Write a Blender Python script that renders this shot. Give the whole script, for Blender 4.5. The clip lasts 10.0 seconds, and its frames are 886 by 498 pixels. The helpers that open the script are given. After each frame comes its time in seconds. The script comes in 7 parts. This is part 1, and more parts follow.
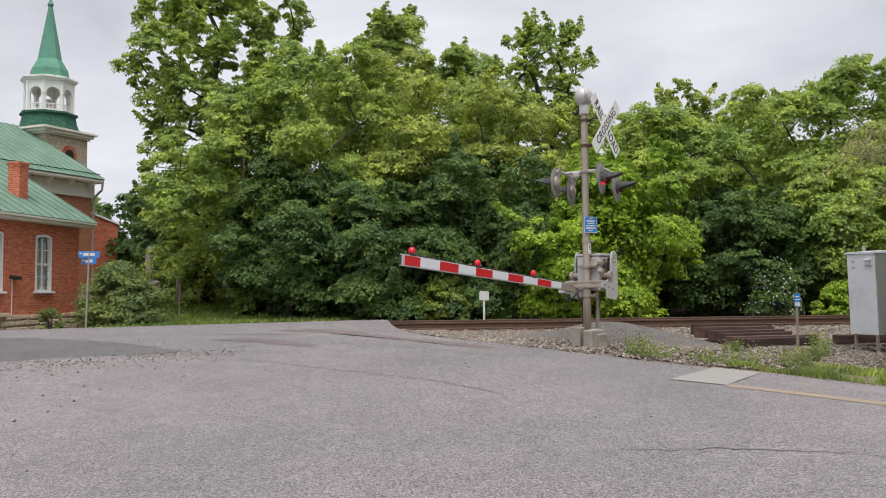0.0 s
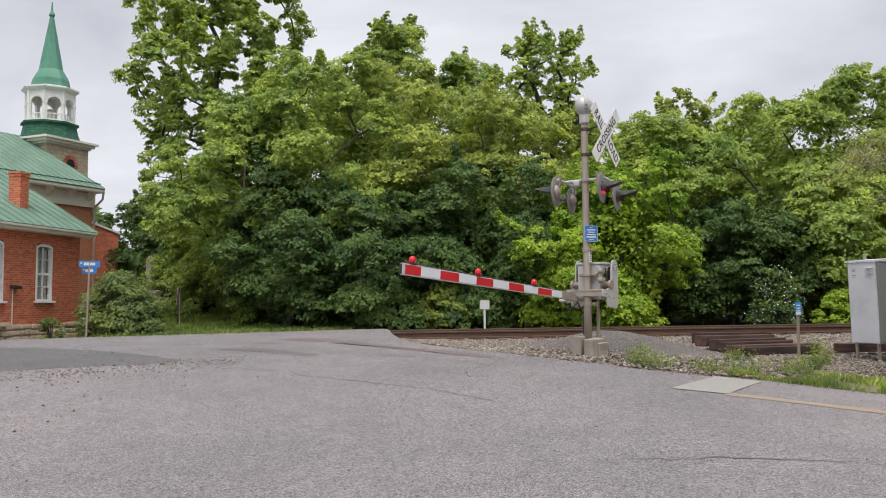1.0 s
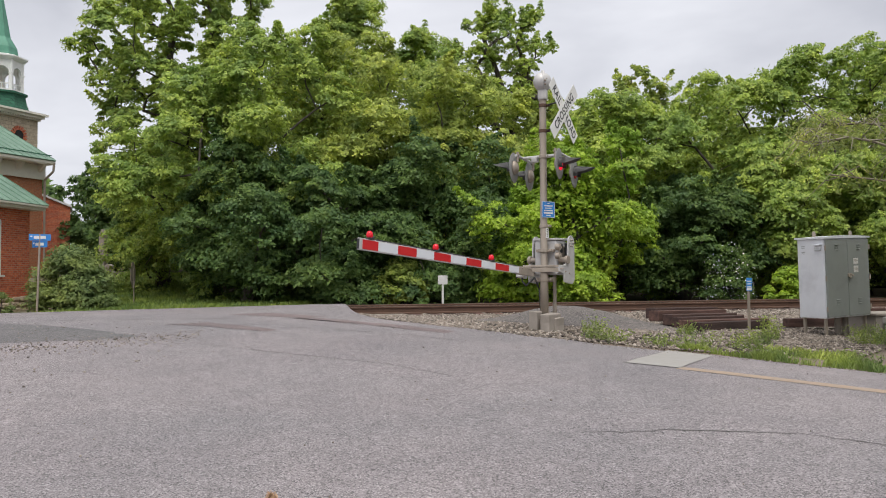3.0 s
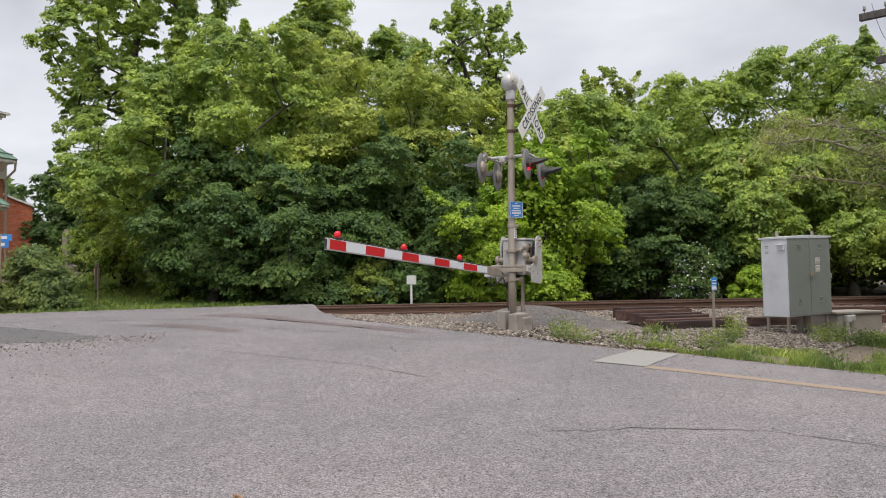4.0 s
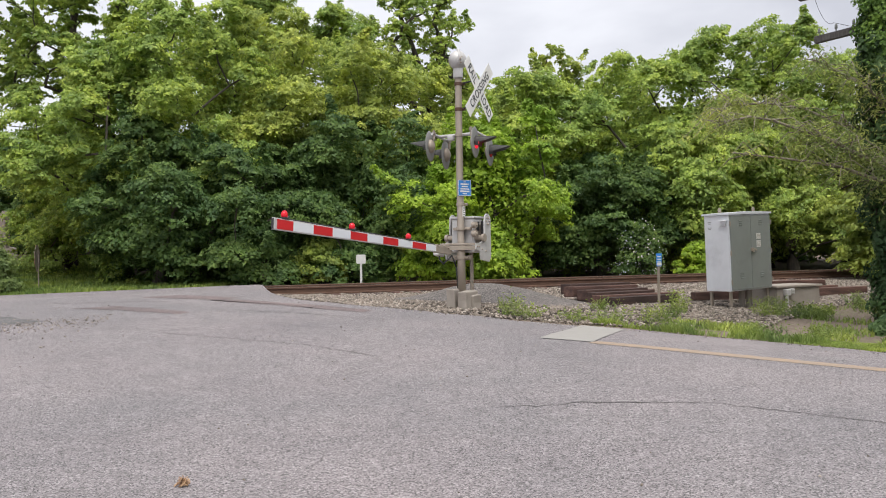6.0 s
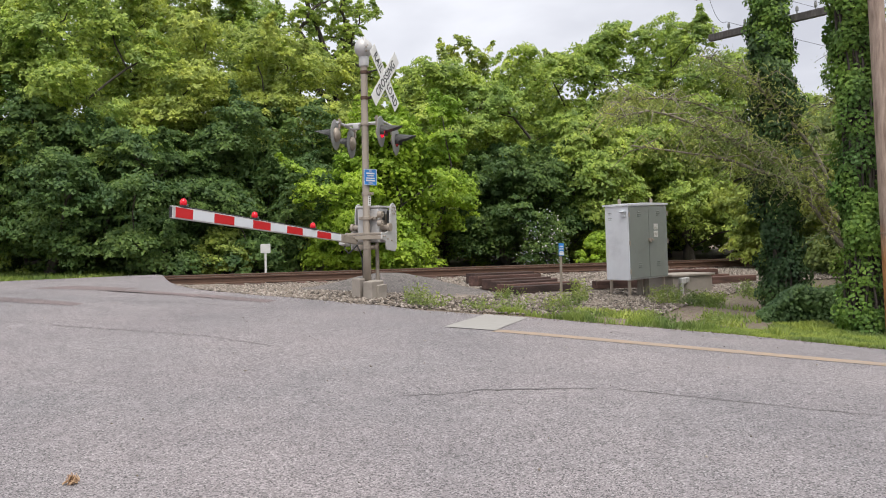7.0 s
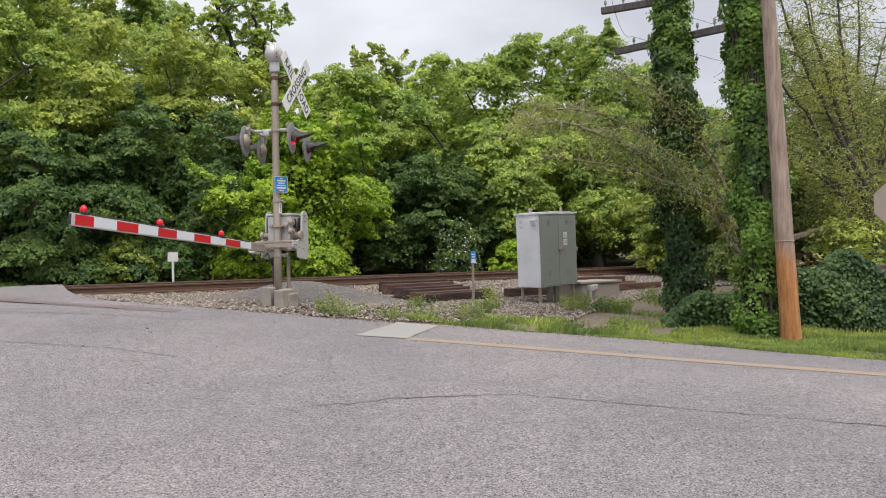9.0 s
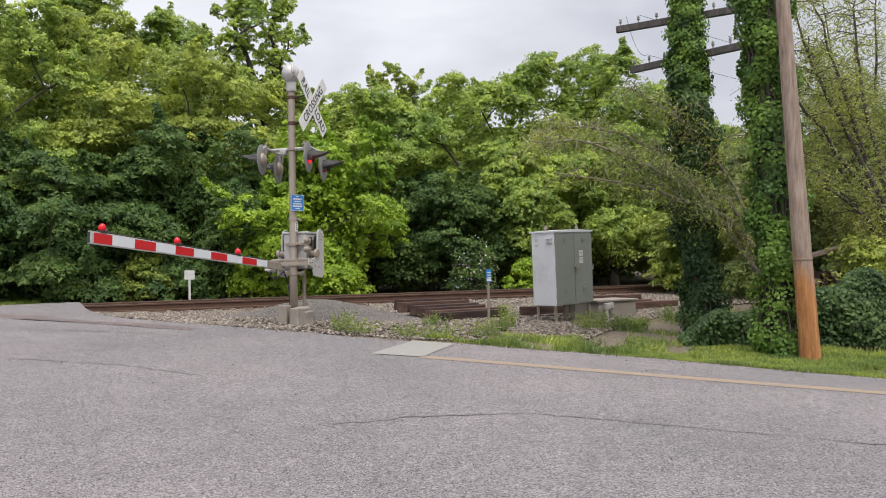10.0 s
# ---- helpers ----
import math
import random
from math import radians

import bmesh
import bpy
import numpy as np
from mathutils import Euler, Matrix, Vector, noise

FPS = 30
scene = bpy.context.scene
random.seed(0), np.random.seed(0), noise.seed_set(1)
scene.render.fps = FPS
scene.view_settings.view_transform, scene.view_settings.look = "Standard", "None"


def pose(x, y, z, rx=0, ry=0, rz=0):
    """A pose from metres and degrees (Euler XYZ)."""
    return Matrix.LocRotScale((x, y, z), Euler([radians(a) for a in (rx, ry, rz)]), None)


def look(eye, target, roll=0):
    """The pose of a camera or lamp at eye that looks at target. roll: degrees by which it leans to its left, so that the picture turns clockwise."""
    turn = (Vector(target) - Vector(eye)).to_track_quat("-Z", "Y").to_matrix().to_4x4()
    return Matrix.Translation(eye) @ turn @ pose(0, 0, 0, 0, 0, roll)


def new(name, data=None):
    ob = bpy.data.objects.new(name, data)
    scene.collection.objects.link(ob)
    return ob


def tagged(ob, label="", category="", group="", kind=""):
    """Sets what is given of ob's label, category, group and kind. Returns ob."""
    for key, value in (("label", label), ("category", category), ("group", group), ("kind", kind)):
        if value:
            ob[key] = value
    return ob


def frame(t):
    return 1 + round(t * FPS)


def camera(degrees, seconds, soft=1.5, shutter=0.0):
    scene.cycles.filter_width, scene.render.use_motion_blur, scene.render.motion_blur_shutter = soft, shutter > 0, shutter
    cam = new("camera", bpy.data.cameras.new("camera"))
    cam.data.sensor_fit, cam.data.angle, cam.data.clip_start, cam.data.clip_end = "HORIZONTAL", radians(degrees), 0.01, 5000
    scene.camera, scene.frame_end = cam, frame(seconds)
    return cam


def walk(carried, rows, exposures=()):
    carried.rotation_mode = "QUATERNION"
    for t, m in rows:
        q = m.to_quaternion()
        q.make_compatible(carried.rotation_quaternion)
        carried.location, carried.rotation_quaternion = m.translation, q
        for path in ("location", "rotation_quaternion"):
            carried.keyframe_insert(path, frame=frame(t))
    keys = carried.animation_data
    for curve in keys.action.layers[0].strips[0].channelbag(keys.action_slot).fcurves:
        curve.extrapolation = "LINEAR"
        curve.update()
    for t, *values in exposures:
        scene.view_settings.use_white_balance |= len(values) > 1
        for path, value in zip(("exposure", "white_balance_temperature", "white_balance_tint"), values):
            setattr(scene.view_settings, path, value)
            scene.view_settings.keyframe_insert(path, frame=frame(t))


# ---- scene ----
cam = camera(55.31, 10.0, soft=1.0)
PATH = [
    (0.0, pose(-0.001, -0.000, 1.500, 92.857, 0.382, 0.100)),
    (0.5, pose(-0.001, -0.000, 1.500, 93.539, 0.424, 0.123)),
    (1.0, pose(-0.001, -0.000, 1.500, 93.468, 0.466, 0.137)),
    (1.5, pose(0.001, -0.000, 1.500, 92.718, 0.319, -0.144)),
    (2.0, pose(0.003, -0.000, 1.500, 92.079, 0.175, -0.512)),
    (2.5, pose(0.010, -0.000, 1.500, 91.815, 0.233, -1.438)),
    (4.0, pose(0.032, -0.001, 1.500, 91.755, 0.429, -4.737)),
    (4.5, pose(0.035, -0.002, 1.500, 91.758, 0.467, -5.175)),
    (5.0, pose(0.036, -0.002, 1.500, 91.759, 0.502, -5.325)),
    (6.5, pose(0.074, -0.007, 1.500, 89.518, 1.068, -10.970)),
    (7.0, pose(0.096, -0.012, 1.500, 89.447, 0.898, -14.312)),
    (7.5, pose(0.109, -0.016, 1.500, 89.388, 0.917, -16.438)),
    (8.0, pose(0.121, -0.019, 1.500, 89.389, 0.977, -18.263)),
    (8.5, pose(0.130, -0.022, 1.500, 89.432, 0.951, -19.593)),
    (9.0, pose(0.133, -0.024, 1.500, 89.897, 0.937, -20.088)),
    (9.5, pose(0.129, -0.022, 1.500, 90.684, 0.940, -19.483)),
    (10.0, pose(0.126, -0.021, 1.500, 91.144, 0.916, -19.067)),
]
walk(cam, PATH, exposures=[(0, -0.02), (2.5, -0.02), (5.0, 0.03), (6.5, 0.22), (8.0, 0.18), (10.0, 0.10)])

# ---- light ----
world = bpy.data.worlds.new("overcast_sky")
scene.world = world
world.use_nodes = True
wt = world.node_tree
wt.nodes.clear()


def wn(kind, **kw):
    n = wt.nodes.new(kind)
    for k, v in kw.items():
        n.inputs[k].default_value = v
    return n


SUN_ELEV, SUN_TURN = 66.0, 180.0
w_sky = wn("ShaderNodeTexSky")
w_sky.sky_type = "NISHITA"
w_sky.sun_disc = False
w_sky.sun_elevation, w_sky.sun_rotation = radians(SUN_ELEV), radians(SUN_TURN)
w_coord = wn("ShaderNodeTexCoord")
w_map = wn("ShaderNodeMapping")
w_map.inputs["Scale"].default_value = (1.0, 1.0, 2.6)
w_noise = wn("ShaderNodeTexNoise", Scale=2.2, Detail=5.0, Roughness=0.52, Distortion=0.35)
w_ramp = wn("ShaderNodeValToRGB")
w_ramp.color_ramp.elements[0].position, w_ramp.color_ramp.elements[0].color = 0.34, (0.60, 0.61, 0.675, 1)
w_ramp.color_ramp.elements[1].position, w_ramp.color_ramp.elements[1].color = 0.66, (0.93, 0.94, 1.0, 1)
w_bg_sky = wn("ShaderNodeBackground", Strength=0.10)
w_bg_cloud = wn("ShaderNodeBackground", Strength=0.98)
w_mix = wn("ShaderNodeMixShader", Fac=0.93)
w_out = wn("ShaderNodeOutputWorld")
for a, b in ((w_coord.outputs["Generated"], w_map.inputs["Vector"]), (w_map.outputs[0], w_noise.inputs["Vector"]),
             (w_noise.outputs["Fac"], w_ramp.inputs["Fac"]), (w_ramp.outputs["Color"], w_bg_cloud.inputs["Color"]),
             (w_sky.outputs["Color"], w_bg_sky.inputs["Color"]), (w_bg_sky.outputs[0], w_mix.inputs[1]),
             (w_bg_cloud.outputs[0], w_mix.inputs[2]), (w_mix.outputs[0], w_out.inputs["Surface"])):
    wt.links.new(a, b)

sun_data = bpy.data.lights.new("sun", "SUN")
sun_data.energy, sun_data.angle, sun_data.color = 3.5, radians(50), (1.0, 0.96, 0.9)
sun = new("sun", sun_data)
_e, _a = radians(SUN_ELEV), radians(SUN_TURN)
sun.matrix_world = look((0, 0, 30), (-30 * math.cos(_e) * math.sin(_a), -30 * math.cos(_e) * math.cos(_a), 30 - 30 * math.sin(_e)))

# ---- materials ----
MATS = {}


class Net:
    """A small builder of node materials."""

    def __init__(self, name):
        self.mat = bpy.data.materials.new(name)
        self.mat.use_nodes = True
        self.t = self.mat.node_tree
        self.bsdf = self.t.nodes["Principled BSDF"]
        self.tc = self.t.nodes.new("ShaderNodeTexCoord")
        self.geo = self.t.nodes.new("ShaderNodeNewGeometry")

    def node(self, kind, **kw):
        n = self.t.nodes.new(kind)
        for k, v in kw.items():
            n.inputs[k].default_value = v
        return n

    def link(self, a, b):
        self.t.links.new(a, b)

    def noise(self, scale, detail=4.0, rough=0.55, stretch=None, world_space=True):
        n = self.node("ShaderNodeTexNoise", Scale=scale, Detail=detail, Roughness=rough)
        src = self.geo.outputs["Position"] if world_space else self.tc.outputs["Object"]
        if stretch:
            m = self.node("ShaderNodeMapping")
            m.inputs["Scale"].default_value = stretch
            self.link(src, m.inputs["Vector"])
            src = m.outputs[0]
        self.link(src, n.inputs["Vector"])
        return n.outputs["Fac"]

    def voronoi(self, scale, feature="F1", out="Distance"):
        n = self.node("ShaderNodeTexVoronoi", Scale=scale)
        n.feature = feature
        self.link(self.geo.outputs["Position"], n.inputs["Vector"])
        return n.outputs[out]

    def ramp(self, fac, *stops):
        n = self.node("ShaderNodeValToRGB")
        el = n.color_ramp.elements
        while len(el) < len(stops):
            el.new(0.5)
        for e, (p, c) in zip(el, stops):
            e.position = p
            e.color = (*c, 1) if len(c) == 3 else c
        self.link(fac, n.inputs["Fac"])
        return n.outputs["Color"]

    def mix(self, fac, a, b, mode="MIX"):
        n = self.t.nodes.new("ShaderNodeMix")
        n.data_type, n.blend_type = "RGBA", mode
        for v, sock in ((fac, n.inputs[0]), (a, n.inputs[6]), (b, n.inputs[7])):
            if isinstance(v, (int, float)):
                sock.default_value = v
            elif isinstance(v, tuple):
                sock.default_value = (*v, 1)
            else:
                self.link(v, sock)
        return n.outputs[2]

    def bump(self, height, strength=0.4, dist=0.01):
        n = self.node("ShaderNodeBump", Strength=strength, Distance=dist)
        self.link(height, n.inputs["Height"])
        self.link(n.outputs[0], self.bsdf.inputs["Normal"])

    def done(self, color, rough=0.8, metal=0.0, **kw):
        if isinstance(color, tuple):
            self.bsdf.inputs["Base Color"].default_value = (*color, 1)
        else:
            self.link(color, self.bsdf.inputs["Base Color"])
        if isinstance(rough, (int, float)):
            self.bsdf.inputs["Roughness"].default_value = rough
        else:
            self.link(rough, self.bsdf.inputs["Roughness"])
        self.bsdf.inputs["Metallic"].default_value = metal
        for k, v in kw.items():
            self.bsdf.inputs[k].default_value = v
        return self.mat


def worn(name, c, rough=0.6, metal=0.0, vary=0.25, scale=6.0, grime=(0.16, 0.13, 0.1), grime_at=0.62, bump=0.15, stretch=None):
    """Paint, steel or concrete with mottling, grime and fine relief."""
    n = Net(name)
    dark = tuple(v * (1 - vary) for v in c)
    lite = tuple(min(1, v * (1 + vary * 0.6)) for v in c)
    f1 = n.noise(scale, 5, 0.6, stretch)
    f2 = n.noise(scale * 9, 3, 0.6)
    col = n.mix(f1, dark, lite)
    g = n.ramp(n.noise(scale * 0.6, 6, 0.65, stretch), (grime_at, (0, 0, 0)), (min(1, grime_at + 0.2), (0.55, 0.55, 0.55)))
    col = n.mix(g, col, grime)
    n.bump(f2, bump, 0.004)
    return n.done(col, rough, metal)


def asphalt(name, tone, chip=85.0, tint=(1.0, 1.0, 1.0)):
    n = Net(name)
    sep = n.node("ShaderNodeSeparateColor")
    n.link(n.voronoi(chip, "F1", "Color"), sep.inputs[0])
    speck = n.ramp(sep.outputs[0], (0.0, (tone * 0.2, tone * 0.2, tone * 0.2)), (0.2, (tone * 0.5, tone * 0.49, tone * 0.49)), (0.38, (tone * 0.98, tone * 0.95, tone * 0.955)),
                   (0.8, (tone * 1.22, tone * 1.17, tone * 1.175)), (1.0, (tone * 1.9, tone * 1.85, tone * 1.83)))
    coarse = n.ramp(n.noise(34.0, 4, 0.7), (0.3, (0.76, 0.76, 0.76)), (0.7, (1.2, 1.2, 1.2)))
    big = n.ramp(n.noise(0.3, 6, 0.6, (1.0, 1.0, 1.0)), (0.3, (0.83, 0.85, 0.87)), (0.7, (1.14, 1.10, 1.1)))
    lanes = n.ramp(n.noise(0.55, 5, 0.6, (0.617 * 1.6, 0.787 * 1.6, 0.2)), (0.35, (0.93, 0.93, 0.94)), (0.65, (1.06, 1.06, 1.06)))
    mid = n.ramp(n.noise(4.5, 5, 0.65), (0.3, (0.9, 0.9, 0.9)), (0.72, (1.08, 1.08, 1.08)))
    col = speck
    for layer in (coarse, big, lanes, mid, tint):
        col = n.mix(1.0, col, layer, "MULTIPLY")
    n.bump(n.voronoi(chip), 0.5, 0.005)
    return n.done(col, 0.88)


M_ROAD = asphalt("chip_seal_asphalt", 0.206, 118.0, (1.03, 0.98, 0.995))
M_PATCH = asphalt("older_dark_asphalt", 0.125)
M_STAIN = asphalt("rust_stained_asphalt", 0.15, 100.0, (1.16, 0.95, 0.93))
M_MOUND = asphalt("crumbled_asphalt", 0.13, 70.0, (1.06, 0.98, 0.9))


def ground_mat():
    n = Net("grass_and_dirt")
    patch = n.noise(0.5, 5, 0.6)
    fine = n.noise(14.0, 4, 0.65)
    grass = n.ramp(fine, (0.25, (0.07, 0.10, 0.022)), (0.55, (0.14, 0.205, 0.04)), (0.8, (0.22, 0.28, 0.08)))
    dirt = n.ramp(fine, (0.3, (0.10, 0.075, 0.055)), (0.7, (0.24, 0.19, 0.15)))
    f = n.ramp(n.mix(0.5, patch, fine), (0.53, (1, 1, 1)), (0.65, (0, 0, 0)))
    n.bump(fine, 0.6, 0.03)
    return n.done(n.mix(f, grass, dirt), 0.95)


M_GROUND = ground_mat()


def ballast_mat():
    n = Net("crushed_limestone_ballast")
    cell = n.voronoi(22.0, "F1", "Color")
    sep = n.node("ShaderNodeSeparateColor")
    n.link(cell, sep.inputs[0])
    col = n.ramp(sep.outputs[0], (0.0, (0.09, 0.07, 0.056)), (0.5, (0.20, 0.162, 0.13)), (1.0, (0.33, 0.285, 0.235)))
    n.bump(n.voronoi(22.0), 1.0, 0.04)
    return n.done(col, 0.9)


M_BALLAST = ballast_mat()


def stone_mat():
    n = Net("ballast_stone")
    oi = n.geo.outputs["Random Per Island"]
    col = n.ramp(oi, (0.0, (0.05, 0.04, 0.034)), (0.4, (0.18, 0.147, 0.118)), (0.75, (0.30, 0.248, 0.202)), (1.0, (0.50, 0.44, 0.38)))
    col = n.mix(n.noise(30.0, 3), col, n.mix(0.5, col, (0.1, 0.09, 0.08)))
    return n.done(col, 0.88)


M_STONE = stone_mat()


def leaf_mat(name, dark, lite, pale, trans=0.42):
    n = Net(name)
    r = n.geo.outputs["Random Per Island"]
    col = n.ramp(r, (0.0, dark), (0.55, lite), (1.0, pale))
    big = n.ramp(n.noise(0.5, 4, 0.6), (0.32, (0.7, 0.78, 0.78)), (0.68, (1.2, 1.12, 0.95)))
    # lit clumps and dark gaps between them, put into the leaf colour by noise
    clump_light = n.ramp(n.noise(1.7, 3, 0.6), (0.36, (0.74, 0.79, 0.84)), (0.64, (1.42, 1.32, 1.0)))
    col = n.mix(1.0, n.mix(1.0, col, big, "MULTIPLY"), clump_light, "MULTIPLY")
    tr = n.node("ShaderNodeBsdfTranslucent")
    n.link(col, tr.inputs["Color"])
    n.done(col, 0.55)
    n.bsdf.inputs["Specular IOR Level"].default_value = 0.3
    mx = n.node("ShaderNodeMixShader", Fac=trans)
    n.link(n.bsdf.outputs[0], mx.inputs[1])
    n.link(tr.outputs[0], mx.inputs[2])
    n.link(mx.outputs[0], n.t.nodes["Material Output"].inputs["Surface"])
    return n.mat


LEAF = {
    "maple": leaf_mat("maple_leaf", (0.239, 0.340, 0.095), (0.328, 0.446, 0.117), (0.448, 0.546, 0.170)),
    "dark": leaf_mat("dark_broad_leaf", (0.079, 0.146, 0.053), (0.107, 0.188, 0.064), (0.149, 0.231, 0.081)),
    "walnut": leaf_mat("yellowish_leaf", (0.286, 0.363, 0.099), (0.372, 0.460, 0.126), (0.469, 0.538, 0.174)),
    "bright": leaf_mat("bright_spring_leaf", (0.225, 0.356, 0.045), (0.293, 0.444, 0.058), (0.369, 0.505, 0.095)),
    "vine": leaf_mat("creeper_leaf", (0.101, 0.195, 0.048), (0.145, 0.263, 0.062), (0.209, 0.332, 0.086), 0.3),
    "willow": leaf_mat("willow_leaf", (0.250, 0.300, 0.100), (0.320, 0.375, 0.130), (0.395, 0.435, 0.170)),
    "ivy": leaf_mat("ivy_leaf", (0.043, 0.087, 0.035), (0.061, 0.118, 0.046), (0.093, 0.157, 0.066), 0.2),
    "shrub": leaf_mat("shrub_leaf", (0.176, 0.244, 0.098), (0.227, 0.304, 0.123), (0.290, 0.365, 0.168)),
    "grass": leaf_mat("grass_blade", (0.216, 0.293, 0.087), (0.275, 0.364, 0.113), (0.351, 0.423, 0.166)),
    "lawn": leaf_mat("lawn_blade", (0.162, 0.242, 0.066), (0.206, 0.301, 0.084), (0.260, 0.349, 0.125)),
    "flower": leaf_mat("white_blossom", (0.539, 0.533, 0.749), (0.686, 0.679, 0.998), (0.784, 0.776, 1.170), 0.2),
}


def bark_mat(name, c, scale=9.0):
    n = Net(name)
    f = n.noise(scale, 6, 0.7, (1, 1, 0.16))
    col = n.ramp(f, (0.3, tuple(v * 0.45 for v in c)), (0.55, c), (0.8, tuple(min(1, v * 1.6) for v in c)))
    n.bump(f, 0.9, 0.03)
    return n.done(col, 0.9)


M_PALEBARK = bark_mat("pale_willow_bark", (0.24, 0.21, 0.16))
M_BARK = bark_mat("tree_bark", (0.085, 0.072, 0.06))
M_POLE = bark_mat("weathered_pole_wood", (0.34, 0.255, 0.2), 14.0)


def pole_mat():
    """Grey-brown pole whose lower part is stripped to orange wood."""
    n = Net("half_stripped_pole_wood")
    f = n.noise(14.0, 6, 0.7, (1, 1, 0.12))
    grey = n.ramp(f, (0.3, (0.17, 0.12, 0.095)), (0.55, (0.34, 0.26, 0.21)), (0.8, (0.5, 0.41, 0.34)))
    raw_wood = n.ramp(f, (0.3, (0.22, 0.09, 0.03)), (0.55, (0.46, 0.205, 0.075)), (0.8, (0.62, 0.32, 0.14)))
    sep = n.node("ShaderNodeSeparateXYZ")
    n.link(n.geo.outputs["Position"], sep.inputs[0])
    add = n.node("ShaderNodeMath")
    add.operation = "MULTIPLY_ADD"
    n.link(n.noise(3.0, 5, 0.7, (1, 1, 0.3)), add.inputs[0])
    add.inputs[1].default_value = 2.2
    n.link(sep.outputs[2], add.inputs[2])
    half = n.node("ShaderNodeMath")
    half.operation = "MULTIPLY"
    half.inputs[1].default_value = 0.2
    n.link(add.outputs[0], half.inputs[0])
    k = n.ramp(half.outputs[0], (0.42, (0, 0, 0)), (0.55, (1, 1, 1)))
    n.bump(f, 0.9, 0.03)
    return n.done(n.mix(k, raw_wood, grey), 0.9)


M_UPOLE = pole_mat()
M_ARM = bark_mat("weathered_crossarm_wood", (0.11, 0.1, 0.096), 14.0)


def tie_mat():
    n = Net("creosoted_timber")
    f = n.noise(10.0, 6, 0.7, (0.1, 1, 1), False)
    col = n.ramp(f, (0.3, (0.028, 0.018, 0.015)), (0.55, (0.085, 0.049, 0.040)), (0.8, (0.19, 0.122, 0.104)))
    info = n.node("ShaderNodeObjectInfo")
    col = n.mix(1.0, col, n.ramp(info.outputs["Random"], (0.0, (0.5, 0.5, 0.52)), (1.0, (1.55, 1.4, 1.35))), "MULTIPLY")
    n.bump(f, 0.8, 0.02)
    return n.done(col, 0.85)


M_TIE = tie_mat()
M_RAIL = worn("rusty_rail_steel", (0.105, 0.056, 0.036), 0.75, 0.0, 0.4, 5.0, (0.05, 0.035, 0.028), 0.55, 0.4)
M_RAILTOP = worn("polished_rail_head", (0.32, 0.28, 0.25), 0.35, 0.8, 0.3, 6.0, (0.12, 0.08, 0.06), 0.6)
M_GALV = worn("weathered_galvanised_steel", (0.365, 0.315, 0.262), 0.55, 0.35, 0.25, 7.0, (0.16, 0.12, 0.09), 0.6, 0.2, (1, 1, 0.35))
M_ALU = worn("aluminium_paint", (0.52, 0.51, 0.50), 0.5, 0.25, 0.2, 8.0, (0.22, 0.18, 0.15), 0.64, 0.15)
M_CASE = worn("bare_aluminium_case", (0.70, 0.72, 0.76), 0.45, 0.1, 0.16, 2.5, (0.43, 0.44, 0.47), 0.52, 0.06)
M_CASEDOOR = worn("grey_green_case_paint", (0.26, 0.28, 0.262), 0.5, 0.2, 0.16, 2.5, (0.16, 0.165, 0.155), 0.55, 0.06)
M_CONC = worn("old_concrete", (0.31, 0.275, 0.24), 0.9, 0.0, 0.25, 5.0, (0.17, 0.14, 0.12), 0.56, 0.5)
M_BLACK = worn("black_paint", (0.025, 0.025, 0.026), 0.5, 0.0, 0.2, 8.0, (0.06, 0.05, 0.045), 0.6)
M_GREYDISC = worn("faded_black_disc", (0.25, 0.25, 0.24), 0.55, 0.0, 0.25, 8.0, (0.2, 0.19, 0.18), 0.6)
M_HOOD = worn("faded_black_hood", (0.115, 0.115, 0.112), 0.55, 0.0, 0.3, 8.0, (0.2, 0.19, 0.18), 0.6)
M_WHITE = worn("white_sheeting", (0.72, 0.715, 0.69), 0.55, 0.0, 0.1, 6.0, (0.42, 0.39, 0.35), 0.64)
M_RED = worn("red_reflective_sheeting", (0.54, 0.014, 0.018), 0.45, 0.0, 0.12, 6.0, (0.4, 0.05, 0.05), 0.68)
M_ARMWHITE = worn("white_reflective_sheeting", (0.64, 0.66, 0.69), 0.45, 0.0, 0.06, 8.0, (0.45, 0.44, 0.43), 0.66)
M_BLUE = worn("blue_sign_face", (0.04, 0.23, 0.62), 0.5, 0.0, 0.1, 8.0, (0.1, 0.2, 0.4), 0.68)
M_SIGNBACK = worn("bare_sign_aluminium", (0.62, 0.62, 0.60), 0.5, 0.2, 0.12, 8.0, (0.4, 0.38, 0.36), 0.62)
M_YELLOW = worn("worn_yellow_line_paint", (0.335, 0.25, 0.18), 0.85, 0.0, 0.25, 16.0, (0.235, 0.21, 0.19), 0.42, 0.4)
M_BARPAINT = worn("worn_white_line_paint", (0.30, 0.288, 0.27), 0.8, 0.0, 0.16, 7.0, (0.33, 0.31, 0.29), 0.58, 0.4)


def lens_mat(name, color, strength):
    n = Net(name)
    n.done(color, 0.15)
    n.bsdf.inputs["Emission Color"].default_value = (*color, 1)
    n.bsdf.inputs["Emission Strength"].default_value = strength
    return n.mat


M_LAMP_ON = lens_mat("lit_red_lens", (0.8, 0.008, 0.03), 1.1)
M_GATE_LAMP = lens_mat("gate_lamp_lens", (0.6, 0.008, 0.02), 0.12)
M_LAMP_DIM = lens_mat("red_lens", (0.35, 0.008, 0.015), 0.03)

# ---- mesh helpers ----


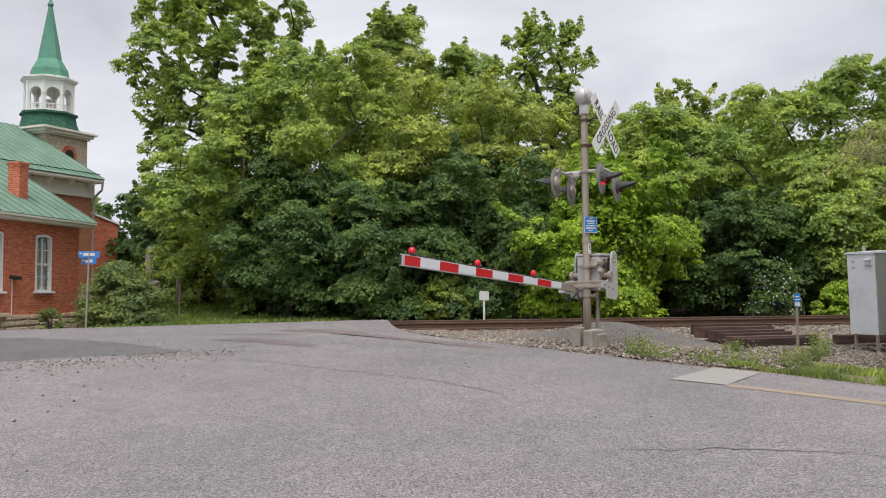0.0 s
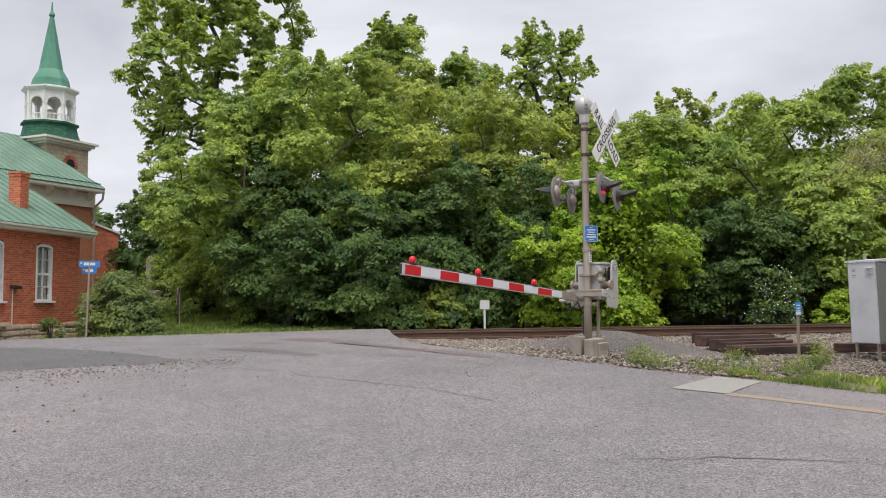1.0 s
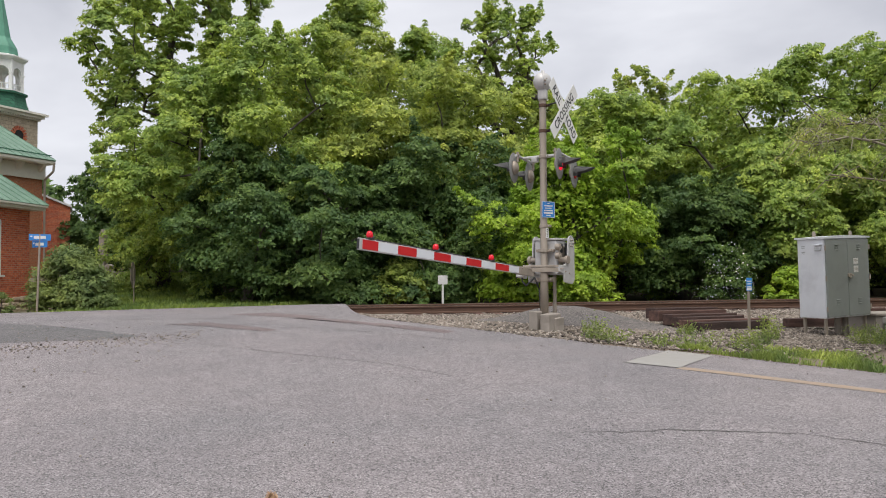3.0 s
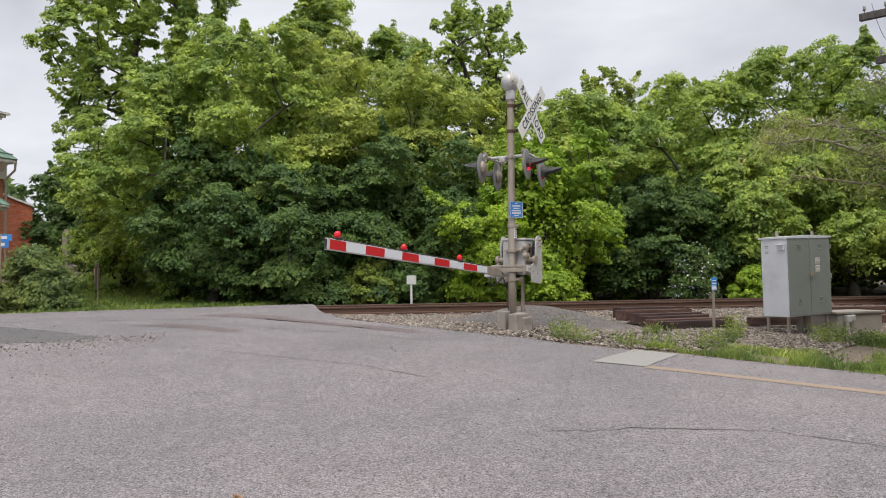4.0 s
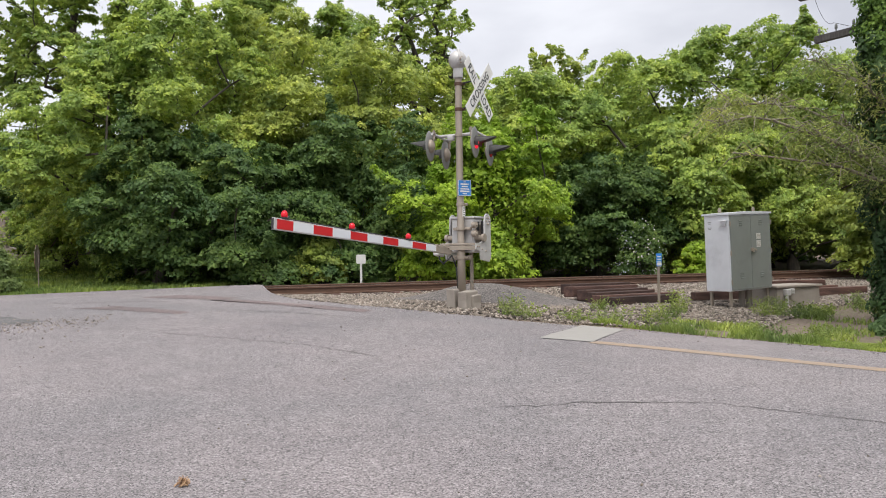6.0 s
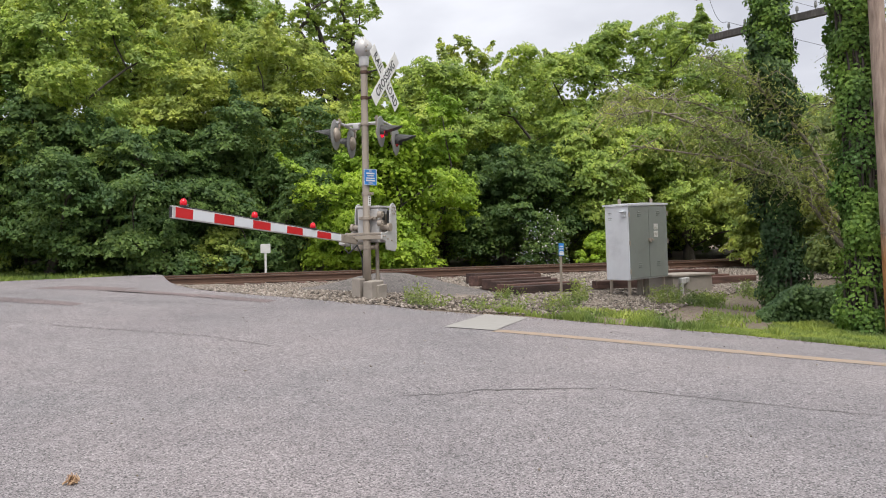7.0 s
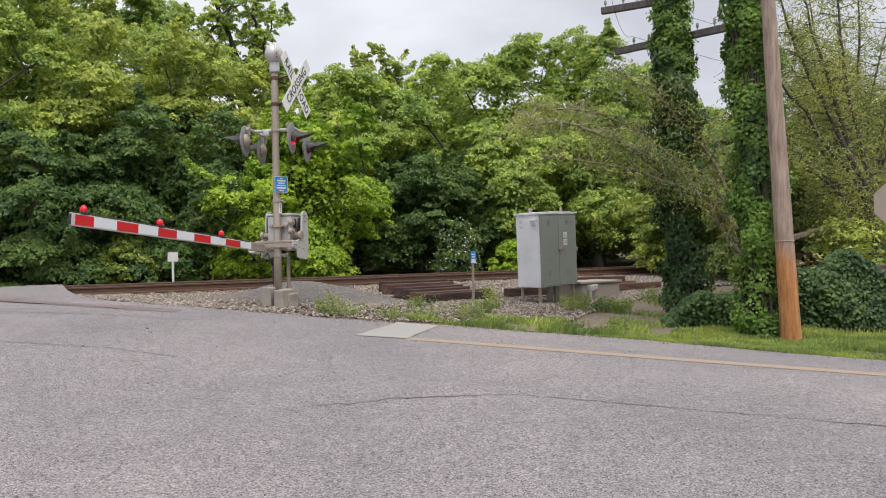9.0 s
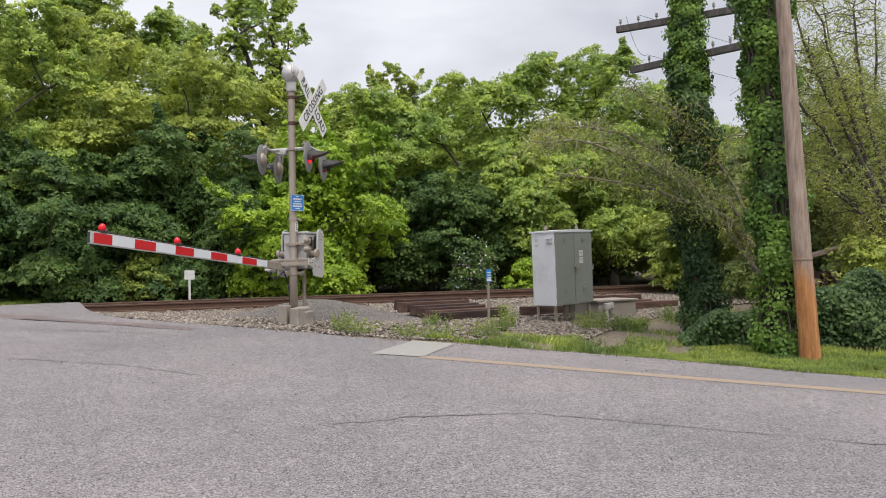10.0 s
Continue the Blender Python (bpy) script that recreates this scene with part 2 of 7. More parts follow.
def obj(name, bm, mat, parent=None, label="", smooth=False):
    """Links a bmesh as one mesh object."""
    me = bpy.data.meshes.new(name)
    if smooth:
        for e in bm.edges:
            if len(e.link_faces) == 2 and e.calc_face_angle(0.0) > 0.75:
                e.smooth = False
    bm.to_mesh(me)
    bm.free()
    for m in (mat if isinstance(mat, (list, tuple)) else [mat]):
        me.materials.append(m)
    if smooth:
        me.polygons.foreach_set("use_smooth", [True] * len(me.polygons))
    ob = new(name, me)
    if parent:
        ob.parent = parent
    if label:
        tagged(ob, label)
    return ob


def part(name, bm, mat, parent, label="", smooth=False):
    return obj(name, bm, mat, parent, label, smooth)


def thing(name, m, label, category, group="", kind=""):
    ob = new(name)
    ob.matrix_basis = m
    return tagged(ob, label, category, group, kind)


def raw(name, verts, faces, mat, parent=None, smooth=False):
    """A mesh object from arrays of corners and of faces with equal counts."""
    verts, faces = np.asarray(verts, np.float32), np.asarray(faces, np.int32)
    me = bpy.data.meshes.new(name)
    nf, k = faces.shape
    me.vertices.add(len(verts))
    me.vertices.foreach_set("co", verts.ravel())
    me.loops.add(nf * k)
    me.loops.foreach_set("vertex_index", faces.ravel())
    me.polygons.add(nf)
    me.polygons.foreach_set("loop_start", np.arange(0, nf * k, k, dtype=np.int32))
    if smooth:
        me.polygons.foreach_set("use_smooth", np.ones(nf, bool))
    me.update(calc_edges=True)
    me.materials.append(mat)
    ob = new(name, me)
    if parent:
        ob.parent = parent
    return ob


def box(bm, cx, cy, cz, sx, sy, sz, rot=None, bevel=0.0):
    r = bmesh.ops.create_cube(bm, size=1.0)
    vs = r["verts"]
    m = Matrix.Translation((cx, cy, cz)) @ (rot or Matrix.Identity(4)) @ Matrix.Diagonal((sx, sy, sz, 1))
    bmesh.ops.transform(bm, matrix=m, verts=vs)
    if bevel:
        es = list({e for v in vs for e in v.link_edges})
        bmesh.ops.bevel(bm, geom=es, offset=bevel, segments=2, affect="EDGES", profile=0.5)
    return bm


def cyl(bm, a, b, r1, r2=None, seg=16, caps=True):
    a, b = Vector(a), Vector(b)
    d = b - a
    r = bmesh.ops.create_cone(bm, cap_ends=caps, segments=seg, radius1=r1, radius2=r1 if r2 is None else r2, depth=d.length)
    m = Matrix.Translation((a + b) / 2) @ d.to_track_quat("Z", "Y").to_matrix().to_4x4()
    bmesh.ops.transform(bm, matrix=m, verts=r["verts"])
    return bm


def ball(bm, c, r, sx=1, sy=1, sz=1, u=14, v=8):
    q = bmesh.ops.create_uvsphere(bm, u_segments=u, v_segments=v, radius=r)
    bmesh.ops.transform(bm, matrix=Matrix.Translation(c) @ Matrix.Diagonal((sx, sy, sz, 1)), verts=q["verts"])
    return bm


def prism(bm, outline, depth, m=None):
    """An outline in x, z pushed along y by depth, about y = 0."""
    m = m or Matrix.Identity(4)
    a = [bm.verts.new(m @ Vector((x, -depth / 2, z))) for x, z in outline]
    b = [bm.verts.new(m @ Vector((x, depth / 2, z))) for x, z in outline]
    bm.faces.new(a)
    bm.faces.new(b[::-1])
    for i in range(len(a)):
        j = (i + 1) % len(a)
        bm.faces.new((a[j], a[i], b[i], b[j]))
    bmesh.ops.recalc_face_normals(bm, faces=bm.faces)
    return bm


def lathe(bm, profile, m=None, seg=20):
    """A profile of (radius, height) turned about z."""
    m = m or Matrix.Identity(4)
    rings = []
    for r, z in profile:
        rings.append([bm.verts.new(m @ Vector((r * math.cos(k * math.tau / seg), r * math.sin(k * math.tau / seg), z))) for k in range(seg)])
    for p, q in zip(rings, rings[1:]):
        for k in range(seg):
            bm.faces.new((p[k], p[(k + 1) % seg], q[(k + 1) % seg], q[k]))
    bm.faces.new(rings[0][::-1])
    bm.faces.new(rings[-1])
    return bm


def B():
    return bmesh.new()


# ---- the lie of the land ----
LAND = np.array([
    (0, 0, 0), (-8, 0, 0.05), (8, -2, -0.15), (0, -15, -0.1), (-20, 0, 0.2), (20, -5, -0.3), (28, 6, -0.3), (0, 6, 0.14), (-5, 8, 0.22),
    (3.3, 9.8, 0.38), (4.56, 12.2, 0.28), (7.35, 6.6, 0.1), (9.3, 9.95, 0.0), (8.7, 7.84, 0.02), (7.0, 9.6, 0.16), (3.0, 12.4, 0.42),
    (2.1, 13.6, 0.53), (2.5, 14.6, 0.56), (1.1, 14.2, 0.58), (-1.1, 20.1, 0.68), (-6, 20.4, 0.65), (-12, 19.2, 0.60), (-6, 23.5, 0.56),
    (8.5, 16.2, 0.24), (6.24, 15, 0.44), (5.7, 17, 0.46), (0, 19.6, 0.5), (12, 21.5, 0.44), (20, 23, 0.44), (0, 24.6, 0.5), (14, 27, 0.5),
    (-10, 26, 0.40), (-14, 28, 0.30), (-22, 28, 0.4), (-24, 18, 0.5), (10, 32, 0.5), (30, 32, 0.6), (-8, 40, 1.4), (-20, 45, 1.5), (5, 50, 1.6),
    (30, 55, 1.5), (12, 9, -0.05), (14, 13, 0.1), (22, 15, 0.1), (-40, 30, 0.5), (-40, 60, 1.5), (45, 20, 0.2), (45, 60, 1.5), (-30, -20, 0), (40, -20, -0.4)])


def _tps(d2):
    return np.where(d2 > 1e-9, 0.5 * d2 * np.log(np.maximum(d2, 1e-9)), 0.0)


def _solve_land():
    p = LAND[:, :2]
    k = _tps(((p[:, None] - p[None]) ** 2).sum(-1)) + np.eye(len(p)) * 1.5
    q = np.c_[np.ones(len(p)), p]
    a = np.block([[k, q], [q.T, np.zeros((3, 3))]])
    return np.linalg.solve(a, np.r_[LAND[:, 2], 0, 0, 0])


_W = _solve_land()


def land(x, y):
    """Height of the ground."""
    x, y = np.asarray(x, float), np.asarray(y, float)
    sh = x.shape
    cx, cy = np.clip(x, -40, 45).ravel(), np.clip(y, -18, 58).ravel()
    out = np.zeros(len(cx))
    for i, (px, py, _) in enumerate(LAND):
        out += _W[i] * _tps((cx - px) ** 2 + (cy - py) ** 2)
    out += _W[-3] + _W[-2] * cx + _W[-1] * cy
    return np.clip(out, -0.5, 2.5).reshape(sh)


def gz(x, y):
    return float(land(np.array([x]), np.array([y]))[0])


def grid_sheet(name, xs, ys, zf, mat):
    gx, gy = np.meshgrid(xs, ys)
    z = zf(gx, gy)
    v = np.c_[gx.ravel(), gy.ravel(), z.ravel()]
    nx, ny = len(xs), len(ys)
    i = (np.arange(ny - 1)[:, None] * nx + np.arange(nx - 1)[None]).ravel()
    return raw(name, v, np.c_[i, i + 1, i + 1 + nx, i + nx], mat, smooth=True)


TRACK = radians(10.75)
TD = Vector((math.cos(TRACK), math.sin(TRACK), 0))
TN = Vector((-math.sin(TRACK), math.cos(TRACK), 0))
TRACK_Z = 0.70


def track_xy(s, w):
    """s along the track from its point at x = 0, w beyond the near rail."""
    return 0 + TD.x * s + TN.x * w, 21.85 + TD.y * s + TN.y * w


def track_w(x, y):
    return (x - 0) * TN.x + (y - 21.85) * TN.y


def dip(x, y):
    """How far the track falls away past the crossing."""
    return 0.0155 * np.clip(-1.8 - np.asarray(x, float) / math.cos(TRACK), 0, 40)


def ground_z(x, y):
    z = land(x, y)
    w = np.abs(track_w(x, y) - 0.75)
    bed = np.clip((3.2 - w) / 1.2, 0, 1)
    far = np.clip((np.hypot(x, y - 20) - 60) / 300, 0, 1)
    return z * (1 - bed) + (TRACK_Z - 0.255 - dip(x, y)) * bed - 0.02 * (1 - bed) + far * 4


# edge of the paving towards the tracks, from the road coming in to the crossing
EDGE_X = [-60, -9.5, -8.5, -3.2, -1.6, -1.25, -0.75, -0.1, 0.6, 1.4, 2.1, 3.0, 4.56, 7.0, 8.7, 14.0, 30.0]
EDGE_Y = [26.0, 25.6, 24.4, 23.9, 23.6, 20.4, 18.6, 16.6, 15.2, 14.15, 13.45, 12.75, 12.3, 9.6, 7.9, 2.6, -13.0]


def edge_y(x):
    return np.interp(x, EDGE_X, EDGE_Y)


def paving_z(x, y):
    z = land(x, y)
    w = np.abs(track_w(x, y) - 0.75)
    bed = np.clip((2.6 - w) / 1.2, 0, 1)
    return z * (1 - bed) + (TRACK_Z + 0.012 - dip(x, y)) * bed + 0.012


def axis(*spans):
    out = []
    for a, b, n in spans:
        out += list(np.linspace(a, b, n, endpoint=False))
    return np.array(out + [spans[-1][1]])


g_x = axis((-900, -60, 14), (-60, -22, 20), (-22, 26, 121), (26, 70, 22), (70, 900, 14))
g_y = axis((-900, -30, 14), (-30, -4, 14), (-4, 34, 96), (34, 70, 20), (70, 900, 14))
ground = tagged(grid_sheet("ground", g_x, g_y, lambda x, y: ground_z(x, y) - 0.16 * (y < edge_y(x) - 0.35), M_GROUND), "patchy grass and bare dirt ground beside the crossing", "ground", kind="structure")


def make_paving():
    xs = axis((-60, -22, 20), (-22, -3.5, 60), (-3.5, 9, 84), (9, 30, 30))
    n = 150
    t = np.linspace(0, 1, n) ** 0.6
    e = edge_y(xs) + 0.05 * np.sin(xs * 3.1) + 0.035 * np.sin(xs * 7.7 + 1)
    gx = np.repeat(xs[None], n, 0)
    gy = -26 + (e[None] + 26) * t[:, None]
    z = paving_z(gx, gy)
    z[-1] -= 0.06
    v = np.c_[gx.ravel(), gy.ravel(), z.ravel()]
    nx = len(xs)
    i = (np.arange(n - 1)[:, None] * nx + np.arange(nx - 1)[None]).ravel()
    return raw("road", v, np.c_[i, i + 1, i + 1 + nx, i + nx], M_ROAD, smooth=True)


road = tagged(make_paving(), "grey chip-sealed asphalt road rising to the crossing", "road", kind="structure")

# ---- railway ----


def tube_arrays(pts, radii, seg=7):
    pts = [Vector(p) for p in pts]
    verts, faces = [], []
    for i, (p, r) in enumerate(zip(pts, radii)):
        d = (pts[min(i + 1, len(pts) - 1)] - pts[max(i - 1, 0)]).normalized()
        q = d.to_track_quat("Z", "Y").to_matrix()
        for k in range(seg):
            a = k * math.tau / seg
            verts.append(p + q @ Vector((r * math.cos(a), r * math.sin(a), 0)))
        if i:
            o = (i - 1) * seg
            for k in range(seg):
                faces.append((o + k, o + (k + 1) % seg, o + seg + (k + 1) % seg, o + seg + k))
    return verts, faces


class Pile:
    """Gathers arrays of corners and faces into one mesh."""

    def __init__(self):
        self.v, self.f, self.n = [], [], 0

    def add(self, verts, faces):
        verts = np.array([tuple(v) for v in verts], np.float32) if not isinstance(verts, np.ndarray) else verts
        self.v.append(verts)
        self.f.append(np.asarray(faces, np.int32) + self.n)
        self.n += len(verts)

    def tube(self, pts, radii, seg=7):
        self.add(*tube_arrays(pts, radii, seg))

    def obj(self, name, mat, parent=None, smooth=False):
        return raw(name, np.concatenate(self.v), np.concatenate(self.f), mat, parent, smooth)


RAIL_PROFILE = [(-0.07, 0), (0.07, 0), (0.07, 0.018), (0.012, 0.035), (0.01, 0.125), (0.036, 0.14), (0.036, 0.172), (0.028, 0.18),
                (-0.028, 0.18), (-0.036, 0.172), (-0.036, 0.14), (-0.01, 0.125), (-0.012, 0.035), (-0.07, 0.018)]


def make_track():
    x, y = track_xy(0, 0)
    tr = thing("railway_track", Matrix.Translation((x, y, TRACK_Z - 0.18)) @ Matrix.Rotation(TRACK, 4, "Z"),
               "rust-brown steel rails on dark timber sleepers", "railway track", kind="structure")
    for k in range(2):
        for a, b, fall in ((-1.8, 110.0, 0.0), (-60.0, -1.8, math.atan(0.0155))):
            bend = Matrix.Translation((-1.8, 0, 0)) @ Matrix.Rotation(-fall, 4, "Y") @ Matrix.Translation((1.8, 0, 0))
            bm = B()
            prism(bm, RAIL_PROFILE, b - a, Matrix.Translation(((a + b) / 2, k * 1.505, 0)) @ Matrix.Rotation(math.pi / 2, 4, "Z"))
            bm.transform(bend)
            part("rail", bm, M_RAIL, tr, "rusty steel rail")
            bm = B()
            box(bm, (a + b) / 2, k * 1.505, 0.181, b - a, 0.05, 0.004)
            bm.transform(bend)
            part("running_surface", bm, M_RAILTOP, tr, "rubbed steel rail head")
    bm = B()
    box(bm, 0, 0, 0, 0.22, 2.6, 0.17, bevel=0.012)
    first = part("sleeper", bm, M_TIE, tr)
    first.location = (0.3, 0.75, -0.10)
    random.seed(4)
    for i in range(1, 62):
        o = new("sleeper", first.data)
        o.parent = tr
        o.location = (0.3 + i * 0.53, 0.75 + random.uniform(-0.05, 0.05), -0.10 + random.uniform(-0.01, 0.01))
        o.rotation_euler = (0, 0, radians(random.uniform(-1.5, 1.5)))
    bm = B()
    box(bm, 0, 0, 0, 0.36, 0.19, 0.02, bevel=0.004)
    plate = part("tie_plate", bm, M_RAIL, tr, "rusty tie plate")
    plate.location = (0.3, 0, -0.008)
    for i in range(1, 62):
        o = new("tie_plate", plate.data)
        o.parent = tr
        o.location = (0.3 + i * 0.53, 0, -0.008)
    return tr


make_track()


# ---- trees ----


def leaf_arrays(pos, nrm, size, rng, slim=0.55):
    """Folded four-cornered leaves: base, side, tip, side."""
    n = len(pos)
    nrm = nrm / np.linalg.norm(nrm, axis=1, keepdims=True)
    a = rng.normal(size=(n, 3))
    a -= (a * nrm).sum(1, keepdims=True) * nrm
    a /= np.linalg.norm(a, axis=1, keepdims=True)
    b = np.cross(nrm, a)
    s = size * rng.uniform(0.65, 1.35, (n, 1))
    v = np.empty((n, 4, 3), np.float32)
    v[:, 0] = pos - a * s * 0.5
    v[:, 1] = pos + b * s * slim * 0.5 + nrm * s * 0.10
    v[:, 2] = pos + a * s * 0.5 - nrm * s * 0.12
    v[:, 3] = pos - b * s * slim * 0.5 + nrm * s * 0.10
    return v.reshape(-1, 3), np.arange(n * 4).reshape(n, 4)


def leaf_tris(pos, nrm, size, rng, slim=0.7):
    """Small three-cornered leaves."""
    n = len(pos)
    nrm = nrm / np.linalg.norm(nrm, axis=1, keepdims=True)
    a = rng.normal(size=(n, 3))
    a -= (a * nrm).sum(1, keepdims=True) * nrm
    a /= np.linalg.norm(a, axis=1, keepdims=True)
    b = np.cross(nrm, a)
    s = size * rng.uniform(0.6, 1.4, (n, 1))
    v = np.empty((n, 3, 3), np.float32)
    v[:, 0] = pos - a * s * 0.35 + b * s * slim * 0.5
    v[:, 1] = pos - a * s * 0.35 - b * s * slim * 0.5
    v[:, 2] = pos + a * s * 0.65 - nrm * s * 0.12
    return v.reshape(-1, 3), np.arange(n * 3).reshape(n, 3)


def clump_leaves(centers, radii, per, size, rng, flat=0.78, droop=0.2, slim=0.75):
    """Leaves on the outer shell of many small flattened clumps."""
    n = len(centers) * per
    d = rng.normal(size=(n, 3))
    d[:, 2] = np.abs(d[:, 2]) * 0.9 - 0.35 * rng.random(n)
    d /= np.linalg.norm(d, axis=1, keepdims=True)
    c = np.repeat(centers, per, 0)
    r = np.repeat(radii, per)[:, None] * (rng.random((n, 1)) ** 0.35)
    lump = 1 + 0.25 * np.sin(d[:, :1] * 5 + c[:, :1] * 3) * np.sin(d[:, 1:2] * 6 + c[:, 2:3] * 4)
    p = c + d * r * lump * np.array([1, 1, flat])
    p[:, 2] -= droop * np.hypot(p[:, 0] - c[:, 0], p[:, 1] - c[:, 1]) ** 1.5 * 0.5
    nr = d * 0.9 + np.array([0, 0, 0.6]) + rng.normal(size=(n, 3)) * 0.42
    return leaf_tris(p, nr, size, rng, slim)


def spray_leaves(cen, out, rad, per, size, rng, flat=0.42, slim=0.75):
    """Leaves in many small layered sprays: flat pads that droop towards their outer side."""
    n = len(cen) * per
    c, o = np.repeat(cen, per, 0), np.repeat(out, per, 0)
    r = np.repeat(rad, per)
    a, q = rng.uniform(0, math.tau, n), np.sqrt(rng.random(n)) * (1 + 0.35 * rng.random(n) ** 4)
    d = np.c_[np.cos(a), np.sin(a), np.zeros(n)]
    p = c + d * (q * r)[:, None]
    side = (d * o).sum(1)
    p[:, 2] += r * flat * (rng.normal(size=n) * 0.42 + 0.5 - q ** 2 * (0.55 + 0.55 * side))
    nr = d * (0.25 + 0.45 * q)[:, None] + o * 0.45 + np.array([0, 0, 0.75]) + rng.normal(size=(n, 3)) * 0.44
    return leaf_tris(p, nr, size, rng, slim)


def grow(targets, stem, rng, gnarl=0.12):
    """Joins target points to a stem by branches; returns lines of points with radii that follow what each one carries."""
    nodes, parent = [np.array(p, float) for p in stem], [-1] + list(range(len(stem) - 1))
    base = nodes[0]
    lines = [list(range(len(stem)))]
    for c in sorted(targets, key=lambda p: np.linalg.norm((p - nodes[min(len(stem) - 1, 2)]) * (1, 1, 0.7))):
        arr = np.array(nodes[1:])
        d = c - arr
        cost = np.linalg.norm(d, axis=1) + 2.2 * np.maximum(0, 0.35 * np.hypot(d[:, 0], d[:, 1]) - d[:, 2])
        j = int(cost.argmin()) + 1
        a, ln = nodes[j], np.linalg.norm(c - nodes[j])
        k = max(2, int(ln / 0.8))
        line, last = [j], j
        for i in range(1, k + 1):
            u = i / k
            p = a + (c - a) * u + np.array([0, 0, 0.1 * ln * math.sin(math.pi * u)]) + (rng.normal(size=3) * gnarl * min(1, ln) if i < k else 0)
            nodes.append(p)
            parent.append(last)
            last = len(nodes) - 1
            line.append(last)
        lines.append(line)
    load = np.zeros(len(nodes))
    for line in lines[1:]:
        load[line[-1]] += 1
    for i in range(len(nodes) - 1, 0, -1):
        load[parent[i]] += load[i]
    return nodes, lines, load / max(1, load[0])


def make_tree(x, y, height, radius, low, leaf, label, seed, boughs=44, pads=28, per=58, size=0.112, trunk_r=0.22, crown_pow=1.0, bough_r=(0.85, 1.35),
              lean=0.0, name="tree", fill=0.25, squash=(1, 1), group="trees behind the tracks", core=1.0, shoots=0.45, bark=None, stem=None):
    """A tapered trunk whose limbs carry boughs of many leafy sprays; low is the height of the lowest foliage."""
    rng = np.random.default_rng(seed)
    z0 = gz(x, y) - 0.1
    th = thing(name, Matrix.Translation((x, y, z0)), label, "tree", group)
    ch = height - low
    ends, cen, out, rad = [], [], [], []
    for i in range(boughs):
        h = ((i + rng.random()) / boughs) ** 0.9
        prof = math.sin(math.pi * (0.17 + 0.74 * h ** crown_pow)) ** 0.52
        q = rng.random()
        rr = radius * prof * (math.sqrt(q) * 0.62 if rng.random() < fill else 0.62 + 0.36 * q)
        a = rng.uniform(0, math.tau)
        wob = 1 + 0.16 * math.sin(a * 3 + seed) + 0.12 * math.sin(a * 5 + h * 6 + seed * 2)
        c = np.array((rr * wob * math.cos(a) * squash[0] + lean * h * ch, rr * wob * math.sin(a) * squash[1], low + ch * h * 0.9 + rng.normal() * 0.25))
        ends.append(c)
        br = rng.uniform(*bough_r) * (1.0 - 0.3 * h)
        away = np.array((math.cos(a), math.sin(a), 0)) * min(1, rr / max(0.3, radius) * 1.4)
        d = rng.normal(size=(pads, 3)) + away * 0.55
        d[:, 2] = d[:, 2] * 0.75 + 0.22
        d /= np.linalg.norm(d, axis=1, keepdims=True)
        p = c + d * br * rng.uniform(0.55, 1.12, (pads, 1)) * (1, 1, 0.72)
        cen.append(p)
        flat_d = d * (1, 1, 0) + away * 0.5
        out.append(flat_d / np.maximum(0.3, np.linalg.norm(flat_d, axis=1, keepdims=True)))
        rad.append(rng.uniform(0.2, 0.4, pads) * (br / 1.1) ** 0.6)
        # thin leafy shoots that break the outline
        for s in range(rng.poisson(shoots * (1.5 if h > 0.6 else 0.7))):
            b = c + (rng.normal() * br * 0.5, rng.normal() * br * 0.5, br * 0.5)
            tip = np.array((rng.normal() * 0.25, rng.normal() * 0.25, rng.uniform(0.3, 0.85))) + away * (0.1 if h > 0.6 else 0.5)
            u = np.linspace(0.15, 1, 5)[:, None]
            cen.append(b + tip * u)
            out.append(rng.normal(size=(5, 3)) * (0.5, 0.5, 0))
            rad.append(np.linspace(0.26, 0.11, 5))
    cen, out, rad = np.concatenate(cen), np.concatenate(out), np.concatenate(rad)
    if stem is None:
        top = height * 0.72
        stem = [(0.05 * math.sin(k * 1.3 + seed) * k + lean * max(0, k / 7 * top - low), 0.05 * math.cos(k * 1.7 + seed) * k, top * k / 7 - 0.1) for k in range(8)]
    nodes, lines, load = grow(ends, stem, rng)
    pile = Pile()
    for line in lines:
        pts = [nodes[i] for i in line]
        lo = [load[i] for i in line]
        if lines[0] is not line:
            lo[0] = lo[1]
        pile.tube(pts, [max(0.012, trunk_r * v ** 0.66 * (1.3 if i == 0 and line is lines[0] else 1)) for i, v in enumerate(lo)], 8 if line is lines[0] else 5)
    pile.obj("trunk", bark or M_BARK, th, True)
    v, f = spray_leaves(cen, out, rad, per, size, rng)
    if core:
        k = int(boughs * 90 * core)
        h = rng.random(k)
        prof = np.sin(math.pi * (0.17 + 0.74 * h ** crown_pow)) ** 0.52
        a, q = rng.uniform(0, math.tau, k), np.sqrt(rng.random(k)) * 0.6
        p = np.c_[radius * prof * q * np.cos(a) * squash[0] + lean * h * ch, radius * prof * q * np.sin(a) * squash[1], low + ch * h * 0.88]
        v2, f2 = leaf_tris(p, rng.normal(size=(k, 3)) + (0, 0, 0.6), size * 1.35, rng, 0.8)
        f = np.concatenate([f, f2 + len(v)])
        v = np.concatenate([v, v2])
    raw("crown", v, f, LEAF[leaf], th)
    return th


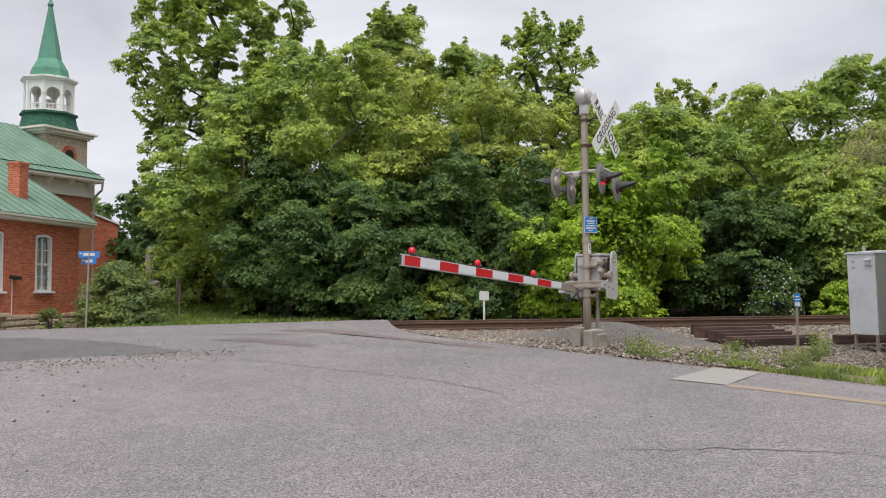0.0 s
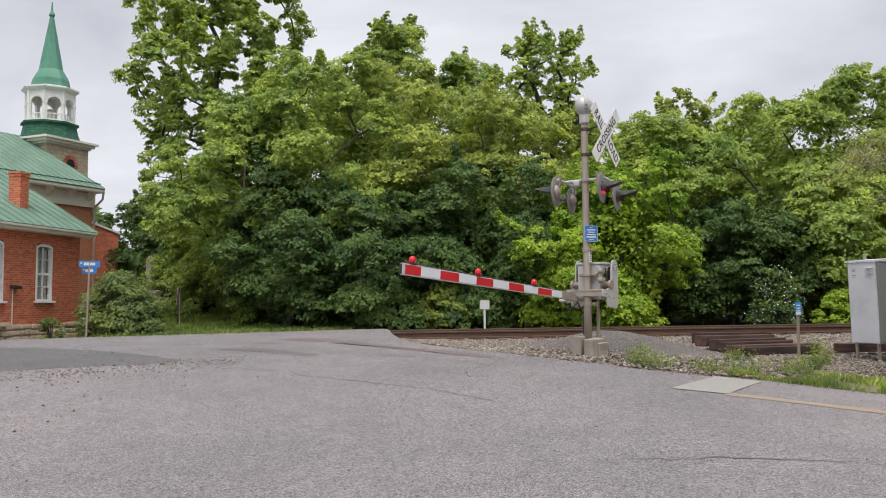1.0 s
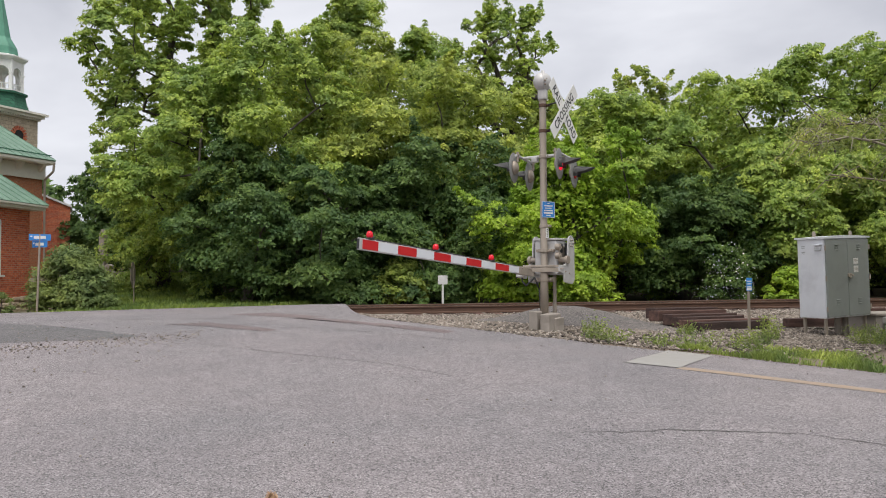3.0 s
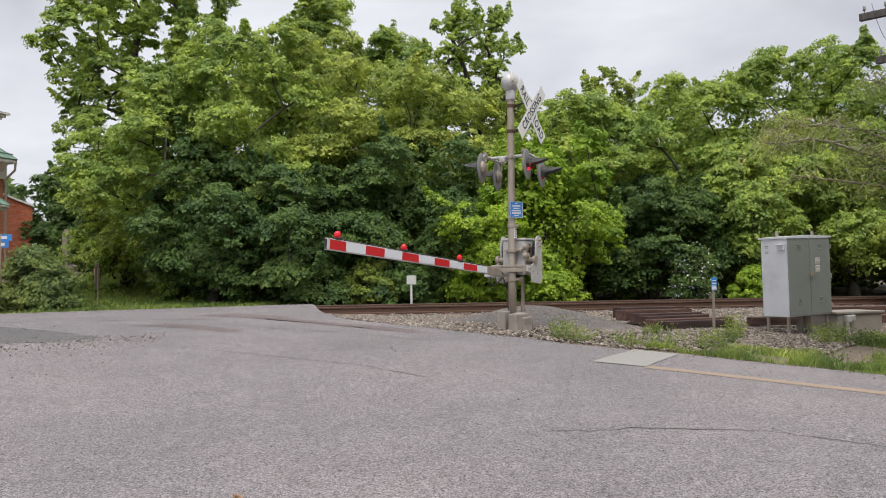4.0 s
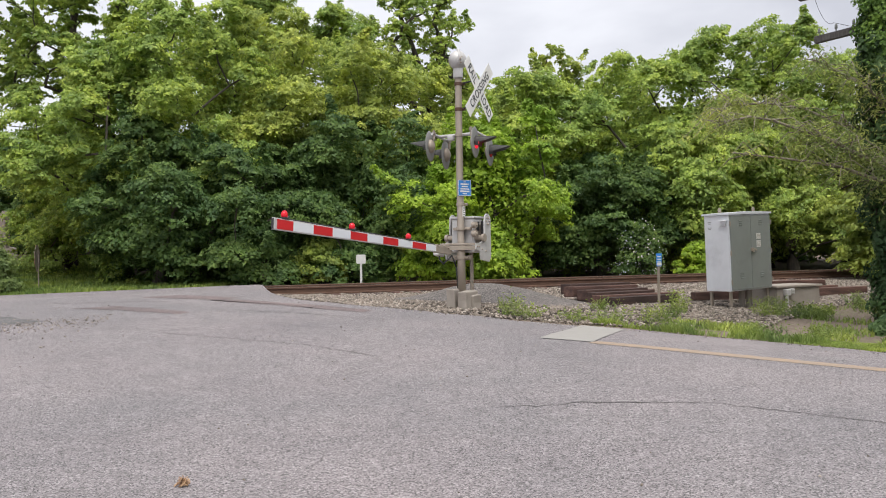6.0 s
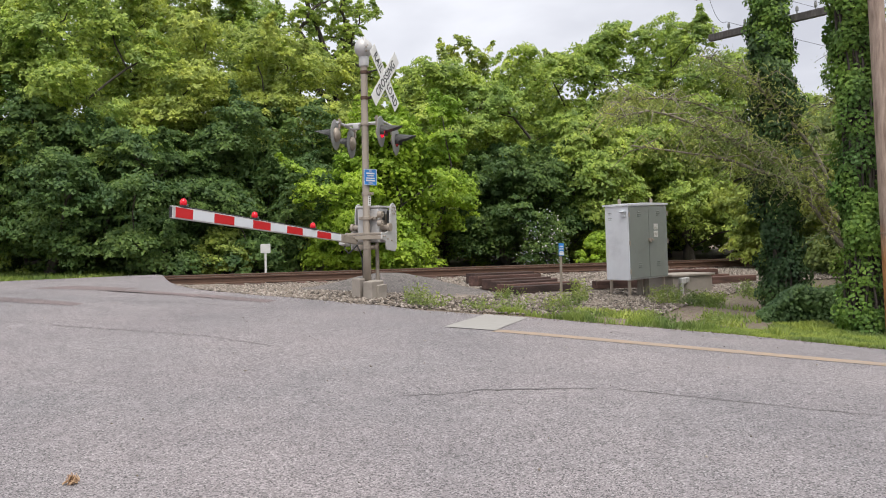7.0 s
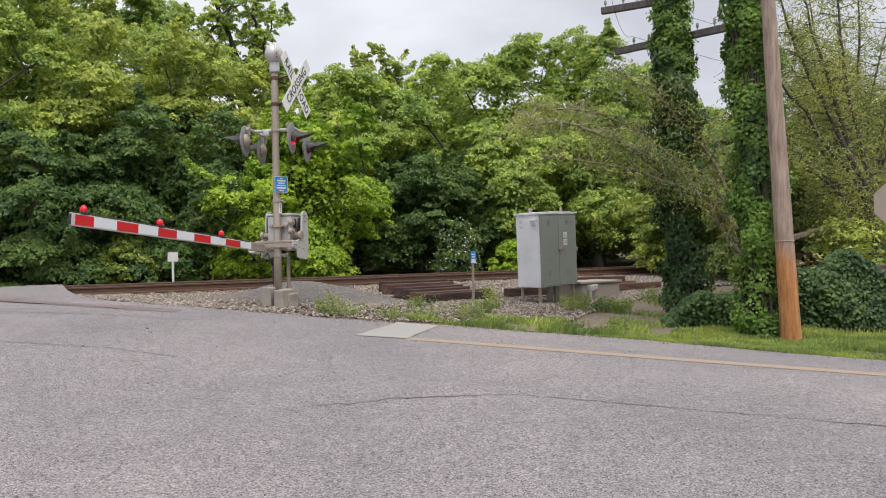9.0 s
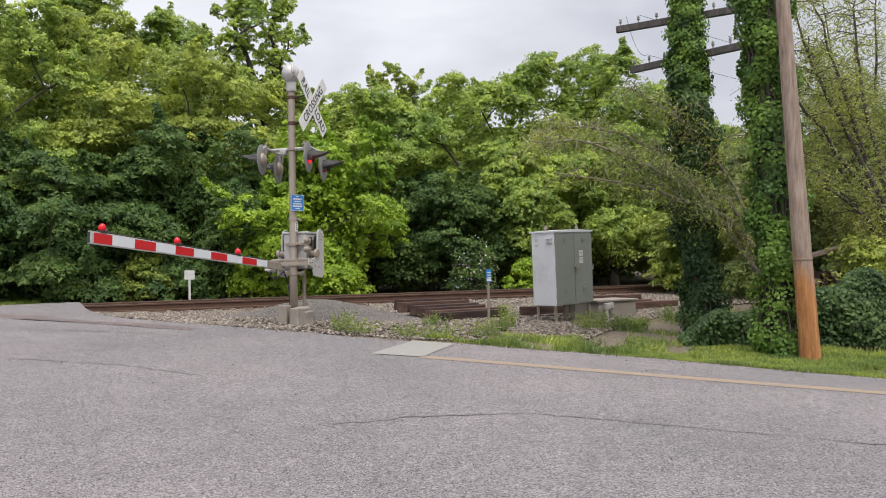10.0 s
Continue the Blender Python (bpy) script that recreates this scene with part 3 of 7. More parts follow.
GREEN = "tall leafy maple in full summer green behind the tracks"
DARK = "dark green broad-leaved tree with low hanging boughs"
PALE = "yellowish green tree with feathery foliage at the tracks"
OPEN = dict(core=0, fill=0.35, shoots=0.8, bough_r=(0.45, 0.8), pads=13, per=34)
FAR = dict(boughs=30, pads=18, per=34, size=0.22)
# x, y, height, radius, lowest leaves, leaf, label, seed, other
TREES = [
    (-10.6, 38, 17.0, 3.9, 6.0, "maple", "tall open-crowned tree with bare dark limbs", 1, dict(OPEN, boughs=190, pads=15, trunk_r=0.34, size=0.14, fill=0.3, crown_pow=0.9,
     stem=[(0, 0, -0.1), (-0.1, 0, 2.5), (0.05, 0, 5.0), (0.0, 0.1, 7.0), (0.3, 0, 8.6), (0.2, 0.1, 10.4), (0.4, 0, 12.2)])),
    (-10.2, 36.0, 6.0, 1.7, 0.6, "maple", "half-open young tree beside the tall tree", 30, dict(boughs=26, core=0.4)),
    (-7.6, 33.5, 8.6, 3.3, 1.5, "maple", GREEN, 2, {}),
    (-4.6, 32, 10.6, 4.2, 0.3, "maple", GREEN, 3, dict(boughs=58)),
    (-0.9, 33, 10.4, 4.0, 0.3, "walnut", PALE, 4, dict(boughs=56)),
    (2.6, 33, 9.6, 3.4, 0.3, "walnut", PALE, 5, dict(boughs=48)),
    (-5.4, 29.4, 5.4, 2.4, 0.7, "dark", DARK, 6, dict(boughs=38)),
    (-2.4, 28.6, 4.8, 2.6, 0.2, "dark", DARK, 7, dict(boughs=38)),
    (1.3, 29.5, 5.6, 2.8, 0.2, "dark", DARK, 8, dict(boughs=38)),
    (5.4, 27.0, 5.9, 2.5, 0.15, "bright", "bright lime-green young tree leafed to the ground", 9, dict(boughs=46, size=0.11, per=54, crown_pow=0.75, bough_r=(0.6, 1.05))),
    (-4.4, 43, 12.6, 2.0, 3, "maple", GREEN, 10, dict(boughs=40, core=0.5, shoots=2)),
    (-2.4, 43, 14.9, 1.7, 3, "maple", GREEN, 11, dict(boughs=42, core=0.5, shoots=2.5)),
    (1.1, 42, 13.4, 1.5, 3, "maple", GREEN, 12, dict(boughs=40, core=0.6)),
    (5.45, 45, 14.6, 2.9, 8.3, "maple", "half-dead tree with ivy-dark trunk and thin crown", 13, dict(OPEN, boughs=74, trunk_r=0.44, size=0.15, fill=0.35, pads=8, per=26,
     stem=[(0.3, 0, -0.1), (0.3, 0, 4), (0.5, 0, 7.0), (0.35, 0, 8.6), (-0.05, 0, 10.2), (-0.6, 0, 11.8), (-1.1, 0, 13.0)])),
    (8.6, 33, 8.6, 3.2, 0.4, "maple", GREEN, 14, {}),
    (12.2, 34, 9.2, 3.9, 0.4, "maple", GREEN, 15, dict(boughs=54)),
    (15.6, 34, 10.6, 3.9, 0.4, "maple", GREEN, 16, dict(boughs=54)),
    (18.8, 33.5, 11.1, 3.6, 0.4, "maple", GREEN, 17, dict(boughs=54)),
    (22.0, 33, 9.6, 3.5, 0.4, "maple", GREEN, 18, dict(boughs=46)),
    (25.5, 32, 7.0, 3.6, 0.4, "maple", GREEN, 37, dict(boughs=40)),
    (29, 30, 6.0, 3.6, 0.4, "dark", DARK, 19, {}),
    (10.2, 30.2, 4.2, 2.6, 1.0, "dark", DARK, 20, dict(boughs=36)),
    (14.4, 30.8, 5.8, 2.8, 1.4, "maple", GREEN, 21, dict(boughs=36)),
    (18.4, 31, 5.6, 2.8, 1.4, "maple", GREEN, 22, dict(boughs=36)),
    (22.6, 29.6, 5.8, 2.8, 0.2, "maple", GREEN, 23, dict(boughs=36)),
    (-15.5, 52, 6.4, 3.4, 0.6, "dark", DARK, 24, FAR),
    (-20.0, 58, 7.2, 4.0, 0.6, "dark", DARK, 25, FAR),
    (-12.0, 48, 6.0, 3.4, 0.6, "dark", DARK, 26, FAR),
    (8.5, 47, 11.0, 3.2, 2, "walnut", PALE, 27, dict(FAR, core=0.4)),
    (13.6, 48, 12.3, 1.9, 6.5, "walnut", "slender open-crowned tree rising behind the woods", 28, dict(OPEN, boughs=46, pads=9, per=26, trunk_r=0.22, size=0.15)),
    (-7.0, 42, 6.5, 3.2, 0.1, "dark", DARK, 31, FAR),
    (-1.0, 41, 6.5, 3.4, 0.1, "dark", DARK, 32, FAR),
    (5.0, 41, 7.0, 3.4, 0.1, "dark", DARK, 33, FAR),
    (10.5, 40, 7.5, 3.4, 0.1, "dark", DARK, 34, FAR),
    (16.5, 40, 8.0, 3.4, 0.1, "dark", DARK, 35, FAR),
    (22.5, 39, 6.5, 3.4, 0.1, "dark", DARK, 36, FAR),
    (33, 36, 6.6, 4.4, 0.5, "maple", GREEN, 29, FAR),
]
for tx, ty, th_, tr_, tl, lf, lab, sd, kw in TREES:
    make_tree(tx, ty, th_, tr_, tl, lf, lab, sd, **kw)


def make_far_woods():
    """A belt of distant foliage that closes the view."""
    rng = np.random.default_rng(21)
    n = 46000
    x = rng.uniform(-75, 75, n)
    top = 5.5 + 1.6 * np.sin(x * 0.35) + 1.1 * np.sin(x * 0.9 + 1) + 0.6 * np.sin(x * 2.3)
    top = np.where(np.abs(x - 30) < 14, top * 0.7, top)
    z = top * rng.random(n) ** 0.75
    y = 64 + 1.8 * np.sin(x * 0.8 + z) + rng.normal(size=n) * 0.8 + 0.25 * z
    p = np.c_[x, y, z + 2.0]
    v, f = leaf_arrays(p, np.c_[rng.normal(size=n) * 0.5, -np.ones(n) * 0.7, 0.7 + rng.normal(size=n) * 0.4], 0.5, rng, 0.7)
    tagged(raw("far_woods", v, f, LEAF["dark"]), "distant belt of dark green woods", "woods", kind="stuff")


make_far_woods()

# ---- crossing signal with gate ----


def letters(text, size, mat, name, parent, m, stretch=1.0):
    """Raised letters of the built-in font, as a mesh."""
    cu = bpy.data.curves.new(name, "FONT")
    cu.body, cu.size, cu.extrude, cu.align_x, cu.align_y, cu.offset = text, size, 0.002, "CENTER", "CENTER", 0.002
    cu.space_character = 1.12
    tmp = new(name, cu)
    me = bpy.data.meshes.new_from_object(tmp.evaluated_get(bpy.context.evaluated_depsgraph_get()))
    bpy.data.objects.remove(tmp)
    bpy.data.curves.remove(cu)
    me.transform(Matrix.Diagonal((stretch, 1, 1, 1)))
    me.materials.clear()
    me.materials.append(mat)
    ob = new(name, me)
    ob.parent = parent
    ob.matrix_basis = m
    return ob


RX90 = Matrix.Rotation(math.pi / 2, 4, "X")


def arc(cx, cz, r, a0, a1, n=8):
    return [(cx + r * math.cos(radians(a0 + (a1 - a0) * k / n)), cz + r * math.sin(radians(a0 + (a1 - a0) * k / n))) for k in range(n + 1)]


def flasher(parent, x, y, z, facing, lit):
    """One flashing lamp: disc, hood, lens, housing. facing -1 looks along -y."""
    m = Matrix.Translation((x, y, z)) @ Matrix.Rotation(radians(13) + (0 if facing < 0 else math.pi), 4, "Z")
    bm = B()
    lathe(bm, [(0.255, -0.004), (0.262, 0.0), (0.255, 0.006), (0.24, 0.008), (0.12, 0.012)], m @ RX90, 28)
    disc = part("background_disc", bm, M_GREYDISC, parent, "faded black round background disc", True)
    bm = B()
    seg, rows = 16, 8
    grid = []
    for j in range(rows + 1):
        d = j / rows
        ring = []
        for k in range(seg + 1):
            a = radians(-35 + 250 * k / seg)
            reach = 0.36 * d * (0.25 + 0.75 * max(0.0, math.sin(a)) ** 0.6 if math.sin(a) > 0 else 0.22)
            r = 0.115 + 0.012 * d
            ring.append(bm.verts.new(m @ Vector((r * math.cos(a), -0.01 - reach, r * math.sin(a) - 0.05 * d * max(0, math.sin(a))))))
        grid.append(ring)
    for j in range(rows):
        for k in range(seg):
            bm.faces.new((grid[j][k], grid[j][k + 1], grid[j + 1][k + 1], grid[j + 1][k]))
    bmesh.ops.solidify(bm, geom=bm.faces, thickness=0.006)
    part("hood", bm, M_HOOD, disc, "faded long-brimmed hood", True)
    bm = B()
    ball(bm, (0, 0, 0), 0.108, 1, 0.3, 1, 20, 10)
    bm.transform(m @ Matrix.Translation((0, -0.02, 0)))
    part("lens", bm, M_LAMP_ON if lit else M_LAMP_DIM, disc, "lit red lens" if lit else "unlit red lens", True)
    bm = B()
    lathe(bm, [(0.125, 0.0), (0.12, 0.03), (0.085, 0.065), (0.045, 0.08), (0.02, 0.085)], m @ Matrix.Rotation(-math.pi / 2, 4, "X"), 18)
    part("housing", bm, M_GALV, disc, "grey cast lamp housing", True)
    bm = B()
    cyl(bm, m @ Vector((0, 0.07, 0.1)), m @ Vector((0, 0.07, 0.27)), 0.022, seg=10)
    cyl(bm, m @ Vector((0, 0.07, 0.21)), m @ Vector((0, 0.07, 0.235)), 0.038, seg=10)
    part("hanger", bm, M_GALV, disc)


def make_signal():
    root = thing("crossing_signal", Matrix.Translation((2.42, 14.4, 0.55)) @ Matrix.Rotation(radians(51.9), 4, "Z"),
                 "grey steel railway crossing signal with lowered red and white gate", "crossing signal")
    # foundation
    bm = B()
    box(bm, -0.02, -0.13, 0.06, 0.44, 0.17, 0.46, bevel=0.02)
    box(bm, -0.02, 0.1, 0.07, 0.44, 0.17, 0.5, bevel=0.02)
    box(bm, 0.1, -0.02, 0.02, 0.3, 0.46, 0.4, bevel=0.02)
    bmesh.ops.subdivide_edges(bm, edges=list(bm.edges), cuts=2, use_grid_fill=True)
    for v in bm.verts:
        v.co += 0.022 * noise.noise_vector(v.co * 5)
    part("foundation", bm, M_CONC, root, "stained split concrete foundation block")
    for gx, gy, gzz in ((0.04, -0.26, 1.42), (0.04, -0.26, 1.27), (0.42, -0.24, 1.34)):
        bm = B()
        cyl(bm, (gx, gy - 0.03, gzz), (gx, gy + 0.05, gzz), 0.055, seg=16)
        cyl(bm, (gx, gy - 0.05, gzz), (gx, gy, gzz), 0.022, seg=10)
        part("shaft_cap", bm, M_GALV, root, "", True)
    for gx, gzz in ((0.2, 1.4), (0.33, 1.1)):
        bm = B()
        box(bm, gx, -0.225, gzz, 0.09, 0.02, 0.16, bevel=0.01)
        part("inspection_slot", bm, M_BLACK, root, "dark inspection slot")
    bm = B()
    lathe(bm, [(0.069, 0.2), (0.069, 0.95), (0.061, 0.98), (0.059, 4.02), (0.058, 4.05)], None, 24)
    part("mast", bm, M_GALV, root, "weathered round steel mast", True)
    bm = B()
    lathe(bm, [(0.082, 3.96), (0.085, 3.98), (0.085, 4.12), (0.075, 4.14)], None, 22)
    part("mast_collar", bm, M_ALU, root, "", True)
    # bell
    bell = B()
    ball(bell, (0, 0, 4.27), 0.18, 1, 0.85, 0.92, 24, 14)
    bell_ob = part("bell", bell, M_ALU, root, "silver painted round crossing bell", True)
    bm = B()
    lathe(bm, [(0.178, -0.02), (0.183, 0.0), (0.178, 0.02)], Matrix.Translation((0, 0, 4.29)) @ Matrix.Rotation(radians(90), 4, "X") @ Matrix.Rotation(radians(38), 4, "Y"), 28)
    part("bell_rim", bm, M_ALU, bell_ob, "", True)
    bm = B()
    for k in (-1, 1):
        ball(bm, (-0.10 + 0.02 * k, -0.12, 4.25 + 0.05 * k), 0.018)
    cyl(bm, (-0.11, -0.11, 4.26), (-0.17, -0.14, 4.26), 0.014, seg=8)
    part("striker", bm, M_GALV, bell_ob)
    # bands
    for z, r in ((3.86, 0.062), (3.42, 0.062), (2.98, 0.07), (1.78, 0.068), (1.36, 0.078), (1.02, 0.078), (0.86, 0.078)):
        bm = B()
        lathe(bm, [(r, z - 0.03), (r + 0.006, z - 0.025), (r + 0.006, z + 0.025), (r, z + 0.03)], None, 20)
        box(bm, 0.02, -r - 0.03, z, 0.05, 0.06, 0.045, bevel=0.006)
        box(bm, r + 0.02, 0, z, 0.05, 0.035, 0.04, bevel=0.006)
        cyl(bm, (-0.05, -r - 0.035, z), (0.07, -r - 0.035, z), 0.01, seg=8)
        part("clamp_band", bm, M_RAIL if z > 3 else M_GALV, root, "", True)
    # crossbuck
    cz = 3.72
    for z in (3.86, 3.42):
        bm = B()
        cyl(bm, (0, -0.08, z), (0.0, -0.4, z + (0.04 if z > 3.6 else 0.1)), 0.014, seg=8)
        part("crossbuck_bracket", bm, M_BLACK, root)
    for sgn, y, words in ((-1, -0.40, (("RAIL", -0.33), ("ROAD", 0.33))), (1, -0.412, (("CROSSING", 0.0),))):
        t = Matrix.Translation((0.0, y, cz)) @ Matrix.Rotation(radians(-45 * sgn), 4, "Y")
        bm = B()
        box(bm, 0, 0, 0, 1.24, 0.006, 0.235, bevel=0.002)
        bm.transform(t)
        blade = part("crossbuck_blade", bm, M_WHITE, root, "white crossbuck blade with black lettering")
        for wd, off in words:
            letters(wd, 0.205 if len(wd) < 5 else 0.2, M_BLACK, "lettering", blade, t @ Matrix.Translation((off, -0.0045, -0.002)) @ RX90, 0.78 if len(wd) < 5 else 0.86)
        bm = B()
        box(bm, 0, 0.006, 0, 1.18, 0.004, 0.05)
        bm.transform(t)
        part("blade_stiffener", bm, M_GALV, blade)
    # lamp arms
    bm = B()
    cyl(bm, (0, -0.05, 2.98), (0.0, -0.38, 2.98), 0.028, seg=12)
    cyl(bm, (-0.24, -0.38, 3.01), (0.36, -0.38, 2.93), 0.024, seg=12)
    part("lamp_arm", bm, M_ALU, root, "", True)
    bm = B()
    cyl(bm, (0, 0.05, 2.98), (0.0, 0.40, 2.98), 0.028, seg=12)
    cyl(bm, (-0.24, 0.40, 3.01), (0.36, 0.40, 2.93), 0.024, seg=12)
    box(bm, 0.0, 0.16, 2.94, 0.1, 0.12, 0.1, bevel=0.02)
    part("lamp_arm", bm, M_ALU, root, "", True)
    flasher(root, -0.21, -0.42, 2.80, -1, True)
    flasher(root, 0.33, -0.42, 2.70, -1, False)
    flasher(root, -0.21, 0.46, 2.80, 1, False)
    flasher(root, 0.33, 0.46, 2.70, 1, False)
    # notice plate
    tm = Matrix.Translation((0.0, -0.078, 2.06)) @ Matrix.Rotation(radians(-26), 4, "Z")
    bm = B()
    box(bm, 0.0, -0.02, 0, 0.27, 0.004, 0.275, bevel=0.0015)
    bm.transform(tm)
    plate = part("notice_plate", bm, M_BLUE, root, "small blue notice plate with white text bars")
    for k, (w, h) in enumerate(((0.05, 0.012), (0.17, 0.024), (0.13, 0.018), (0.18, 0.018), (0.19, 0.026), (0.09, 0.014))):
        bm = B()
        box(bm, 0.0, -0.024, 0.105 - k * 0.041, w, 0.003, h)
        bm.transform(tm)
        part("text_bar", bm, M_WHITE, plate)
    bm = B()
    for x, z, w, h in ((0, 0.131, 0.262, 0.006), (0, -0.131, 0.262, 0.006), (-0.129, 0, 0.006, 0.262), (0.129, 0, 0.006, 0.262)):
        box(bm, x, -0.0235, z, w, 0.002, h)
    bm.transform(tm)
    part("border", bm, M_WHITE, plate)
    tm = Matrix.Translation((0.0, -0.064, 1.66)) @ Matrix.Rotation(radians(-20), 4, "Z")
    bm = B()
    box(bm, 0, -0.004, 0, 0.06, 0.004, 0.17)
    bm.transform(tm)
    tag = part("number_tag", bm, M_WHITE, root, "small white sticker")
    for k in range(4):
        bm = B()
        box(bm, 0, -0.007, 0.055 - 0.036 * k, 0.03, 0.002, 0.016)
        bm.transform(tm)
        part("text_bar", bm, M_BLACK, tag)
    # gate mechanism
    bm = B()
    box(bm, 0.27, 0.02, 1.24, 0.36, 0.44, 0.60, bevel=0.035)
    case = part("mechanism_case", bm, M_ALU, root, "grey cast gate mechanism case")
    bm = B()
    box(bm, 0.27, 0.02, 1.555, 0.39, 0.47, 0.04, bevel=0.012)
    part("case_lid", bm, M_ALU, case)
    bm = B()
    box(bm, 0.27, -0.21, 1.22, 0.27, 0.02, 0.44, bevel=0.008)
    part("case_door", bm, M_GALV, case)
    for q in ((0.11, 0.05, 0.86, 0.06, 0.4, 0.08), (0.08, 0.0, 1.36, 0.12, 0.34, 0.05), (0.08, 0.0, 1.08, 0.12, 0.34, 0.05)):
        bm = B()
        box(bm, *q, bevel=0.01)
        part("mounting_bracket", bm, M_GALV, root)
    bm = B()
    cyl(bm, (0.16, -0.38, 1.2), (0.16, 0.38, 1.2), 0.045, seg=16)
    for y in (-0.36, 0.36):
        cyl(bm, (0.16, y - 0.025, 1.2), (0.16, y + 0.025, 1.2), 0.07, seg=18)
    part("pivot_shaft", bm, M_GALV, root, "", True)
    # side frames that carry the arm and counterweights
    for y in (-0.34, 0.34):
        bm = B()
        outline = [(-0.12, 1.0), (0.04, 0.96), (0.07, 0.82), (0.38, 0.78), (0.45, 0.86)] + arc(0.33, 1.50, 0.12, -10, 150, 8) + [(0.21, 1.42), (0.20, 1.16), (0.04, 1.11), (-0.12, 1.11)]
        prism(bm, outline, 0.028, Matrix.Translation((0, y, 0)))
        bmesh.ops.bevel(bm, geom=[e for e in bm.edges], offset=0.006, segments=1, affect="EDGES")
        side = part("side_frame", bm, M_ALU, root, "grey curved gate side frame")
        spots = [(0.33 + 0.06 * math.cos(a * math.tau / 6), 1.49 + 0.06 * math.sin(a * math.tau / 6)) for a in range(6)]
        for px, pz in spots + [(-0.07, 1.05), (0.0, 1.05), (0.1, 1.0), (0.24, 0.97)]:
            bm = B()
            cyl(bm, (px, y - 0.028, pz), (px, y + 0.028, pz), 0.014, seg=8)
            part("bolt", bm, M_GALV, side, "", True)
    for y in (-0.285, 0.285):
        bm = B()
        box(bm, 0.34, y, 1.36, 0.16, 0.07, 0.28, bevel=0.02)
        part("counterweight", bm, M_BLACK, root, "dark cast counterweight block")
    # yoke from the side frames to the arm
    bm = B()
    for y in (-0.34, 0.34):
        a, b = Vector((-0.1, y, 1.05)), Vector((-0.52, 0.03 if y > 0 else -0.03, 1.0))
        d = b - a
        box(bm, *((a + b) / 2), d.length, 0.02, 0.065, Matrix.Rotation(math.atan2(d.y, d.x), 4, "Z"), 0.004)
    box(bm, -0.11, 0.0, 1.09, 0.04, 0.68, 0.04, bevel=0.008)
    part("arm_yoke", bm, M_GALV, root)
    bm = B()
    pts = [(-0.2, 0.32, 0.98), (-0.3, 0.26, 0.84), (-0.28, 0.2, 0.76), (-0.12, 0.12, 0.9), (0.0, 0.1, 0.7), (0.05, 0.1, 0.3)]
    for a, b in zip(pts, pts[1:]):
        cyl(bm, a, b, 0.014, seg=7)
    part("cable", bm, M_BLACK, root, "drooping black cable", True)
    bm = B()
    box(bm, -0.24, 0.30, 0.98, 0.2, 0.12, 0.18, Matrix.Rotation(radians(10), 4, "Y"), 0.02)
    part("junction_box", bm, M_ALU, root)
    bm = B()
    cyl(bm, (0.30, -0.04, 0.05), (0.30, -0.04, 0.95), 0.032, seg=14)
    cyl(bm, (0.30, -0.04, 0.05), (0.30, -0.04, 0.34), 0.04, seg=14)
    part("conduit", bm, M_GALV, root, "", True)
    # gate arm
    tilt = math.atan2(0.27, 3.25)
    am = Matrix.Translation((-1.24, -0.02, 1.05)) @ Matrix.Rotation(tilt, 4, "Y")

    def taper(bm):
        """Narrows the arm towards the mast."""
        for v in bm.verts:
            v.co.z *= float(np.interp(v.co.x, [-3.6, 0.4], [1.0, 0.74]))

    bm = B()
    box(bm, -1.45, 0, 0, 4.32, 0.046, 0.15, bevel=0.006)
    taper(bm)
    bm.transform(am)
    arm = part("gate_arm", bm, M_ALU, root, "long tapered gate arm with red and white stripes")
    for i in range(-1, 9):
        x0, x1 = -i * 0.406, -(i + 1) * 0.406
        if i == 8:
            x1 = x0 - 0.31
        if i == -1:
            x0 = 0.36
        bm = B()
        box(bm, (x0 + x1) / 2, 0, 0, abs(x1 - x0) - 0.004, 0.052, 0.122)
        taper(bm)
        bm.transform(am)
        part("stripe", bm, M_RED if i % 2 == 0 else M_ARMWHITE, arm, "red reflective stripe" if i % 2 == 0 else "white reflective stripe")
    bm = B()
    box(bm, -3.612, 0, 0, 0.012, 0.036, 0.128)
    bm.transform(am)
    part("end_cap", bm, M_BLACK, arm)
    bm = B()
    box(bm, 0.56, 0, 0, 0.5, 0.07, 0.135, bevel=0.006)
    for k in range(4):
        cyl(bm, (0.4 + 0.1 * k, -0.05, 0.04), (0.4 + 0.1 * k, 0.05, 0.04), 0.012, seg=8)
    bm.transform(am)
    part("arm_sleeve", bm, M_GALV, arm)
    bm = B()
    cyl(bm, (0.3, 0.0, 0.066), (-3.4, 0.0, 0.083), 0.009, seg=6)
    bm.transform(am)
    part("arm_cable", bm, M_BLACK, arm)
    for x in (-3.40, -1.97, -0.50):
        drop = -0.075 * 0.26 * (x + 3.6) / 4.0
        bm = B()
        lathe(bm, [(0.034, 0.10), (0.042, 0.112), (0.045, 0.132), (0.041, 0.156), (0.029, 0.176), (0.010, 0.186)], Matrix.Translation((x, 0, drop)), 18)
        bm.transform(am)
        lamp = part("gate_lamp", bm, M_GATE_LAMP, arm, "small red gate lamp", True)
        bm = B()
        cyl(bm, (x, 0, 0.07 + drop), (x, 0, 0.112 + drop), 0.034, seg=12)
        box(bm, x, 0, 0.081 + drop, 0.13, 0.06, 0.014, bevel=0.003)
        cyl(bm, (x + 0.05, 0.0, 0.085 + drop), (x + 0.09, 0.0, 0.12 + drop), 0.014, seg=8)
        bm.transform(am)
        part("lamp_base", bm, M_BLACK, lamp)


make_signal()


# ---- relay case, vault, timbers, posts ----


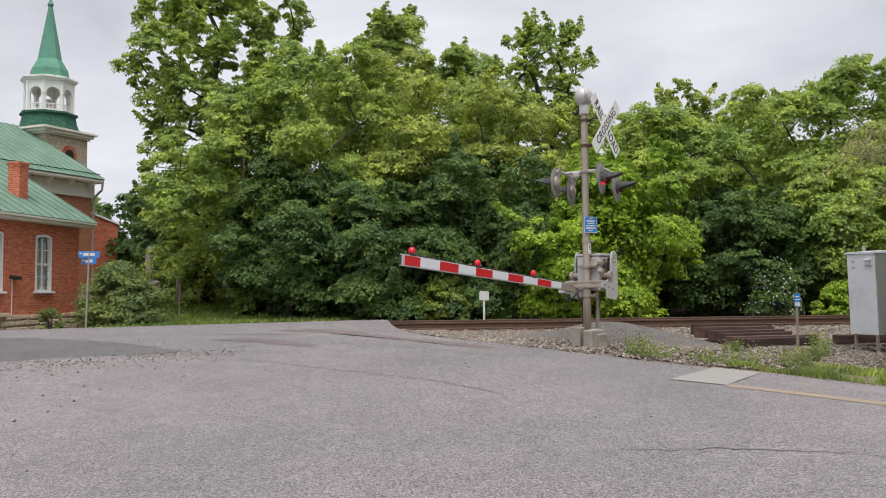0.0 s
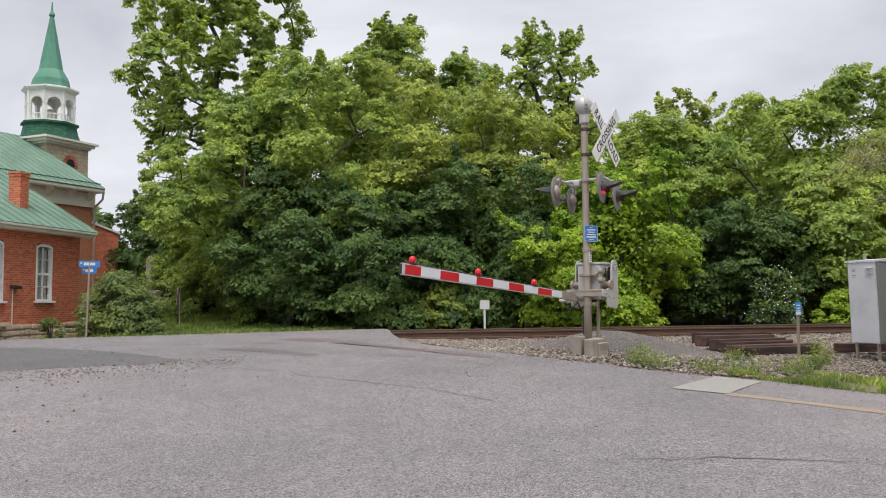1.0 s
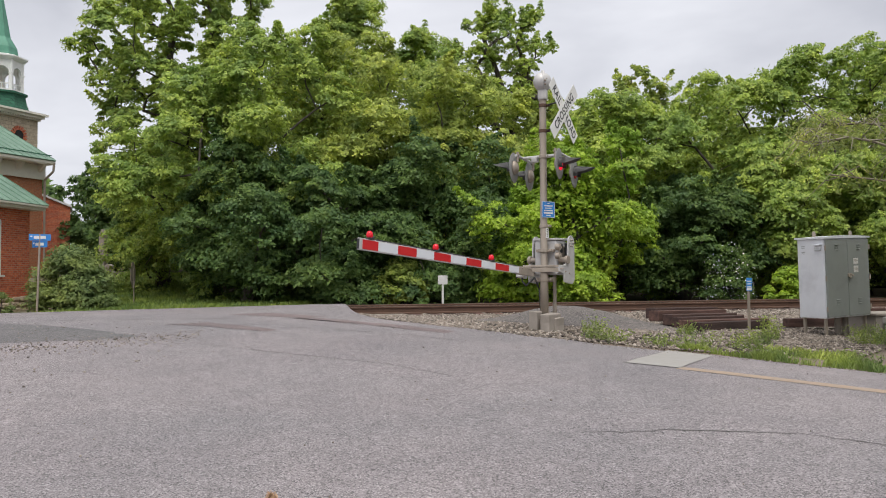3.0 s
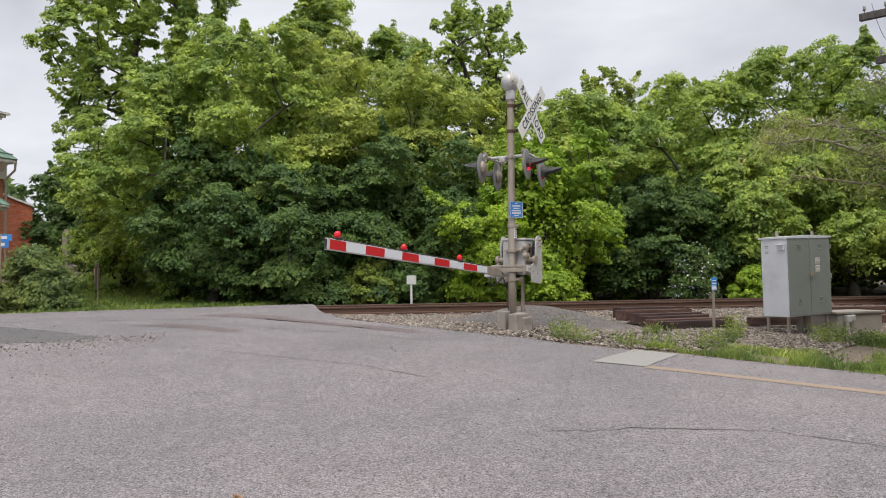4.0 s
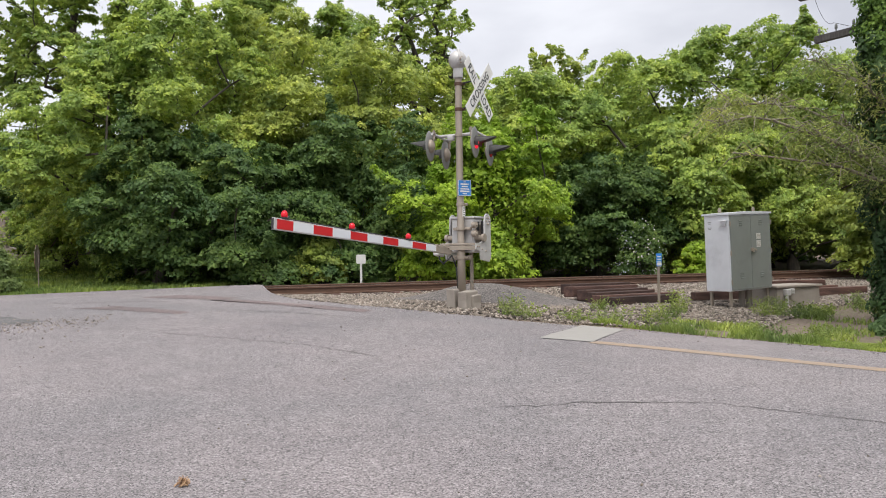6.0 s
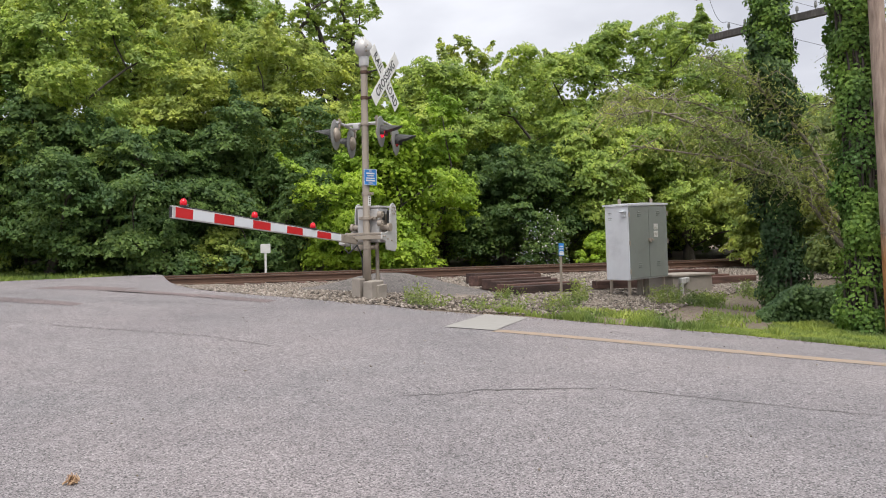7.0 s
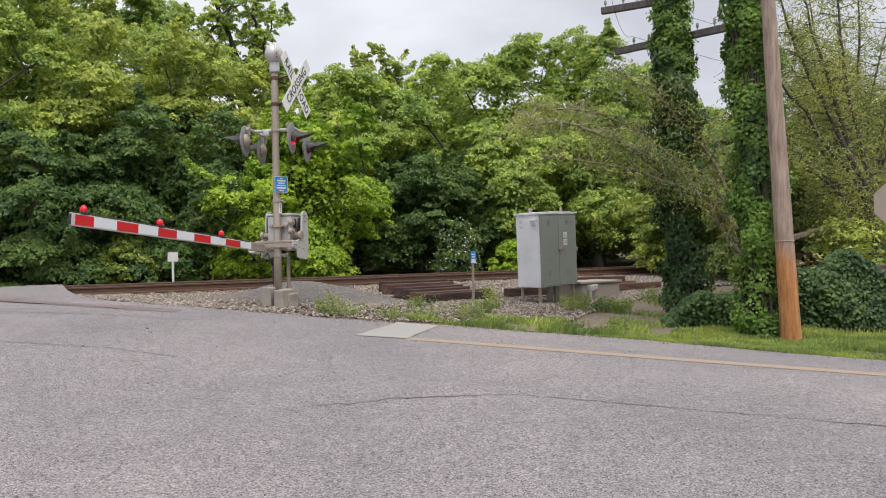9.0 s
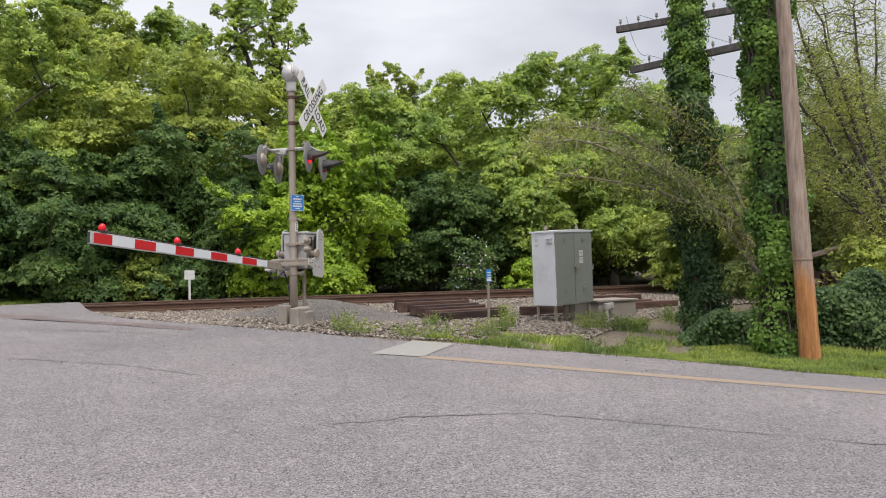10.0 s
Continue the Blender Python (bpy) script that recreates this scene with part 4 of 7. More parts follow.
def make_case():
    a = Vector((8.12, 15.9, 0))
    root = thing("relay_case", Matrix.Translation((a.x, a.y, 0.62)) @ Matrix.Rotation(radians(24), 4, "Z") @ Matrix.Rotation(radians(-1.8), 4, "Y"),
                 "silver and grey-green metal relay cabinet on legs", "cabinet")
    w, d, h = 1.25, 0.62, 1.54
    bm = B()
    box(bm, w / 2, d / 2, h / 2, w, d, h, bevel=0.012)
    body = part("body", bm, M_CASE, root, "bare aluminium cabinet body")
    bm = B()
    prism(bm, [(-0.03, h), (w + 0.03, h), (w + 0.03, h + 0.035), (w * 0.5, h + 0.06), (-0.03, h + 0.035)], d + 0.08, Matrix.Translation((0, d / 2, 0)))
    part("roof", bm, M_CASE, root)
    for k in range(2):
        x0 = 0.02 + k * (w / 2 - 0.01)
        bm = B()
        box(bm, x0 + w / 4 - 0.015, -0.016, h / 2, w / 2 - 0.02, 0.026, h - 0.05, bevel=0.006)
        door = part("door", bm, M_CASEDOOR, root, "grey-green painted cabinet door")
        for zz in (h - 0.22, 0.26):
            for j in range(3):
                bm = B()
                box(bm, x0 + w / 4 - 0.02, -0.034, zz + j * 0.045, 0.10, 0.014, 0.016, Matrix.Rotation(radians(30), 4, "X"), 0.003)
                part("louvre", bm, M_CASEDOOR, door)
        for zz in (0.18, h / 2, h - 0.18):
            bm = B()
            xe = 0.0 if k == 0 else w
            cyl(bm, (xe, -0.03, zz - 0.05), (xe, -0.03, zz + 0.05), 0.016, seg=8)
            part("hinge", bm, M_GALV, door)
    bm = B()
    box(bm, w / 2 + 0.02, -0.045, h * 0.53, 0.1, 0.03, 0.07, bevel=0.008)
    box(bm, w / 2 + 0.07, -0.06, h * 0.53 + 0.01, 0.11, 0.016, 0.03, Matrix.Rotation(radians(25), 4, "Y"), 0.005)
    cyl(bm, (w / 2 + 0.02, -0.06, h * 0.53 - 0.05), (w / 2 + 0.02, -0.06, h * 0.53 - 0.01), 0.02, seg=10)
    part("handle", bm, M_GALV, root, "steel door handle with padlock")
    for zz in (0.64, 0.54):
        bm = B()
        box(bm, w * 0.68, -0.032, h * zz + 0.1, 0.13, 0.004, 0.12 if zz > 0.6 else 0.13)
        lab = part("notice_label", bm, M_WHITE, root, "small pale notice label")
        bm = B()
        for j in range(4):
            box(bm, w * 0.68, -0.0355, h * zz + 0.135 - j * 0.026, 0.1, 0.003, 0.009)
        part("text_bar", bm, M_GALV, lab)
    bm = B()
    box(bm, -0.02, 0.12, h - 0.17, 0.05, 0.13, 0.11, bevel=0.01)
    box(bm, -0.045, 0.12, h - 0.12, 0.09, 0.15, 0.02, bevel=0.006)
    part("lock_box", bm, M_CASE, root)
    for j, (yy, zz) in enumerate(((0.48, h - 0.14), (0.48, h - 0.25))):
        bm = B()
        box(bm, -0.003, yy, zz, 0.004, 0.09, 0.012)
        box(bm, -0.003, yy, zz - 0.03, 0.004, 0.07, 0.01)
        part("stencil_bar", bm, M_CASEDOOR, root)
    for x, y in ((0.10, 0.5), (w - 0.1, 0.5)):
        bm = B()
        prism(bm, [(-0.045, 0), (0.045, 0)] + arc(0, 0.06, 0.045, 0, 180, 8), 0.012, Matrix.Translation((x, y - 0.2, h + 0.05)))
        part("lifting_eye", bm, M_GALV, root)
    for x in (0.06, w - 0.06):
        for y in (0.07, d - 0.07):
            bm = B()
            z0 = gz(a.x + x, a.y + y) - 0.62 - 0.12
            box(bm, x, y, z0 / 2, 0.05, 0.05, -z0, bevel=0.004)
            box(bm, x, y, z0 + 0.1, 0.14, 0.14, 0.02, bevel=0.004)
            part("leg", bm, M_GALV, root, "rusty steel leg")
    for k in range(4):
        bm = B()
        cyl(bm, (0.66 + 0.11 * k, 0.3 + 0.05 * (k % 2), -0.5), (0.66 + 0.11 * k, 0.3 + 0.05 * (k % 2), 0.01), 0.048, seg=12)
        part("conduit", bm, M_CONC, root, "grey cable conduit", True)


make_case()


def make_vault():
    root = thing("concrete_vault", Matrix.Translation((9.55, 16.75, 0.0)) @ Matrix.Rotation(radians(20), 4, "Z"), "stained concrete cable vault with flat lid", "concrete box")
    bm = B()
    prism(bm, [(-0.02, -0.1), (1.42, -0.1), (1.38, 0.62), (0.02, 0.62)], 0.7, Matrix.Translation((0, 0.35, 0)))
    bmesh.ops.bevel(bm, geom=list(bm.edges), offset=0.02, segments=2, affect="EDGES")
    part("body", bm, M_CONC, root)
    bm = B()
    box(bm, 0.7, 0.35, 0.65, 1.46, 0.78, 0.05, bevel=0.012)
    part("lid", bm, M_CONC, root)
    bm = B()
    cyl(bm, (0.26, -0.06, 0.05), (0.26, -0.06, 0.5), 0.04, seg=12)
    box(bm, 0.28, -0.05, 0.53, 0.14, 0.12, 0.14, bevel=0.02)
    box(bm, 0.42, -0.05, 0.55, 0.12, 0.1, 0.12, bevel=0.02)
    part("conduit_elbow", bm, M_ALU, root, "grey conduit fitting")


make_vault()


def make_timber(x, y, z, heading, length, w=0.23, h=0.18, tip=0.0):
    bm = B()
    box(bm, 0, 0, 0, length, w, h, bevel=0.012)
    for v in bm.verts:
        v.co += 0.008 * noise.noise_vector(v.co * 3 + Vector((x, y, z)))
    ob = obj("railway_tie", bm, M_TIE)
    ob.matrix_basis = pose(x, y, z, 0, tip, heading)
    return tagged(ob, "old dark creosoted railway tie lying on the ballast", "timber", "old ties beside the track")


random.seed(9)
_c, _s = math.cos(radians(38)), math.sin(radians(38))
for i in range(6):
    hd = 40 + random.uniform(-2.5, 2.5)
    ex, ey = 5.24 - 0.115 * i, 15.05 + 0.2 * i
    off = random.uniform(-0.1, 0.1)
    L = (2.7 if i < 2 else 2.4) + random.uniform(-0.15, 0.15)
    cx, cy = ex + _c * (L / 2 + off), ey + _s * (L / 2 + off)
    make_timber(cx, cy, 0.485 + 0.046 * i + random.uniform(-0.012, 0.012), hd, L, 0.225, 0.2, 1.2)
make_timber(6.5, 18.6, 0.50, 24, 1.5, 0.2, 0.12)
make_timber(7.2, 18.9, 0.50, 15, 1.1, 0.2, 0.12)
make_timber(8.75, 17.7, 0.45, 8, 1.3)
make_timber(11.9, 19.4, 0.44, 12, 1.7)
make_timber(11.6, 19.5, 0.60, 6, 1.6, 0.26, 0.14)
make_timber(12.3, 18.8, 0.42, 14, 1.7)


def make_blue_post():
    root = thing("marker_post", Matrix.Translation((6.23, 15.0, 0.42)) @ Matrix.Rotation(radians(20), 4, "Z"), "slim grey marker post with small blue sign", "marker post")
    bm = B()
    box(bm, 0, 0, 0.46, 0.05, 0.025, 1.0, bevel=0.004)
    part("post", bm, M_GALV, root)
    bm = B()
    box(bm, 0, -0.018, 0.88, 0.13, 0.006, 0.24, bevel=0.002)
    pl = part("sign", bm, M_BLUE, root, "small blue sign")
    bm = B()
    for k in range(3):
        box(bm, 0, -0.0225, 0.94 - 0.05 * k, 0.09, 0.003, 0.018)
    box(bm, 0, -0.0225, 0.8, 0.11, 0.003, 0.05)
    part("text_bar", bm, M_WHITE, pl)


make_blue_post()


def make_back_sign():
    root = thing("small_sign", Matrix.Translation((1.145, 24.6, 0.45)) @ Matrix.Rotation(radians(4), 4, "Z"), "pale blank back of a small sign on a post", "sign")
    bm = B()
    box(bm, 0, 0, 0.42, 0.06, 0.04, 0.9, bevel=0.005)
    part("post", bm, M_SIGNBACK, root)
    bm = B()
    prism(bm, arc(0.11, 0.1, 0.03, 0, 90, 4) + arc(-0.11, 0.1, 0.03, 90, 180, 4) + arc(-0.11, -0.1, 0.03, 180, 270, 4) + arc(0.11, -0.1, 0.03, 270, 360, 4), 0.006, Matrix.Translation((0, -0.025, 0.91)))
    part("panel", bm, M_SIGNBACK, root)


make_back_sign()

# ---- road markings, cracks ----


def strip(name, pts, width, mat, lift, label, cat, seg=0.25):
    """A painted band that follows the road surface."""
    out = []
    for a, b in zip(pts, pts[1:]):
        n = max(1, int(math.hypot(b[0] - a[0], b[1] - a[1]) / seg))
        out += [(a[0] + (b[0] - a[0]) * k / n, a[1] + (b[1] - a[1]) * k / n) for k in range(n)]
    out.append(pts[-1])
    p = np.array(out)
    d = np.gradient(p, axis=0)
    d /= np.linalg.norm(d, axis=1, keepdims=True)
    nn = np.c_[-d[:, 1], d[:, 0]]
    wd = np.full(len(p), width) if np.isscalar(width) else np.interp(np.arange(len(p)), np.linspace(0, len(p) - 1, len(width)), width)
    l, r = p + nn * wd[:, None] / 2, p - nn * wd[:, None] / 2
    c = np.stack([l, r], 1).reshape(-1, 2)
    v = np.c_[c, paving_z(c[:, 0], c[:, 1]) + lift]
    i = np.arange(len(p) - 1) * 2
    return tagged(raw(name, v, np.c_[i, i + 1, i + 3, i + 2], mat), label, cat, kind="structure")


ROAD_DIR = (0.787, -0.617)
for k in (-0.068, 0.068):
    x0, y0 = 3.28 + 0.617 * k, 9.93 + 0.787 * k
    strip("centre_line", [(x0, y0), (7.36 + 0.617 * k, 6.70 + 0.787 * k), (16, -0.10)], 0.134, M_YELLOW, 0.004, "worn yellow centre line painted on the road", "road marking")


def make_bar():
    c = [(2.74, 10.36), (3.28, 9.90), (4.46, 12.04), (3.90, 12.34)]
    n = 14
    v = []
    for i in range(n + 1):
        for j in range(5):
            u, w = i / n, j / 4
            a = (c[0][0] + (c[1][0] - c[0][0]) * w, c[0][1] + (c[1][1] - c[0][1]) * w)
            b = (c[3][0] + (c[2][0] - c[3][0]) * w, c[3][1] + (c[2][1] - c[3][1]) * w)
            v.append((a[0] + (b[0] - a[0]) * u, a[1] + (b[1] - a[1]) * u))
    v = np.array(v)
    i = (np.arange(n)[:, None] * 5 + np.arange(4)[None]).ravel()
    ob = raw("stop_line", np.c_[v, paving_z(v[:, 0], v[:, 1]) + 0.008], np.c_[i, i + 1, i + 6, i + 5], M_BARPAINT)
    return tagged(ob, "worn white stop line painted across the lane", "road marking", kind="structure")


make_bar()
M_GROOVE = worn("dark_rail_groove", (0.12, 0.105, 0.10), 0.95, 0, 0.3, 12.0, (0.2, 0.18, 0.17), 0.5)
# flat dark strips laid on the paving along both rails
for w_ in (0.06, 1.44):
    strip("rail_groove", [track_xy(s_, w_) for s_ in (-14.0, -9.0, -5.0, -1.7)], 0.075, M_GROOVE, 0.005, "dark groove line beside the sunken rail", "road joint")
M_CRACK = worn("dark_crack", (0.105, 0.098, 0.096), 0.95, 0, 0.3, 20.0, (0.2, 0.19, 0.19), 0.5)


def crack(pts, width, seed):
    rng = random.Random(seed)
    p = []
    for a, b in zip(pts, pts[1:]):
        n = max(2, int(math.hypot(b[0] - a[0], b[1] - a[1]) / 0.09))
        p += [(a[0] + (b[0] - a[0]) * k / n + rng.uniform(-0.02, 0.02), a[1] + (b[1] - a[1]) * k / n + rng.uniform(-0.03, 0.03)) for k in range(n)]
    ws = [width * rng.uniform(0.25, 1.3) for _ in range(24)]
    ws[0] = ws[-1] = 0.002
    strip("road_crack", p, ws, M_CRACK, 0.004, "thin dark crack in the asphalt", "crack", 0.06)


crack([(1.42, 6.83), (1.78, 6.77), (2.18, 6.8), (3.14, 6.62), (3.88, 6.01), (4.55, 5.44), (5.36, 4.75), (7.5, 3.0)], 0.018, 1)
crack([(2.2, 6.8), (1.7, 6.5), (1.75, 6.3)], 0.0055, 2)
crack([(0.9, 4.9), (1.2, 5.5), (1.25, 6.1), (1.8, 6.5)], 0.0040, 3)
crack([(2.2, 4.3), (2.6, 4.6), (2.9, 5.2), (3.6, 5.3)], 0.003, 4)
crack([(-0.6, 4.8), (-0.2, 5.2), (0.1, 5.9), (0.6, 6.2)], 0.0050, 5)
crack([(-6.0, 13.6), (-2.5, 12.2), (0.4, 11.4), (2.6, 10.0)], 0.009, 7)


def patch(pts, mat, lift, label, seed):
    """A flat worn patch of other asphalt with a ragged outline."""
    rng = np.random.default_rng(seed)
    p = np.array(pts, float)
    out = []
    for a, b in zip(p, np.roll(p, -1, 0)):
        n = max(2, int(np.linalg.norm(b - a) / 0.3))
        for k in range(n):
            out.append(a + (b - a) * k / n + rng.normal(size=2) * 0.03)
    out = np.array(out)
    cen = out.mean(0)
    rings, verts = 6, []
    for r in range(rings):
        verts.append(cen + (out - cen) * (r + 1) / rings)
    verts = np.concatenate([cen[None]] + verts)
    n = len(out)
    faces = [(0, 1 + k, 1 + (k + 1) % n) for k in range(n)]
    quads = []
    for r in range(rings - 1):
        o = 1 + r * n
        for k in range(n):
            q = (o + k, o + n + k, o + n + (k + 1) % n, o + (k + 1) % n)
            faces += [(q[0], q[1], q[2]), (q[0], q[2], q[3])]
    v = np.c_[verts, paving_z(verts[:, 0], verts[:, 1]) + lift]
    tagged(raw("road_patch", v, faces, mat, smooth=True), label, "road patch", kind="structure")


patch([(-14, 16.9), (-8.8, 16.7), (-8.0, 16.5), (-6.5, 15.6), (-5.1, 14.5), (-4.1, 13.5), (-4.7, 13.1), (-5.9, 12.9), (-7.2, 12.2), (-14, 11.2)], M_PATCH, 0.005, "darker worn asphalt beside the crossing", 1)
patch([(-4.3, 15.5), (-3.65, 15.75), (-2.9, 15.15), (-2.1, 14.25), (-2.25, 13.95), (-3.0, 14.65)], M_STAIN, 0.005, "rust-brown stained streak across the lane", 2)
patch([(-2.4, 17.1), (-1.55, 17.0), (-0.3, 15.4), (0.85, 13.75), (0.65, 13.5), (-0.5, 14.9), (-1.6, 16.3)], M_STAIN, 0.005, "rust-brown stained streak along the road edge", 3)
patch([(-3.6, 17.8), (-1.9, 17.0), (-1.5, 17.6), (-3.0, 18.6)], M_STAIN, 0.005, "rust-brown stained asphalt by the rails", 4)
crack([(-7.0, 16.7), (-4.1, 16.75), (-2.7, 16.6)], 0.05, 8)
crack([(-1.85, 14.7), (-0.25, 13.55), (0.95, 12.4)], 0.03, 9)
crack([(-4.1, 13.5), (-2.65, 12.2), (-1.4, 11.25), (-0.2, 10.35), (0.7, 9.2)], 0.02, 10)


# ---- ballast, mound, verge ----
BAL_X = [-1.3, 0.5, 2.0, 3.2, 5.0, 7.0, 9.0, 11.0, 14.0, 25.0, 60.0]
BAL_Y = [20.2, 15.2, 13.4, 12.9, 12.6, 12.7, 15.0, 16.8, 18.8, 21.6, 28.0]


def bal_y(x):
    return np.interp(x, BAL_X, BAL_Y)


def make_ballast_bed():
    xs = np.linspace(-1.3, 40, 160)
    n = 24
    t = np.linspace(0, 1, n)[:, None]
    top = 21.85 + 0.19 * xs + 3.6
    gx = np.repeat(xs[None], n, 0)
    gy = bal_y(xs)[None] + 0.1 * np.sin(xs * 5)[None] * (1 - t) + (top - bal_y(xs))[None] * t
    z = ground_z(gx, gy) + 0.025 + 0.03 * np.sin(gx * 4.1) * np.sin(gy * 3.7)
    z[0] -= 0.03
    v = np.c_[gx.ravel(), gy.ravel(), z.ravel()]
    nx = len(xs)
    i = (np.arange(n - 1)[:, None] * nx + np.arange(nx - 1)[None]).ravel()
    return tagged(raw("ballast_bed", v, np.c_[i, i + 1, i + 1 + nx, i + nx], M_BALLAST, smooth=True), "grey-brown crushed stone ballast bed", "ballast", kind="structure")


make_ballast_bed()


def mound_h(x, y):
    dx, dy = x - 3.6, y - 16.3
    c, s = math.cos(radians(-40)), math.sin(radians(-40))
    u, w = dx * c + dy * s, -dx * s + dy * c
    return 0.36 * np.exp(-((u + 0.45) / 1.4) ** 2 - (w / 0.8) ** 2)


def make_mound():
    c, s = math.cos(radians(-40)), math.sin(radians(-40))
    us, ws = np.linspace(-2.5, 2.6, 40), np.linspace(-1.25, 1.25, 24)
    U, W = np.meshgrid(us, ws)
    x, y = 3.6 + U * c - W * s, 16.3 + U * s + W * c
    z = ground_z(x, y) + mound_h(x, y) + 0.012 * np.sin(x * 9) * np.sin(y * 8) - 0.05 * ((np.abs(U - 0.05) > 2.3) | (np.abs(W) > 1.1)) + 0.01
    v = np.c_[x.ravel(), y.ravel(), z.ravel()]
    nx = len(us)
    i = (np.arange(len(ws) - 1)[:, None] * nx + np.arange(nx - 1)[None]).ravel()
    tagged(raw("asphalt_mound", v, np.c_[i, i + 1, i + 1 + nx, i + nx], M_MOUND, smooth=True), "low mound of crumbled old asphalt by the track", "mound", kind="structure")


make_mound()


def make_stones():
    rng = np.random.default_rng(5)
    n = 46000
    x = rng.uniform(-1.3, 17, n) ** 1.0
    lo, hi = bal_y(x) - 0.15, 21.85 + 0.19 * x - 0.12
    y = lo + (hi - lo) * rng.random(n)
    keep = (mound_h(x, y) < 0.07) & (np.hypot(x - 2.42, y - 14.4) > 0.3)
    keep &= rng.random(n) < np.clip(1.3 - (x - 8) / 14, 0.35, 1)
    x, y = x[keep], y[keep]
    n = len(x)
    z = ground_z(x, y) + 0.03
    r = rng.uniform(0.02, 0.042, (n, 1))
    base = np.array([(1, 0, 0), (-1, 0, 0), (0, 1, 0), (0, -1, 0), (0, 0, 1), (0, 0, -1)], float)
    v = base[None] * rng.uniform(0.6, 1.3, (n, 6, 1)) + rng.normal(size=(n, 6, 3)) * 0.22
    a = rng.uniform(0, math.tau, n)
    ca, sa = np.cos(a)[:, None], np.sin(a)[:, None]
    v = np.stack([v[..., 0] * ca - v[..., 1] * sa, v[..., 0] * sa + v[..., 1] * ca, v[..., 2] * 0.7], -1) * r[..., None]
    v += np.c_[x, y, z][:, None]
    f = np.array([(0, 2, 4), (2, 1, 4), (1, 3, 4), (3, 0, 4), (2, 0, 5), (1, 2, 5), (3, 1, 5), (0, 3, 5)])
    f = (f[None] + np.arange(n)[:, None, None] * 6).reshape(-1, 3)
    tagged(raw("ballast_stones", v.reshape(-1, 3), f, M_STONE), "loose crushed limestone ballast stones", "ballast", kind="stuff")


make_stones()


def blades(x, y, h, rng, lean=0.35, width=0.012, zoff=0.0):
    n = len(x)
    z = ground_z(x, y) + zoff
    a = rng.uniform(0, math.tau, n)
    d = np.c_[np.cos(a), np.sin(a), np.zeros(n)]
    s = np.c_[-np.sin(a), np.cos(a), np.zeros(n)]
    p = np.c_[x, y, z]
    up = np.array([0, 0, 1.0])
    l = (lean * rng.random(n))[:, None] * h[:, None]
    w = width * rng.uniform(0.7, 1.5, (n, 1))
    v = np.empty((n, 4, 3))
    v[:, 0] = p - s * w
    v[:, 1] = p + s * w
    v[:, 2] = p + up * h[:, None] * 0.6 + d * l * 0.4 + s * w * 0.8
    v[:, 3] = p + up * h[:, None] + d * l
    return v.reshape(-1, 3), np.arange(n * 4).reshape(n, 4)


def make_grass():
    rng = np.random.default_rng(8)
    pile = Pile()
    # lush verge beside the poles
    n = 150000
    x = rng.uniform(6.2, 16, n)
    e = edge_y(x) + 0.1
    wid = np.interp(x, [6.2, 8, 9.5, 12, 16], [0.5, 3.2, 5.2, 4.6, 4.4])
    y = e + wid * rng.random(n) ** 1.15
    k = noise_mask(x, y, 0.8) > np.interp(x, [6.2, 7.2, 9.0, 9.8], [0.6, 0.5, 0.3, 0.12])
    k &= ((x - 7.3) * 0.87 - (y - 12.0) * 0.5) ** 2 / 1.6 + ((x - 7.3) * 0.5 + (y - 12.0) * 0.87) ** 2 / 0.16 > 1
    x, y = x[k], y[k]
    pile.add(*blades(x, y, rng.uniform(0.04, 0.12, len(x)) * np.interp(x, [6, 8, 10], [0.35, 0.6, 1.0]) * (0.5 + noise_mask(x, y, 1.3)), rng, 0.9, 0.008))
    # sparse short growth up to the ballast
    n = 26000
    x = rng.uniform(4.0, 14, n)
    y = edge_y(x) + 0.3 + (bal_y(x) + 0.5 - edge_y(x) - 0.3) * rng.random(n)
    k = noise_mask(x, y, 1.1) > 0.6
    x, y = x[k], y[k]
    pile.add(*blades(x, y, rng.uniform(0.03, 0.13, len(x)), rng, 1.0, 0.008))
    # thin weedy strip along the road edge
    n = 15000
    x = rng.uniform(2.7, 7.5, n)
    y = edge_y(x) + 0.12 + 0.75 * rng.random(n) ** 1.3 * np.interp(x, [2.7, 4, 7.5], [0.6, 1.0, 1.3])
    k = noise_mask(x, y, 1.7) > 0.7
    x, y = x[k], y[k]
    pile.add(*blades(x, y, rng.uniform(0.05, 0.17, len(x)), rng, 0.7, 0.009))
    # grassy bank past the tracks
    bank = Pile()
    n = 42000
    x = rng.uniform(-13.5, -3, n)
    y = rng.uniform(25.7, 44, n)
    k = (x > -11.0) | (y > 31.5)
    x, y, n = x[k], y[k], int(k.sum())
    bank.add(*blades(x, y, rng.uniform(0.08, 0.2, n), rng, 0.8, 0.022))
    tagged(bank.obj("lawn", LEAF["lawn"]), "fresh green grass bank past the tracks", "grass", kind="stuff")
    pile.v = [np.asarray(q, np.float32) for q in pile.v]
    tagged(pile.obj("grass", LEAF["grass"]), "green unmown grass and weeds along the verge", "grass", kind="stuff")


def noise_mask(x, y, f):
    return np.array([0.5 + 0.5 * noise.noise(Vector((a * f, b * f, 3.3))) for a, b in zip(x, y)])


make_grass()


